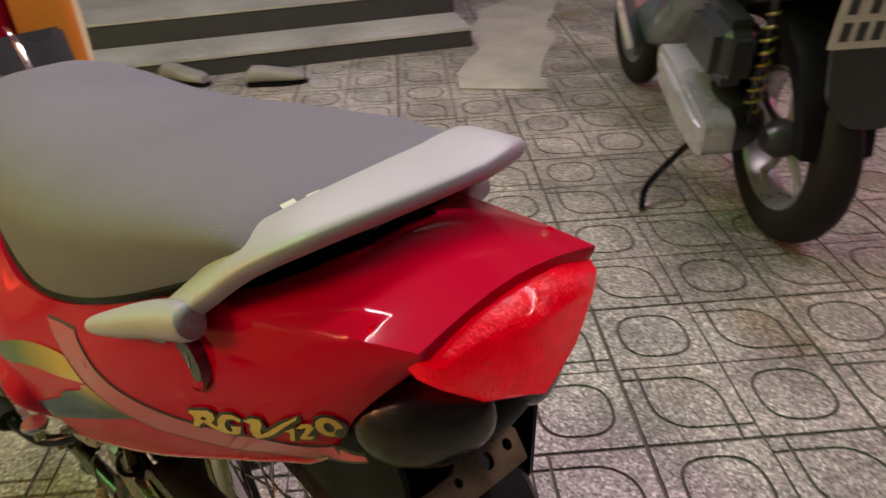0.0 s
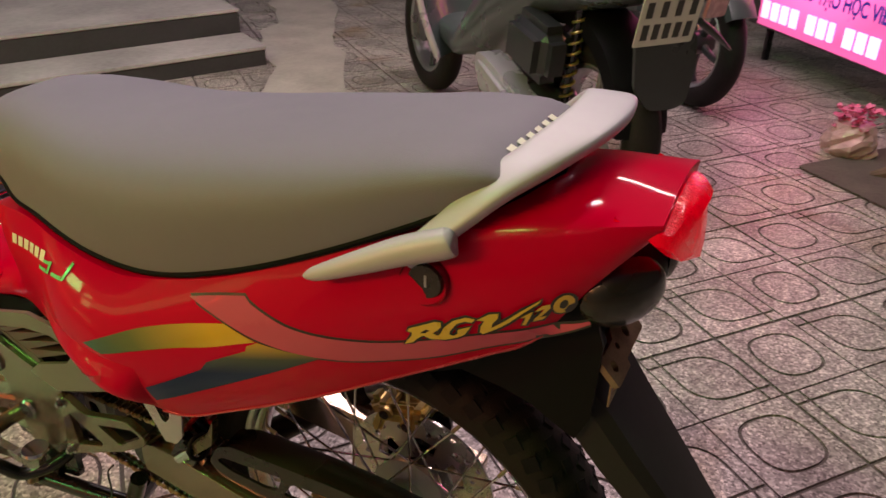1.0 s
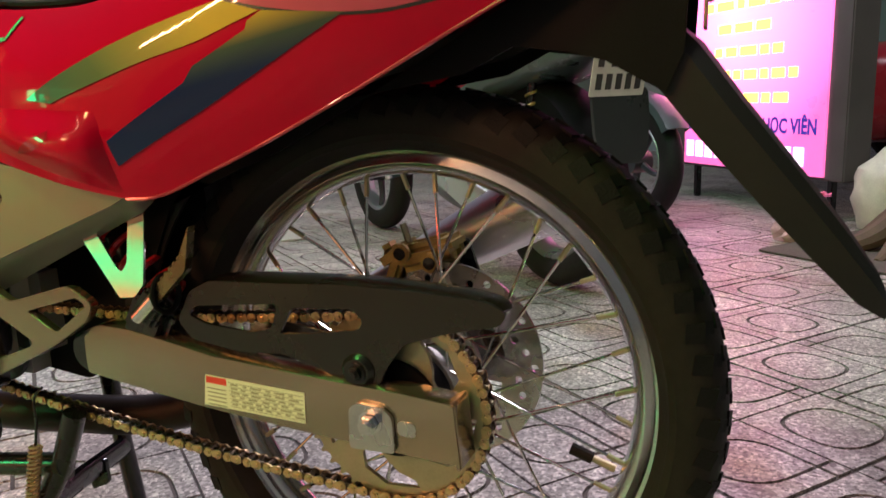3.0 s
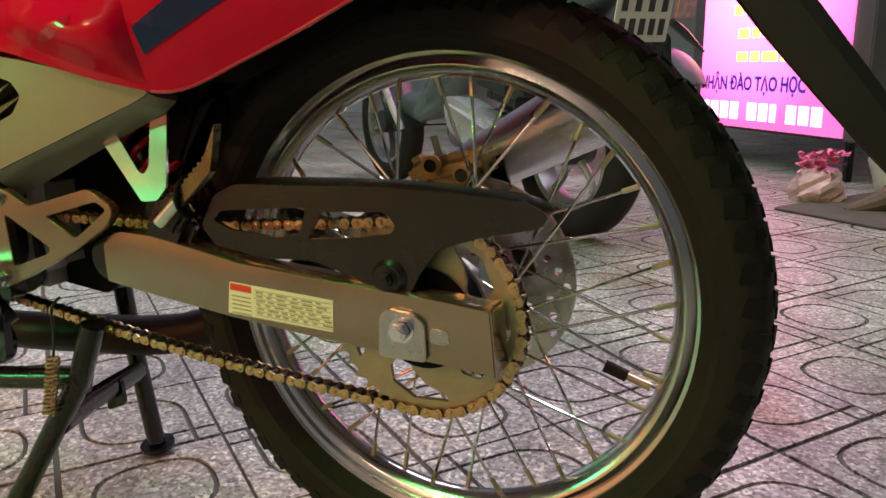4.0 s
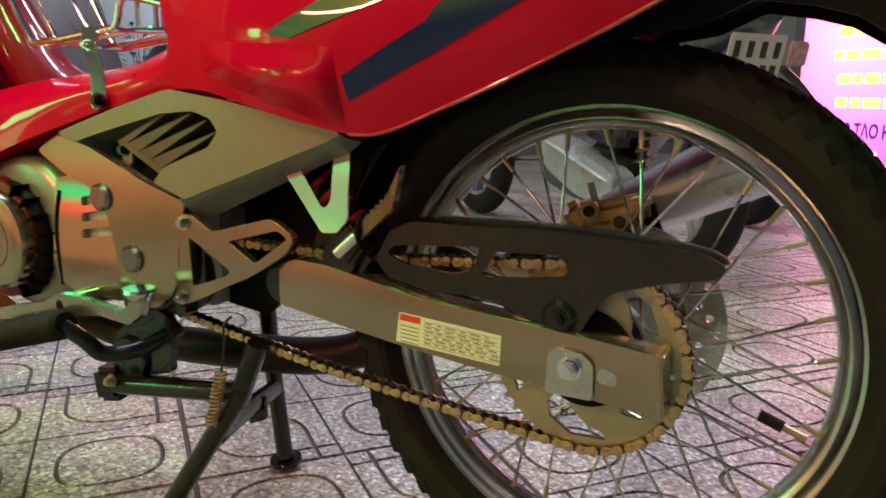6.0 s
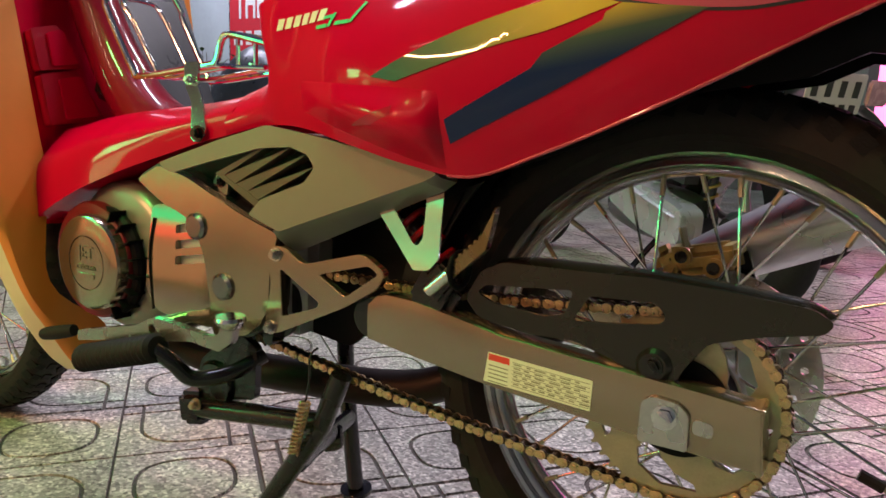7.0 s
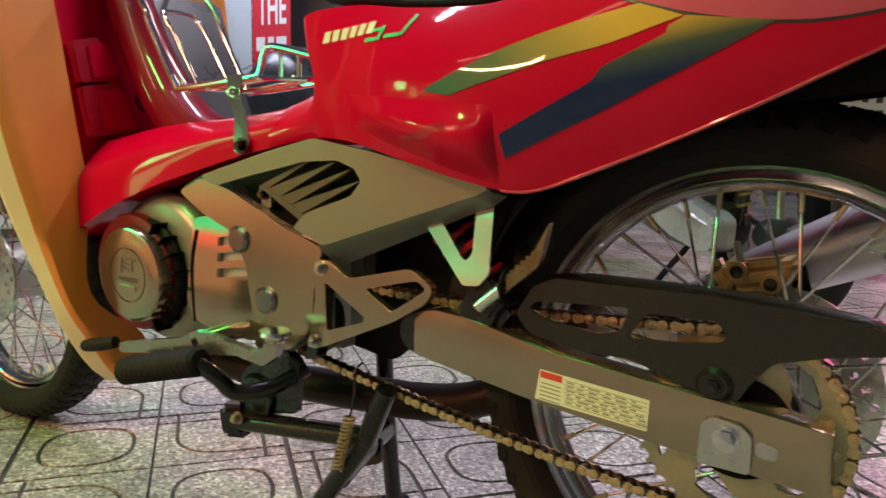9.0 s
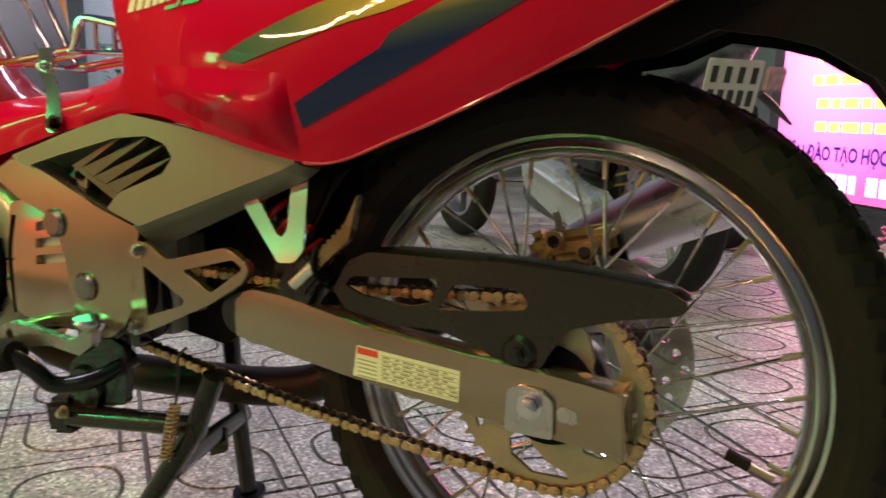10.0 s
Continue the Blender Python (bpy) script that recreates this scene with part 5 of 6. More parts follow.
lev = plate(rounded([(-0.200, 0.262), (-0.200, 0.276), (-0.078, 0.304), (-0.048, 0.319), (-0.018, 0.318), (0.050, 0.312), (0.066, 0.318), (0.072, 0.331), (0.091, 0.331), (0.086, 0.311), (0.066, 0.297), (0.020, 0.301), (-0.046, 0.289), (-0.110, 0.279)], 0.004), 0.011, (circle2(-0.049, 0.304, 0.0062, 14),), side(-0.155), 0.0018)
sl = part("shift_lever", lev, mat("dull_alloy_lever", (0.34, 0.32, 0.29), 0.22, 0.9, 0, 0.1, 40), bike, "flat forged heel-toe shift lever")
part("toe_rubber", tube([(-0.275, -0.158, 0.258), (-0.27, -0.158, 0.259), (-0.24, -0.155, 0.266), (-0.215, -0.150, 0.272)], [0.003, 0.0085, 0.0095, 0.008], 12, 5), RUBBER, sl)
part("heel_pad", lathe([(0, 0.006), (0.017, 0.006), (0.0185, 0.002), (0.014, -0.006), (0.006, -0.010), (0, -0.010)], (0.081, -0.150, 0.335), axis="z", segs=24), CHROME, sl)
part("shift_shaft", rod((-0.049, -0.146, 0.304), (-0.049, -0.08, 0.304), 0.012, segs=14), SILVER, engine)
st = bmesh.new()
tube([(0.190, -0.085, 0.275), (0.166, -0.090, 0.212), (0.036, -0.115, 0.010)], 0.0125, 12, 4, bm=st, smooth=False)
tube([(0.052, 0.095, 0.255), (0.053, 0.103, 0.15), (0.062, 0.112, 0.018)], 0.0125, 12, 4, bm=st)
tube([(0.134, -0.094, 0.158), (0.105, -0.02, 0.150), (0.058, 0.10, 0.130)], 0.010, 10, 4, bm=st, flat=1.5)
plate(rounded([(0.070, 0.105), (0.100, 0.118), (0.098, 0.152), (0.070, 0.146)], 0.006), 0.006, m=side(0.028), bevel=0.001, bm=st)
plate(circle2(0, 0, 0.024, 16), 0.005, m=Matrix.Translation((0.062, 0.114, 0.009)) @ pose(0, 0, 0, 8, 0, 0), bm=st)
plate(circle2(0, 0, 0.024, 16), 0.005, m=Matrix.Translation((0.034, -0.115, 0.004)), bm=st)
stand = part("centre_stand", st, BLACKMETAL, bike, "black centre stand, down")
part("stand_pivot", tube([(-0.030, -0.098, 0.189), (0.172, -0.090, 0.215)], [0.0130, 0.0130], 16, 1), BLACKMETAL, bike)
part("pivot_cap", box((0.04, 0.04, 0.045), pose(-0.045, -0.09, 0.187, 0, -6, 12), 0.008), BLACKMETAL, bike)
part("pivot_nut", bolt(-0.022, -0.112, 0.200, 0.006, 0.008), BRASS, bike)
part("footrest_hanger", plate(rounded([(-0.055, 0.175), (-0.030, 0.172), (0.000, 0.205), (0.055, 0.215), (0.060, 0.285), (0.020, 0.300), (-0.040, 0.250)], 0.008), 0.010, m=side(-0.088), bevel=0.002), BLACKMETAL, bike, "black steel footrest hanger")
part("stand_boss", lathe([(0, -0.02), (0.028, -0.02), (0.032, -0.014), (0.032, 0.03), (0, 0.03)], (-0.012, -0.075, 0.222), segs=24), BLACKMETAL, bike)
part("stand_arm", tube([(-0.03, -0.08, 0.19), (-0.01, -0.07, 0.24), (0.02, -0.06, 0.28)], 0.014, 10, 4), BLACKMETAL, bike)
part("pivot_tongue", box((0.008, 0.02, 0.06), pose(0.175, -0.088, 0.222, 0, 18, 0), 0.003), BLACKMETAL, bike)
pts = []
for k in range(113):
    a = 2 * math.pi * k / 8
    t = k / 112
    c = Vector((0.143 + 0.019 * t, -0.115, 0.178 + 0.070 * t))
    pts.append(c + Vector((0.0062 * math.cos(a), 0.0062 * math.sin(a), 0)))
part("stand_spring", tube(pts, 0.0015, 5, 1, smooth=False), RUSTY, bike, "coiled stand spring")
part("spring_hook", tube([(0.162, -0.115, 0.247), (0.168, -0.115, 0.275), (0.166, -0.112, 0.300), (0.172, -0.105, 0.310)], 0.0015, 6, 4), BLACKMETAL, bike)

# front wheel, fork and mudguard
FXW, FZW = -0.735, 0.283
fw = part("front_wheel", lathe([(0.0, -0.05), (0.018, -0.05), (0.055, -0.035), (0.058, 0.03), (0.018, 0.05), (0.0, 0.05)], (FXW, 0, FZW), segs=28), ALLOY, bike, "spoked front wheel with a chromed rim")
make_tyre(fw, FXW, FZW, 0.985, 62)
part("rim", lathe(RIM, (FXW, 0, FZW), segs=72, closed=True), RIMM, fw)
make_spokes(fw, FXW, FZW, 0.05, 0.03, 1.0, radians(5))
part("hub_drum", lathe([(0.0, -0.046), (0.030, -0.046), (0.034, -0.03), (0.034, 0.0)], (FXW, 0, FZW), segs=32), BLACKMETAL, fw)
front_holes = [circle2(FXW + (0.086, 0.077, 0.068)[i % 3] * math.cos(2 * math.pi * i / 36), FZW + (0.086, 0.077, 0.068)[i % 3] * math.sin(2 * math.pi * i / 36), 0.0042, 8) for i in range(36)]
part("brake_disc", plate(circle2(FXW, FZW, 0.095, 56), 0.004, (*front_holes, circle2(FXW, FZW, 0.045, 24)), side(-0.056)), STEEL, fw, "drilled steel brake disc")
for s in (-1, 1):
    part("fork_leg", tube([(FXW, s * 0.062, FZW), (FXW + 0.02, s * 0.062, FZW + 0.12), (FXW + 0.19, s * 0.062, FZW + 0.55)], [0.018, 0.017, 0.015], 12, 4), BLACKMETAL, bike)
bm = bmesh.new()
rings = []
for a in np.linspace(radians(20), radians(155), 22):
    rr = 0.302
    rings.append([(FXW + (rr + d) * math.cos(a), y, FZW + (rr + d) * math.sin(a)) for y, d in ((-0.055, -0.02), (-0.05, 0.012), (0, 0.022), (0.05, 0.012), (0.055, -0.02), (0.05, -0.02), (0.045, 0.006), (0, 0.016), (-0.045, 0.006), (-0.05, -0.02))])
part("front_mudguard", ring_loft(bm, rings), RED, bike, "red front mudguard")

# ---- the pavement ----
TA = radians(-40.0)
TU, TV = Vector((math.cos(TA), math.sin(TA))), Vector((-math.sin(TA), math.cos(TA)))
TO, TS = Vector((0.834, 1.045)), 0.447
bm = bmesh.new()
bmesh.ops.create_grid(bm, x_segments=2, y_segments=2, size=60)
bmesh.ops.translate(bm, verts=bm.verts, vec=(0, 0, -0.005))
ground = part("ground", bm, GROOVE, None, smooth=False)
tagged(ground, "grey cement bed under the patterned pavement tiles", "ground", kind="structure")
pave = tagged(new("pavement"), "worn terrazzo pavement tiles with a grooved leaf pattern", "pavement", kind="structure")


def tile_mesh():
    """One square tile of four cells: two with crossing leaf grooves, two with a rounded square groove."""
    h, w = TS / 2 - 0.0045, 0.0036
    bm = bmesh.new()
    c = h - w * 0.7
    d, r = 0.034, 0.075

    def arc(cx, cy, rad, a0, a1):
        return [(cx + rad * math.cos(radians(a)), cy + rad * math.sin(radians(a))) for a in np.linspace(a0, a1, 7)]

    lo, hi = d + w, c - d - w
    leaf = [(lo, lo)] + arc(hi - r + w, lo + r - w, r - w, -90, 0) + [(hi, hi)] + arc(lo + r - w, hi - r + w, r - w, 90, 180)
    outer = [(lo, 0), (c, 0), (c, hi), (c - d + w, hi)] + arc(c - d + w - r - w, d - w + r + w, r + w, 0, -90) + [(lo, d - w)]
    leaf_cell = [leaf, [(0, 0), (d - w, 0), (d - w, d - w), (0, d - w)], [(c, c), (c - d + w, c), (c - d + w, c - d + w), (c, c - d + w)], outer, [(y, x) for x, y in outer]]
    m_, q = c / 2, c / 2 - d + 0.004
    ro = rounded([(m_ - q, m_ - q), (m_ + q, m_ - q), (m_ + q, m_ + q), (m_ - q, m_ + q)], 0.085, 6)
    q -= 2 * w
    ri = rounded([(m_ - q, m_ - q), (m_ + q, m_ - q), (m_ + q, m_ + q), (m_ - q, m_ + q)], 0.078, 6)
    base = Matrix.Translation((0, 0, -0.006))
    for ix in (0, 1):
        for iy in (0, 1):
            m = base @ Matrix.Translation((-h if ix == 0 else w * 0.7, -h if iy == 0 else w * 0.7, 0))
            if ix == iy:
                plate([(0, 0), (c, 0), (c, c), (0, c)], 0.006, (ro,), m, bm=bm)
                plate(ri, 0.006, (), m, bm=bm)
            else:
                for poly in leaf_cell:
                    plate(poly, 0.006, (), m, bm=bm)
    me = bpy.data.meshes.new("paving_tile")
    bm.to_mesh(me)
    bm.free()
    me.materials.append(TERRAZZO)
    return me


TILE = tile_mesh()
near, far = [], []
for i in range(-24, 25):
    for j in range(-24, 25):
        p = TO + TU * TS * (i + 0.5) + TV * TS * (j + 0.5)
        d = (p - Vector((-0.3, 1.3))).length
        if d < 4.3:
            near.append((d, p.x, p.y))
        elif d < 8.2:
            far.append(p)
for d, x, y in sorted(near)[:296]:
    ob = new("paving_tile", TILE)
    ob.parent = pave
    ob.matrix_basis = Matrix.Translation((x, y, 0.0)) @ Matrix.Rotation(TA, 4, "Z")
far += [Vector((x, y)) for d, x, y in sorted(near)[296:]]
bm = bmesh.new()
for p in far:
    h = TS / 2 - 0.004
    vs = [bm.verts.new((p.x + TU.x * a * h + TV.x * b * h, p.y + TU.y * a * h + TV.y * b * h, 0.0)) for a, b in ((-1, -1), (1, -1), (1, 1), (-1, 1))]
    bm.faces.new(vs)
fp = part("far_paving", bm, TERRAZZO, pave, smooth=False)
fp["kind"] = "stuff"

# ---- ledge and shop steps behind ----
LA = Vector((-1.64, 2.45))
LD = Vector((-0.50, -0.866)).normalized()
ang = math.degrees(math.atan2(LD.y, LD.x))
lm = Matrix.Translation((LA.x, LA.y, 0)) @ pose(0, 0, 0, 0, 0, ang)
# step bodies nearly black, top slabs pale concrete
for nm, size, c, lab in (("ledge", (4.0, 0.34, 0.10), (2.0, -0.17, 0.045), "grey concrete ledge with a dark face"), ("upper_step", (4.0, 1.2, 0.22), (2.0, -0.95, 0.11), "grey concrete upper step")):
    st_ = part(nm, box((size[0], size[1], size[2] - 0.015), lm @ pose(c[0], c[1], c[2] - 0.008), 0.004), DARKRISER, None)
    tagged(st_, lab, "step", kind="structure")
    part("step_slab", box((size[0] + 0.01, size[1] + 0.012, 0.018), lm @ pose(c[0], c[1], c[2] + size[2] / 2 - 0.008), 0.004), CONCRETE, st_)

# ---- the lit pink sign box ----
SD = Vector((-0.63, 0.777, 0))
sb = Vector((1.173, 2.941, 0.0))
sign = thing("sign_box", "standing light box with a lit pink advertising face", "sign", at=sb)
SX4 = Matrix(((SD.x, 0, 0.777, 0), (SD.y, 0, 0.63, 0), (0, 1, 0, 0), (0, 0, 0, 1)))
PINKL = mat("lit_pink_face", (0.8, 0.12, 0.5), 0.35, 0, 0, 0.1, 3, emit=(1.0, 0.19, 0.45), power=1.3)
gn, gl = PINKL.node_tree.nodes, PINKL.node_tree.links
gtc, gd, gr = gn.new("ShaderNodeTexCoord"), gn.new("ShaderNodeVectorMath"), gn.new("ShaderNodeMapRange")
gd.operation = "DISTANCE"
gd.inputs[1].default_value = (SD.x * 0.62, SD.y * 0.62, 0.95)
gl.new(gtc.outputs["Object"], gd.inputs[0])
gl.new(gd.outputs["Value"], gr.inputs["Value"])
gr.inputs["From Min"].default_value, gr.inputs["From Max"].default_value = 0.05, 0.75
gr.inputs["To Min"].default_value, gr.inputs["To Max"].default_value = 4.0, 0.85
gl.new(gr.outputs[0], gn["Principled BSDF"].inputs["Emission Strength"])
WHITEL = mat("lit_white_print", (0.9, 0.8, 0.9), 0.4, emit=(1.0, 0.8, 0.95), power=1.5)
YELLOWL = mat("lit_yellow_print", (0.9, 0.8, 0.1), 0.4, emit=(1.0, 0.75, 0.08), power=2.6)
BLUEL = mat("lit_blue_print", (0.04, 0.03, 0.3), 0.4, emit=(0.05, 0.035, 0.34), power=0.6)
SW, SH = 0.98, 1.55
part("sign_frame", box((SW + 0.20, SH + 0.06, 0.14), SX4 @ pose(SW / 2, 0.206 + SH / 2, 0.085), 0.006), mat("sign_frame_metal", (0.12, 0.11, 0.11), 0.5, 0.4), sign)
face = part("face", box((SW, SH, 0.01), SX4 @ pose(SW / 2, 0.19 + SH / 2, 0.010), 0.0), PINKL, sign, "lit pink printed face")
for u in (0.02, SW - 0.02):
    part("leg", box((0.03, 0.18, 0.03), SX4 @ pose(u, 0.09, 0.08), 0.003), BLACKMETAL, sign)
FRONT = Matrix(((-SD.x, 0, -0.777, 0), (-SD.y, 0, -0.63, 0), (0, 1, 0, 0), (0, 0, 0, 1)))


def on_face(u, v, lift=0.002):
    """A pose on the sign's face: u metres from its right edge, v up; letters run to the right."""
    return FRONT @ pose(-u, v, -0.004 + lift)


text_mesh("NHẬN ĐÀO TẠO HỌC VIÊN", 0.112, 0.925, 0.001, on_face(0.972, 0.350), BLUEL, "printed_line", face, "blue printed words", 0.0, 0.03)
rb = random.Random(7)
x = 0.955
for w in (0.060, 0.060, 0.060, 0.060, 0.0, 0.066, 0.060, 0.040, 0.0, 0.062, 0.060, 0.062):
    if w:
        part("printed_bar", box((w, 0.084, 0.001), on_face(x - w / 2, 0.270), 0.0), WHITEL, face)
        x -= w + 0.017
    else:
        x -= 0.050
for v, a, b in ((0.53, 0.70, 0.30), (0.64, 0.70, 0.18), (0.75, 0.74, 0.28), (0.86, 0.72, 0.40), (0.97, 0.84, 0.10), (1.10, 0.8, 0.2)):
    x = a
    while x > b:
        w = rb.uniform(0.05, 0.13)
        part("printed_bar", box((w, 0.045, 0.001), on_face(x - w / 2, v), 0.0), YELLOWL, face)
        x -= w + 0.022

# ---- a scooter parked behind, its tail towards the camera ----
scooter = thing("scooter", "dark grey scooter parked with its tail this way", "scooter", at=(0.262, 1.69, 0))
scooter.rotation_euler = (0, 0, radians(-40))
DKG = mat("dark_grey_plastic", (0.022, 0.026, 0.027), 0.35, 0, 0.3, 0.15, 8)
GREENG = mat("grey_green_paint", (0.055, 0.078, 0.074), 0.3, 0.2, 0.6, 0.1, 6)
WHITEP = mat("silver_cover", (0.52, 0.53, 0.55), 0.3, 0.55, 0.3, 0.08, 8)
sw = part("rear_wheel", lathe([(0, -0.07), (0.03, -0.07), (0.05, -0.04), (0.05, 0.04), (0.03, 0.06), (0, 0.06)], (0, 0, 0.275), segs=28), DKG, scooter)
sw.location.x = 0.095
ST = [(0.182, -0.035), (0.195, -0.048), (0.215, -0.054), (0.240, -0.053), (0.258, -0.044), (0.270, -0.024), (0.274, 0.0), (0.270, 0.024), (0.258, 0.044), (0.240, 0.053), (0.215, 0.054), (0.195, 0.048), (0.182, 0.035)]
part("tyre", lathe(ST, (0, 0, 0.275), segs=72), RUBBER, sw)
part("rim", lathe([(0.188, -0.040), (0.184, -0.043), (0.172, -0.036), (0.166, 0.0), (0.172, 0.036), (0.184, 0.043), (0.188, 0.040), (0.178, 0.0)], (0, 0, 0.275), segs=56, closed=True), mat("grey_alloy_rim", (0.35, 0.36, 0.36), 0.35, 0.8), sw)
for k in range(5):
    a = 2 * math.pi * k / 5 + 0.3
    part("rim_spoke", tube([(0.04 * math.cos(a), 0, 0.275 + 0.04 * math.sin(a)), (0.11 * math.cos(a + 0.1), 0, 0.275 + 0.11 * math.sin(a + 0.1)), (0.172 * math.cos(a), 0, 0.275 + 0.172 * math.sin(a))], [0.016, 0.011, 0.013], 8, 3), M["grey_alloy_rim"], sw)
part("drive_case", tube([(0.03, -0.105, 0.285), (-0.05, -0.12, 0.290), (-0.20, -0.125, 0.30), (-0.34, -0.12, 0.31)], [0.075, 0.095, 0.10, 0.085], 18, 5, flat=0.9), DKG, scooter)
part("case_cover", plate(rounded([(0.020, 0.222), (0.085, 0.232), (0.090, 0.320), (0.055, 0.338), (-0.24, 0.418), (-0.315, 0.425), (-0.330, 0.385), (-0.300, 0.315), (-0.12, 0.248)], 0.022), 0.080, m=side(-0.225), bevel=0.014), WHITEP, scooter, "silver shield-shaped engine cover")
part("cover_ridge", tube([(-0.290, -0.228, 0.398), (-0.15, -0.234, 0.366), (0.0, -0.234, 0.325), (0.062, -0.226, 0.305)], [0.006, 0.011, 0.011, 0.005], 10, 5, flat=0.6), WHITEP, scooter)
part("air_box", box((0.24, 0.13, 0.18), pose(-0.04, -0.15, 0.50, 0, 10, 0), 0.04, segs=3), DKG, scooter)
pts = []
for k in range(85):
    a = 2 * math.pi * k / 10
    t = k / 84
    pts.append(Vector((0.03 + 0.05 * t, -0.085, 0.33 + 0.28 * t)) + Vector((0.018 * math.cos(a), 0.018 * math.sin(a), 0)))
part("shock_spring", tube(pts, 0.0045, 6, 1, smooth=False), mat("yellow_spring", (0.34, 0.27, 0.08), 0.3, 0.6), scooter, "yellow shock spring")
part("shock_body", rod((0.025, -0.085, 0.30), (0.085, -0.085, 0.66), 0.014, segs=12), BLACKMETAL, scooter)
fen = bmesh.new()
rings = []
for a in np.linspace(radians(125), radians(2), 18):
    rr = 0.315
    rings.append([(rr * math.cos(a) + d * math.cos(a), y, 0.30 + (rr + d) * math.sin(a)) for y, d in ((-0.085, -0.05), (-0.085, 0.0), (-0.05, 0.018), (0.05, 0.018), (0.085, 0.0), (0.085, -0.05), (0.08, -0.05), (0.078, -0.005), (0.05, 0.010), (-0.05, 0.010), (-0.078, -0.005), (-0.08, -0.05))])
part("rear_fender", ring_loft(fen, rings), BLACK, scooter)
part("mud_flap", plate(rounded([(-0.085, 0.60), (0.115, 0.60), (0.125, 0.50), (0.110, 0.405), (0.070, 0.390), (-0.015, 0.395), (-0.070, 0.46)], 0.022), 0.012, m=Matrix(((0, 0, 1, 0.335), (1, 0, 0, 0), (0, 1, 0, 0), (0, 0, 0, 1))) @ pose(0, 0, 0, 0, 0, 0), bevel=0.004), DKG, scooter, "dark mud flap")
npm = Matrix(((0, 0.22, 0.975, 0.360), (1, 0, 0, 0), (0, 0.975, -0.22, 0.645), (0, 0, 0, 1)))
npl = part("number_plate", plate(rounded([(-0.095, -0.07), (0.095, -0.07), (0.095, 0.07), (-0.095, 0.07)], 0.008), 0.003, m=npm, bevel=0.001), mat("plate_white", (0.62, 0.62, 0.56), 0.4, 0, 0, 0.1, 12), scooter, "white number plate with dark bars")
for v, n_ in ((0.030, 4), (-0.030, 5)):
    for k in range(n_):
        part("plate_bar", box((0.020, 0.042, 0.0012), npm @ pose(-0.068 + 0.136 * k / (n_ - 1), v, 0.0036), 0.0), INK, npl)
part("tail_lens", box((0.012, 0.085, 0.066), pose(0.36, 0.150, 0.668, 0, 10, 8), 0.006), mat("pale_red_lens", (0.62, 0.36, 0.38), 0.25, 0, 0.4, 0.2, 30), scooter, "pale pink reflector lens")
part("lens_stay", tube([(0.35, 0.11, 0.63), (0.36, 0.15, 0.60), (0.375, 0.21, 0.55)], [0.016, 0.018, 0.006], 10, 4, flat=0.6), DKG, scooter)
bdy = bmesh.new()
rings = []
for x, z0, z1, w in ((-0.95, 0.34, 0.42, 0.13), (-0.70, 0.30, 0.40, 0.15), (-0.52, 0.34, 0.62, 0.14), (-0.40, 0.42, 0.74, 0.155), (-0.15, 0.56, 0.77, 0.165), (0.10, 0.62, 0.80, 0.15), (0.32, 0.68, 0.82, 0.10), (0.40, 0.74, 0.81, 0.05)):
    rings.append([(x, w * math.copysign(abs(math.cos(a)) ** 0.5, math.cos(a)), (z0 + z1) / 2 + (z1 - z0) / 2 * math.copysign(abs(math.sin(a)) ** 0.6, math.sin(a))) for a in np.linspace(0, 2 * math.pi, 24, endpoint=False)])
part("body", ring_loft(bdy, rings), GREENG, scooter, "grey-green body panels")
part("seat", tube([(-0.45, 0, 0.78), (-0.2, 0, 0.80), (0.1, 0, 0.83), (0.3, 0, 0.84)], [0.10, 0.13, 0.13, 0.08], 18, 5, flat=0.35), BLACK, scooter)
shl = bmesh.new()
rings = []
for z, x, w in ((0.28, -0.86, 0.17), (0.45, -0.93, 0.21), (0.65, -0.99, 0.22), (0.90, -1.05, 0.17), (1.02, -1.06, 0.12)):
    rings.append([(x + 0.10 * (y / w) ** 2, y, z) for y in np.linspace(-w, w, 11)] + [(x + 0.10 * (y / w) ** 2 - 0.03, y, z) for y in np.linspace(w, -w, 11)])
part("front_shield", ring_loft(shl, rings), GREENG, scooter)
part("shield_trim", tube([(-0.77, -0.175, 0.28), (-0.83, -0.215, 0.45), (-0.89, -0.225, 0.65), (-0.95, -0.175, 0.90)], 0.014, 8, 5), WHITEP, scooter, "pale trim of the front shield")
sfw = part("front_wheel", lathe([(0, -0.05), (0.05, -0.05), (0.05, 0.05), (0, 0.05)], (-1.25, 0, 0.275), segs=24), DKG, scooter)
part("tyre", lathe([(r, o * 0.85) for r, o in ST], (-1.25, 0, 0.275), segs=56), RUBBER, sfw)
part("rim", lathe([(0.188, -0.034), (0.184, -0.037), (0.172, -0.030), (0.166, 0.0), (0.172, 0.030), (0.184, 0.037), (0.188, 0.034), (0.178, 0.0)], (-1.25, 0, 0.275), segs=56, closed=True), M["grey_alloy_rim"], sfw)
for k in range(5):
    a = 2 * math.pi * k / 5 + 0.9
    part("rim_spoke", tube([(-1.25 + 0.04 * math.cos(a), 0, 0.275 + 0.04 * math.sin(a)), (-1.25 + 0.11 * math.cos(a + 0.1), 0, 0.275 + 0.11 * math.sin(a + 0.1)), (-1.25 + 0.172 * math.cos(a), 0, 0.275 + 0.172 * math.sin(a))], [0.018, 0.014, 0.016], 8, 3), DKG, sfw)
ffr = bmesh.new()
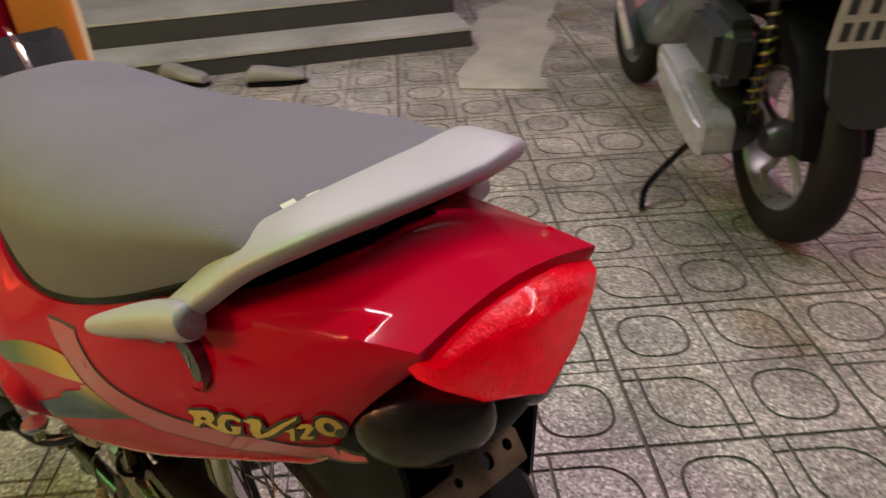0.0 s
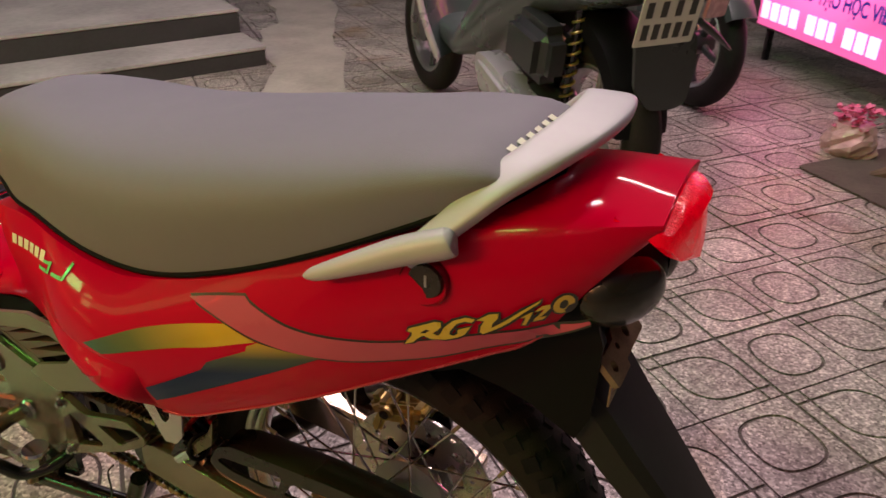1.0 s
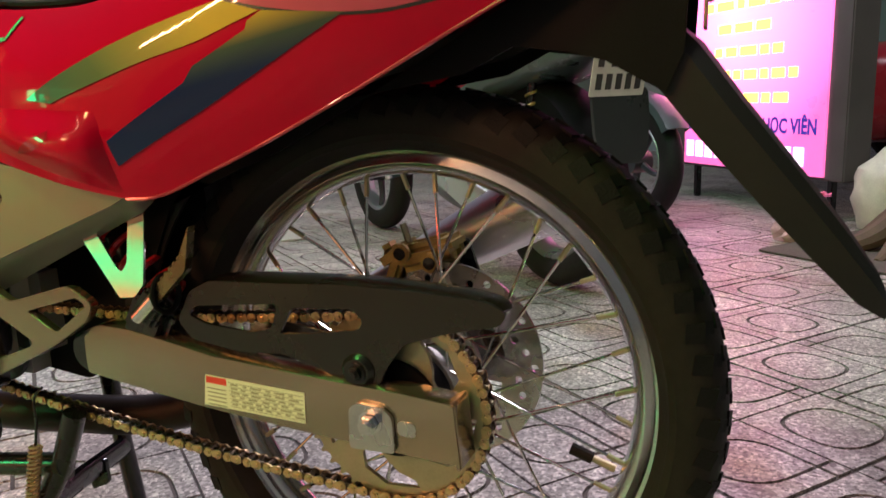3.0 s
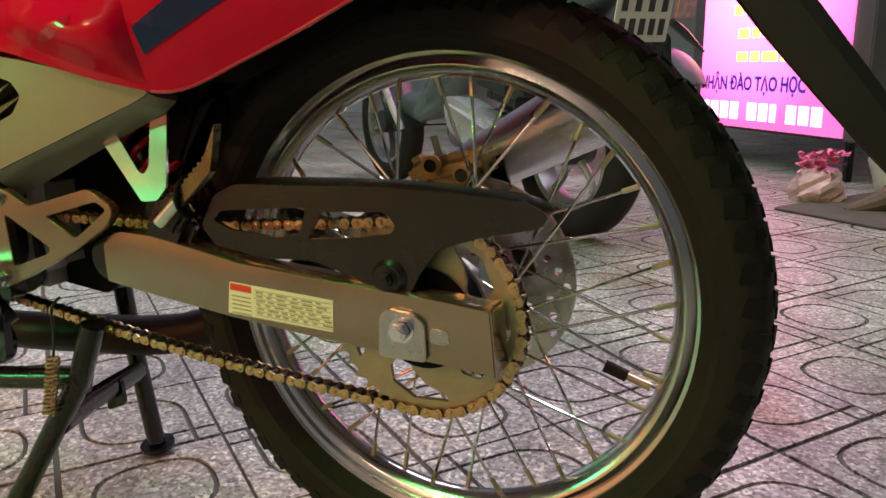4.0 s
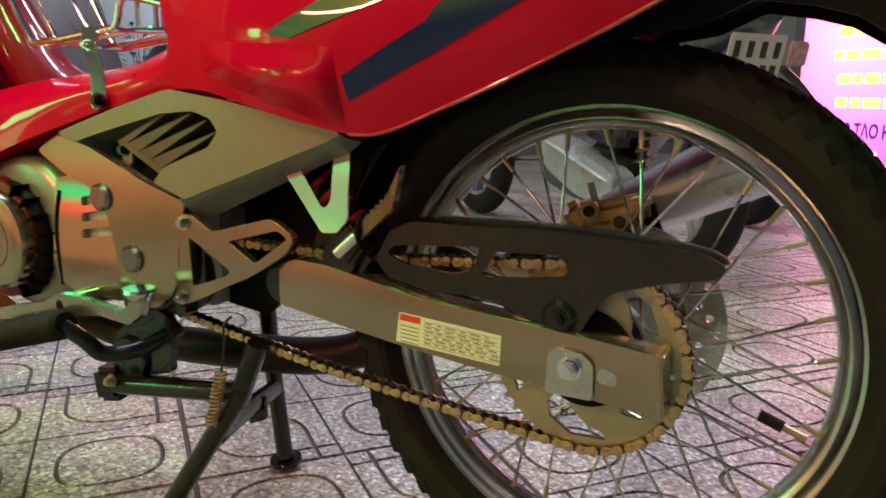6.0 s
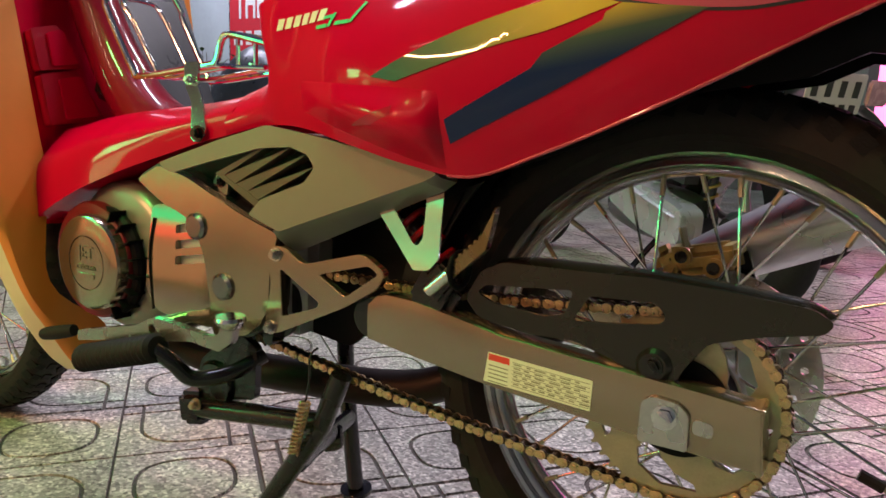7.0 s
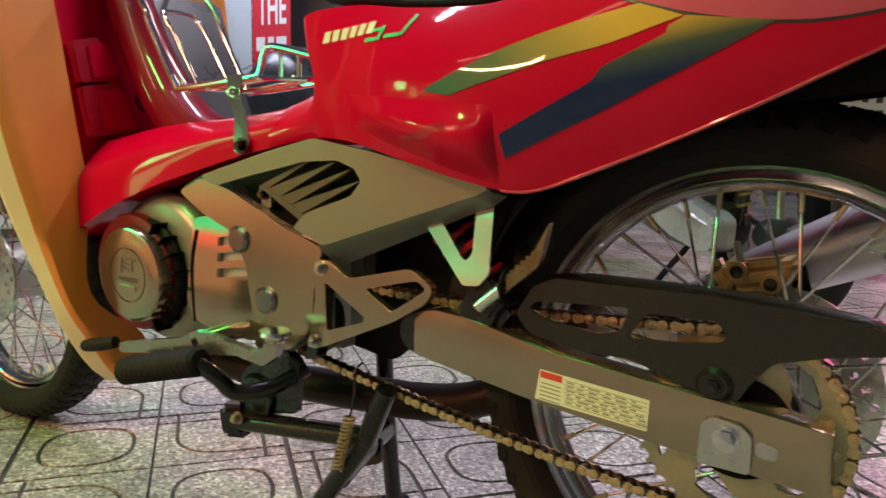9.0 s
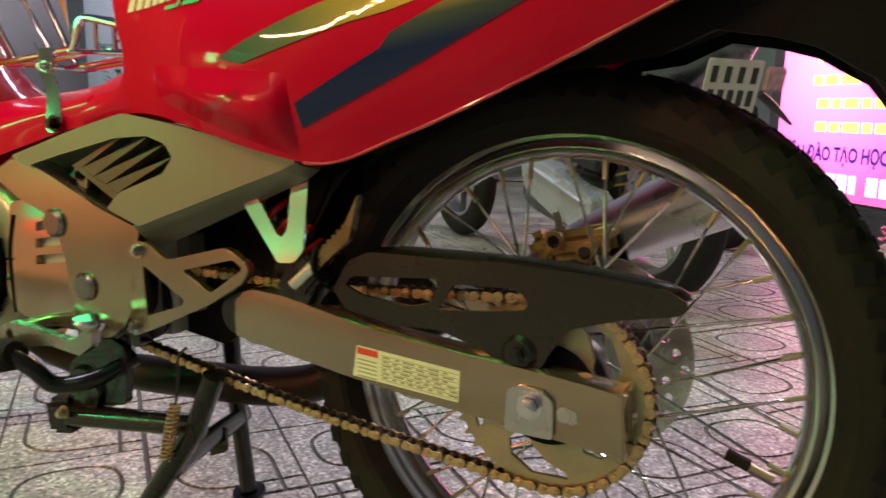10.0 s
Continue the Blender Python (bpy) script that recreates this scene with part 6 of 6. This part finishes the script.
ring_loft(ffr, [[(-1.25 + (0.30 + d) * math.cos(a), y, 0.275 + (0.30 + d) * math.sin(a)) for y, d in ((-0.065, -0.03), (-0.06, 0.0), (0, 0.016), (0.06, 0.0), (0.065, -0.03), (0.06, -0.03), (0.054, -0.006), (0, 0.008), (-0.054, -0.006), (-0.06, -0.03))] for a in np.linspace(radians(15), radians(150), 18)])
part("front_fender", ffr, GREENG, scooter, "grey-green front fender")
part("handlebar", tube([(-1.02, -0.32, 1.05), (-1.05, -0.1, 1.06), (-1.05, 0.1, 1.06), (-1.02, 0.32, 1.05)], 0.016, 8, 4), BLACKMETAL, scooter)
part("side_stand", tube([(-0.10, -0.14, 0.24), (-0.12, -0.24, 0.12), (-0.10, -0.30, 0.06), (-0.06, -0.32, 0.012)], 0.010, 8, 5), BLACKMETAL, scooter)

tagged(scooter, group="scooters behind")
other = copy_thing(scooter, Matrix.Translation((-0.48, 3.67, 0)) @ pose(0, 0, 0, 0, 0, 136))
tagged(other, "dark grey scooter parked facing this way")

# ---- walls that close the place; the front one, unseen, is lit for the metal's reflections ----
for nm, size, at, rz in (("wall_back", (16, 0.2, 5), (-1, 7.0, 2.5), 0), ("wall_front", (14, 0.2, 5), (0, -4.2, 2.5), 0), ("wall_left", (0.2, 12, 5), (-9.0, 1, 2.5), 0), ("wall_right", (0.2, 12, 5), (6.5, 1, 2.5), 0)):
    w = part(nm, box(size, pose(*at, 0, 0, rz), 0.0), WALLP, None, smooth=False)
    tagged(w, "plain grey painted street wall", "wall", kind="structure")

# ---- a board of coloured lamps at the shop front, behind the camera ----
board = thing("light_board", "low shop light board with rows of green and red lamps", "sign", at=(-1.0, -1.62, 0))
board.rotation_euler = (0, 0, radians(-8))
LEDG = mat("green_lamp", (0.1, 0.8, 0.3), 0.4, emit=(0.02, 1.0, 0.26), power=5.0)
LEDD = mat("dim_green_lamp", (0.2, 0.6, 0.2), 0.4, emit=(0.30, 1.0, 0.28), power=0.22)
LEDM = mat("steady_green_lamp", (0.1, 0.7, 0.3), 0.4, emit=(0.02, 1.0, 0.26), power=1.3)
LEDS = mat("dim_red_lamp", (0.6, 0.15, 0.1), 0.4, emit=(1.0, 0.12, 0.04), power=1.6)
LEDB = mat("bright_green_lamp", (0.1, 0.8, 0.3), 0.4, emit=(0.02, 1.0, 0.26), power=20.0)
LEDW = mat("warm_red_lamp", (0.8, 0.1, 0.05), 0.4, emit=(1.0, 0.06, 0.03), power=3.0)
LEDR = mat("red_lamp", (0.8, 0.1, 0.05), 0.4, emit=(1.0, 0.07, 0.03), power=10.0)
# the unseen panel's orange glow is added to warm the metal's reflections
part("panel", box((3.1, 0.05, 1.14), pose(-0.80, -0.03, 0.62), 0.01), mat("orange_glow_panel", (0.5, 0.25, 0.08), 0.5, 0, 0, 0.25, 2, emit=(1.0, 0.43, 0.16), power=0.40), board, "panel with an added dim orange glow")
rl = random.Random(5)
# lit shapes, rows and blocks
for xa, xb, z, hz_, mt in ((-1.30, -0.84, 1.02, 0.30, LEDB), (-0.74, -0.50, 0.74, 0.16, LEDG), (-0.70, -0.52, 0.95, 0.10, LEDG), (-1.02, -0.46, 0.315, 0.06, LEDM), (-1.02, -0.46, 0.255, 0.05, LEDS), (-1.9, -1.2, 0.46, 0.04, LEDR),
                           (-0.36, 0.04, 1.02, 0.16, LEDD), (0.08, 0.46, 1.00, 0.16, LEDD), (-0.36, 0.46, 0.905, 0.030, LEDM), (-0.36, 0.46, 1.135, 0.030, LEDM), (-0.52, 0.06, 0.83, 0.13, LEDM), (-0.56, -0.14, 0.965, 0.04, LEDW), (0.07, 0.20, 0.80, 0.09, LEDS), (0.10, 0.28, 0.67, 0.015, LEDR), (-0.46, 0.06, 0.69, 0.10, LEDS)):
    part("lamp_block", box((xb - xa, 0.02, hz_), pose((xa + xb) / 2, 0.004, z), 0.006), mt, board)
for z, hz_, mt, xa, xb in ((0.80, 0.03, LEDG, -2.0, -1.2), (0.93, 0.025, LEDR, -2.0, -1.1)):
    x = xa
    while x < xb:
        w = rl.uniform(0.10, 0.26)
        part("lamp_block", box((w, 0.02, hz_), pose(x + w / 2, 0.004, z), 0.006), mt, board)
        x += w + rl.uniform(0.06, 0.20)
for k in (-1.5, -0.5, 0.5):
    part("foot", box((0.10, 0.16, 0.12), pose(k, -0.03, 0.06), 0.01), BLACKMETAL, board)

# ---- far side of the street: shop column, red banner, plants, a motorbike as a plain dark shell ----
col = part("column", box((1.15, 0.3, 3.4), pose(-6.85, 6.1, 1.7), 0.02), mat("pale_plaster", (0.52, 0.58, 0.60), 0.8, 0, 0, 0.1, 2), None)
tagged(col, "pale grey-blue plastered shop column", "column", kind="structure")
ban = thing("banner", "red shop banner with white block letters", "banner", at=(-6.0, 5.9, 0))
# the cloth is no lamp; a faint red emission lifts its colour
part("cloth", box((0.62, 0.015, 2.0), pose(0, 0, 1.75), 0.004), mat("banner_red_glow", (0.45, 0.02, 0.03), 0.6, emit=(0.4, 0.01, 0.015), power=0.25), ban)
part("pole", rod((-0.33, 0.02, 0), (-0.33, 0.02, 2.8), 0.015), STEEL, ban)
text_mesh("THE", 0.36, 0.46, 0.004, Matrix.Translation((-0.21, -0.011, 1.62)) @ Matrix(((1, 0, 0, 0), (0, 0, -1, 0), (0, 1, 0, 0), (0, 0, 0, 1))), mat("banner_white", (0.8, 0.78, 0.76), 0.6), "printed_word", ban, "white block letters", 0.0, 0.02)
for k, (w, z) in enumerate(((0.14, 1.40), (0.09, 1.40), (0.16, 1.40))):
    part("printed_bar", box((w, 0.004, 0.16), pose(-0.17 + 0.17 * k, -0.0095, z), 0), M["banner_white"], ban)
LEAFM = mat("leaf_green", (0.05, 0.11, 0.04), 0.5, 0, 0, 0.3, 30)


def potted_plant(at, h, seed, label):
    pl = thing("potted_plant", label, "plant", "plants by the shop", at=at)
    r_ = random.Random(seed)
    part("pot", lathe([(0, 0), (0.11, 0), (0.15, 0.24), (0.16, 0.25), (0.14, 0.25), (0.0, 0.23)], (0, 0, 0), axis="z", segs=24), mat("clay_pot", (0.30, 0.13, 0.07), 0.8), pl)
    bm = bmesh.new()
    for k in range(70):
        a, t = r_.uniform(0, 6.28), r_.uniform(0.15, 1)
        c = Vector((math.cos(a) * 0.20 * r_.random(), math.sin(a) * 0.20 * r_.random(), 0.25 + h * t))
        d = Vector((math.cos(a), math.sin(a), r_.uniform(-0.2, 0.9))).normalized()
        s_ = d.cross(Vector((0, 0, 1))).normalized() * 0.028
        l_ = r_.uniform(0.09, 0.17)
        vs = [bm.verts.new(p) for p in (c, c + d * l_ * 0.5 + s_, c + d * l_ + Vector((0, 0, -0.02)), c + d * l_ * 0.5 - s_)]
        bm.faces.new(vs)
    part("foliage", bm, LEAFM, pl, smooth=False)
    bm = bmesh.new()
    for k in range(5):
        a = k * 1.25
        tube([(0, 0, 0.22), (0.05 * math.cos(a), 0.05 * math.sin(a), 0.25 + h * 0.5), (0.10 * math.cos(a), 0.10 * math.sin(a), 0.25 + h)], [0.008, 0.006, 0.003], 6, 3, bm=bm)
    part("stems", bm, mat("stem_brown", (0.10, 0.07, 0.04), 0.8), pl)


potted_plant((-6.15, 5.4, 0), 0.95, 3, "tall leafy plant in a clay pot")
potted_plant((-5.55, 5.3, 0), 0.85, 5, "bushy plant in a clay pot by the banner")
potted_plant((-5.75, 5.0, 0), 0.45, 8, "low leafy plant in a clay pot")
# a plain dark shell stands for the parked motorbike, which has no cover
dk = thing("covered_motorbike", "parked motorbike simplified to one dark shell", "motorbike", at=(-4.2, 4.6, 0))
bm = bmesh.new()
rings = []
rn = random.Random(4)
for k in range(13):
    t = k / 12
    x = -0.9 + 1.8 * t
    hgt = 0.55 + 0.45 * math.sin(math.pi * (0.15 + 0.75 * t)) + 0.12 * math.sin(7 * t)
    w = 0.30 * math.sin(math.pi * (0.1 + 0.8 * t)) + 0.08
    rings.append([(x, w * math.cos(a) * (1 + 0.15 * rn.random()), 0.08 + hgt * max(0, math.sin(a)) * (1 + 0.06 * rn.random())) for a in np.linspace(0, math.pi, 14)])
part("cover", ring_loft(bm, rings), mat("dark_shell", (0.03, 0.035, 0.045), 0.35, 0, 0.2), dk)
for x in (-0.65, 0.65):
    part("wheel", lathe([(0.18, -0.04), (0.27, -0.045), (0.28, 0), (0.27, 0.045), (0.18, 0.04)], (x, 0, 0.28), segs=28, closed=True), RUBBER, dk)

# ---- by the sign: flowers in a bag, a tree's foot, pale sacks, a red car ----
bag = thing("flower_bag", "pink flowers in a crumpled plastic bag", "flowers", at=(1.075, 2.50, 0))
rn = random.Random(11)
bm = bmesh.new()
rings = []
for k in range(7):
    t = k / 6
    r = 0.085 * (1 + 0.25 * math.sin(math.pi * t)) * (1 - 0.25 * t)
    rings.append([(r * math.cos(a) * rn.uniform(0.85, 1.15), r * math.sin(a) * rn.uniform(0.85, 1.15), 0.002 + 0.12 * t) for a in np.linspace(0, 2 * math.pi, 16, endpoint=False)])
part("bag", ring_loft(bm, rings), mat("bag_plastic", (0.55, 0.36, 0.34), 0.22, 0, 0.2, 0.3, 20), bag, smooth=False)
bm = bmesh.new()
for k in range(46):
    c = Vector((max(-0.07, min(0.07, rn.gauss(0, 0.04))), max(-0.07, min(0.07, rn.gauss(0, 0.04))), rn.uniform(0.10, 0.18)))
    for p_ in range(4):
        a = rn.uniform(0, 6.28)
        d = Vector((math.cos(a), math.sin(a), rn.uniform(0.1, 1.2))).normalized() * 0.028
        s_ = d.cross(Vector((0, 0, 1))).normalized() * 0.011
        bm.faces.new([bm.verts.new(q) for q in (c, c + d * 0.6 + s_, c + d, c + d * 0.6 - s_)])
part("petals", bm, mat("pink_petal", (0.75, 0.16, 0.30), 0.6), bag, smooth=False)["kind"] = "stuff"
tree = thing("tree", "tree foot with spreading roots in the pavement", "tree", at=(1.45, 2.34, 0))
bark = mat("bark", (0.11, 0.075, 0.05), 0.9, 0, 0, 0.35, 18, 0.6, 60)
part("trunk", tube([(0.06, 0, -0.02), (0.05, 0, 0.15), (0.04, 0, 0.5), (0.06, 0.02, 1.2), (0.0, 0.0, 2.8), (0.05, 0, 3.6)], [0.16, 0.12, 0.10, 0.095, 0.09, 0.08], 16, 5), bark, tree)
for a, l_ in ((188, 0.30), (150, 0.24), (230, 0.26), (290, 0.26), (80, 0.26), (20, 0.26)):
    ca, sa = math.cos(radians(a)), math.sin(radians(a))
    part("root", tube([(0.04 + 0.02 * ca, 0.02 * sa, 0.30), (0.04 + 0.08 * ca, 0.08 * sa, 0.17), (0.02 + 0.17 * ca, 0.17 * sa, 0.06), (l_ * ca, l_ * sa, 0.0)], [0.04, 0.05, 0.042, 0.016], 10, 5), bark, tree)
for k in range(6):
    a = k * 1.05
    part("limb", tube([(0.05, 0, 3.3), (0.05 + 0.5 * math.cos(a), 0.5 * math.sin(a), 3.9), (0.05 + 1.1 * math.cos(a), 1.1 * math.sin(a), 4.3)], [0.05, 0.035, 0.015], 8, 4), bark, tree)
bm = bmesh.new()
for k in range(900):
    a, r = rn.uniform(0, 6.28), 1.35 * math.sqrt(rn.random())
    c = Vector((r * math.cos(a), r * math.sin(a), rn.gauss(4.3, 0.25)))
    d = Vector((rn.uniform(-1, 1), rn.uniform(-1, 1), rn.uniform(-0.6, 0.4))).normalized() * 0.12
    s_ = d.cross(Vector((0, 0, 1))).normalized() * 0.035
    bm.faces.new([bm.verts.new(q) for q in (c, c + d * 0.5 + s_, c + d, c + d * 0.5 - s_)])
part("crown", bm, LEAFM, tree, smooth=False)


def sack(at, r, h, seed, mt, label):
    s0 = thing("sack", label, "sack", "sacks by the tree", at=at)
    q = random.Random(seed)
    bm = bmesh.new()
    rings = []
    for k in range(9):
        t = k / 8
        rr = r * (0.9 + 0.25 * math.sin(math.pi * min(1, t * 1.15))) * (1 if t < 0.75 else 1 - 2.6 * (t - 0.75))
        rings.append([(rr * math.cos(a) * q.uniform(0.92, 1.08), rr * math.sin(a) * q.uniform(0.92, 1.08), 0.002 + h * t) for a in np.linspace(0, 2 * math.pi, 18, endpoint=False)])
    part("bag", ring_loft(bm, rings), mt, s0)
    part("neck", tube([(0, 0, h * 0.96), (0.01, 0, h * 1.08), (0.03, 0.01, h * 1.16)], [r * 0.3, r * 0.18, r * 0.32], 10, 4), mt, s0)


sack((1.42, 2.78, 0), 0.13, 0.33, 2, mat("pale_sack", (0.55, 0.55, 0.45), 0.5, 0, 0.1, 0.2, 15), "pale plastic sack tied at the neck")
sack((1.72, 2.72, 0), 0.14, 0.36, 6, mat("green_sack", (0.32, 0.45, 0.34), 0.5, 0, 0.1, 0.2, 15), "pale green plastic sack tied at the neck")
car2 = thing("car", "red car parked behind the sign", "car", at=(2.9, 4.75, 0))
bm = bmesh.new()
rings = []
for x, z0, z1, w in ((-1.55, 0.34, 0.66, 0.62), (-1.45, 0.24, 0.80, 0.74), (-0.6, 0.22, 0.84, 0.80), (1.2, 0.22, 0.84, 0.80), (1.9, 0.26, 0.78, 0.72)):
    rings.append([(x, w * math.copysign(abs(math.cos(a)) ** 0.35, math.cos(a)), (z0 + z1) / 2 + (z1 - z0) / 2 * math.copysign(abs(math.sin(a)) ** 0.5, math.sin(a))) for a in np.linspace(0, 2 * math.pi, 28, endpoint=False)])
part("body", ring_loft(bm, rings), mat("car_red", (0.55, 0.02, 0.03), 0.25, 0, 0.9, 0.05, 3), car2)
bm = bmesh.new()
rings = []
for x, z1, w in ((-1.0, 0.80, 0.66), (-0.7, 1.30, 0.58), (0.6, 1.38, 0.58), (1.3, 0.82, 0.64)):
    rings.append([(x, -w, 0.80), (x, -w * 0.9, z1), (x, w * 0.9, z1), (x, w, 0.80)])
part("cabin", ring_loft(bm, rings), mat("dark_glass", (0.01, 0.01, 0.012), 0.08, 0, 0.5), car2)
for x in (-0.95, 1.35):
    for y in (-0.70, 0.70):
        wl = part("wheel", lathe([(0.19, -0.09), (0.28, -0.09), (0.30, -0.05), (0.30, 0.05), (0.28, 0.09), (0.19, 0.09)], (x, y, 0.30), segs=32, closed=True), RUBBER, car2)
        part("rim", lathe([(0.0, -0.06), (0.06, -0.07), (0.19, -0.05), (0.195, 0.05)], (x, y, 0.30), segs=32), ALLOY, wl)


def shoe(at, rz, label):
    s0 = thing("shoe", label, "shoe", "shoes by the ledge", at=at)
    s0.rotation_euler = (0, 0, radians(rz))
    bm = bmesh.new()
    rings = []
    for x, h0, w in ((-0.13, 0.05, 0.030), (-0.10, 0.075, 0.038), (-0.04, 0.070, 0.040), (0.03, 0.055, 0.046), (0.09, 0.045, 0.046), (0.13, 0.032, 0.030)):
        rings.append([(x, w * math.copysign(abs(math.cos(a)) ** 0.6, math.cos(a)), 0.014 + h0 * (0.5 + 0.5 * math.sin(a))) for a in np.linspace(0, 2 * math.pi, 16, endpoint=False)])
    part("upper", ring_loft(bm, rings), mat("grey_leather", (0.26, 0.25, 0.24), 0.6, 0, 0, 0.2, 20), s0)
    part("sole", plate(rounded([(-0.135, -0.036), (0.04, -0.05), (0.14, -0.028), (0.14, 0.028), (0.04, 0.05), (-0.135, 0.036)], 0.025), 0.014, bevel=0.003), BLACK, s0)


shoe((-2.28, 1.20, 0.001), 20, "worn grey shoe beside the ledge")
shoe((-1.92, 1.47, 0.001), 50, "worn grey shoe lying by the concrete ledge")
# a rough light strip of older paving
rq = random.Random(21)
o = [(-1.2 + 0.2 * k, -0.20 + rq.uniform(-0.05, 0.05)) for k in range(13)] + [(1.2 - 0.2 * k, 0.20 + rq.uniform(-0.06, 0.06)) for k in range(13)]
rs = part("stone_strip", plate(o, 0.007, m=pose(-1.80, 2.98, 0.001, 0, 0, 127), bevel=0.003), mat("old_stone", (0.42, 0.40, 0.34), 0.9, 0, 0, 0.22, 5, 0.5, 60), None)
tagged(rs, "rough pale strip of older stone paving", "paving", kind="structure")
# the bare earth of the tree's pit
pit_at = Vector((0.91, 2.26)) + TU * 0.45 + TV * 0.45
pit = part("tree_pit", plate(rounded([(-0.45, -0.45), (0.45, -0.45), (0.45, 0.45), (-0.45, 0.45)], 0.03), 0.007, m=Matrix.Translation((pit_at.x, pit_at.y, 0.001)) @ Matrix.Rotation(TA, 4, "Z"), bevel=0.003), mat("packed_earth", (0.085, 0.070, 0.055), 0.9, 0, 0, 0.4, 9, 0.9, 60), None)
tagged(pit, "packed dark earth round the tree's foot", "ground", kind="structure")
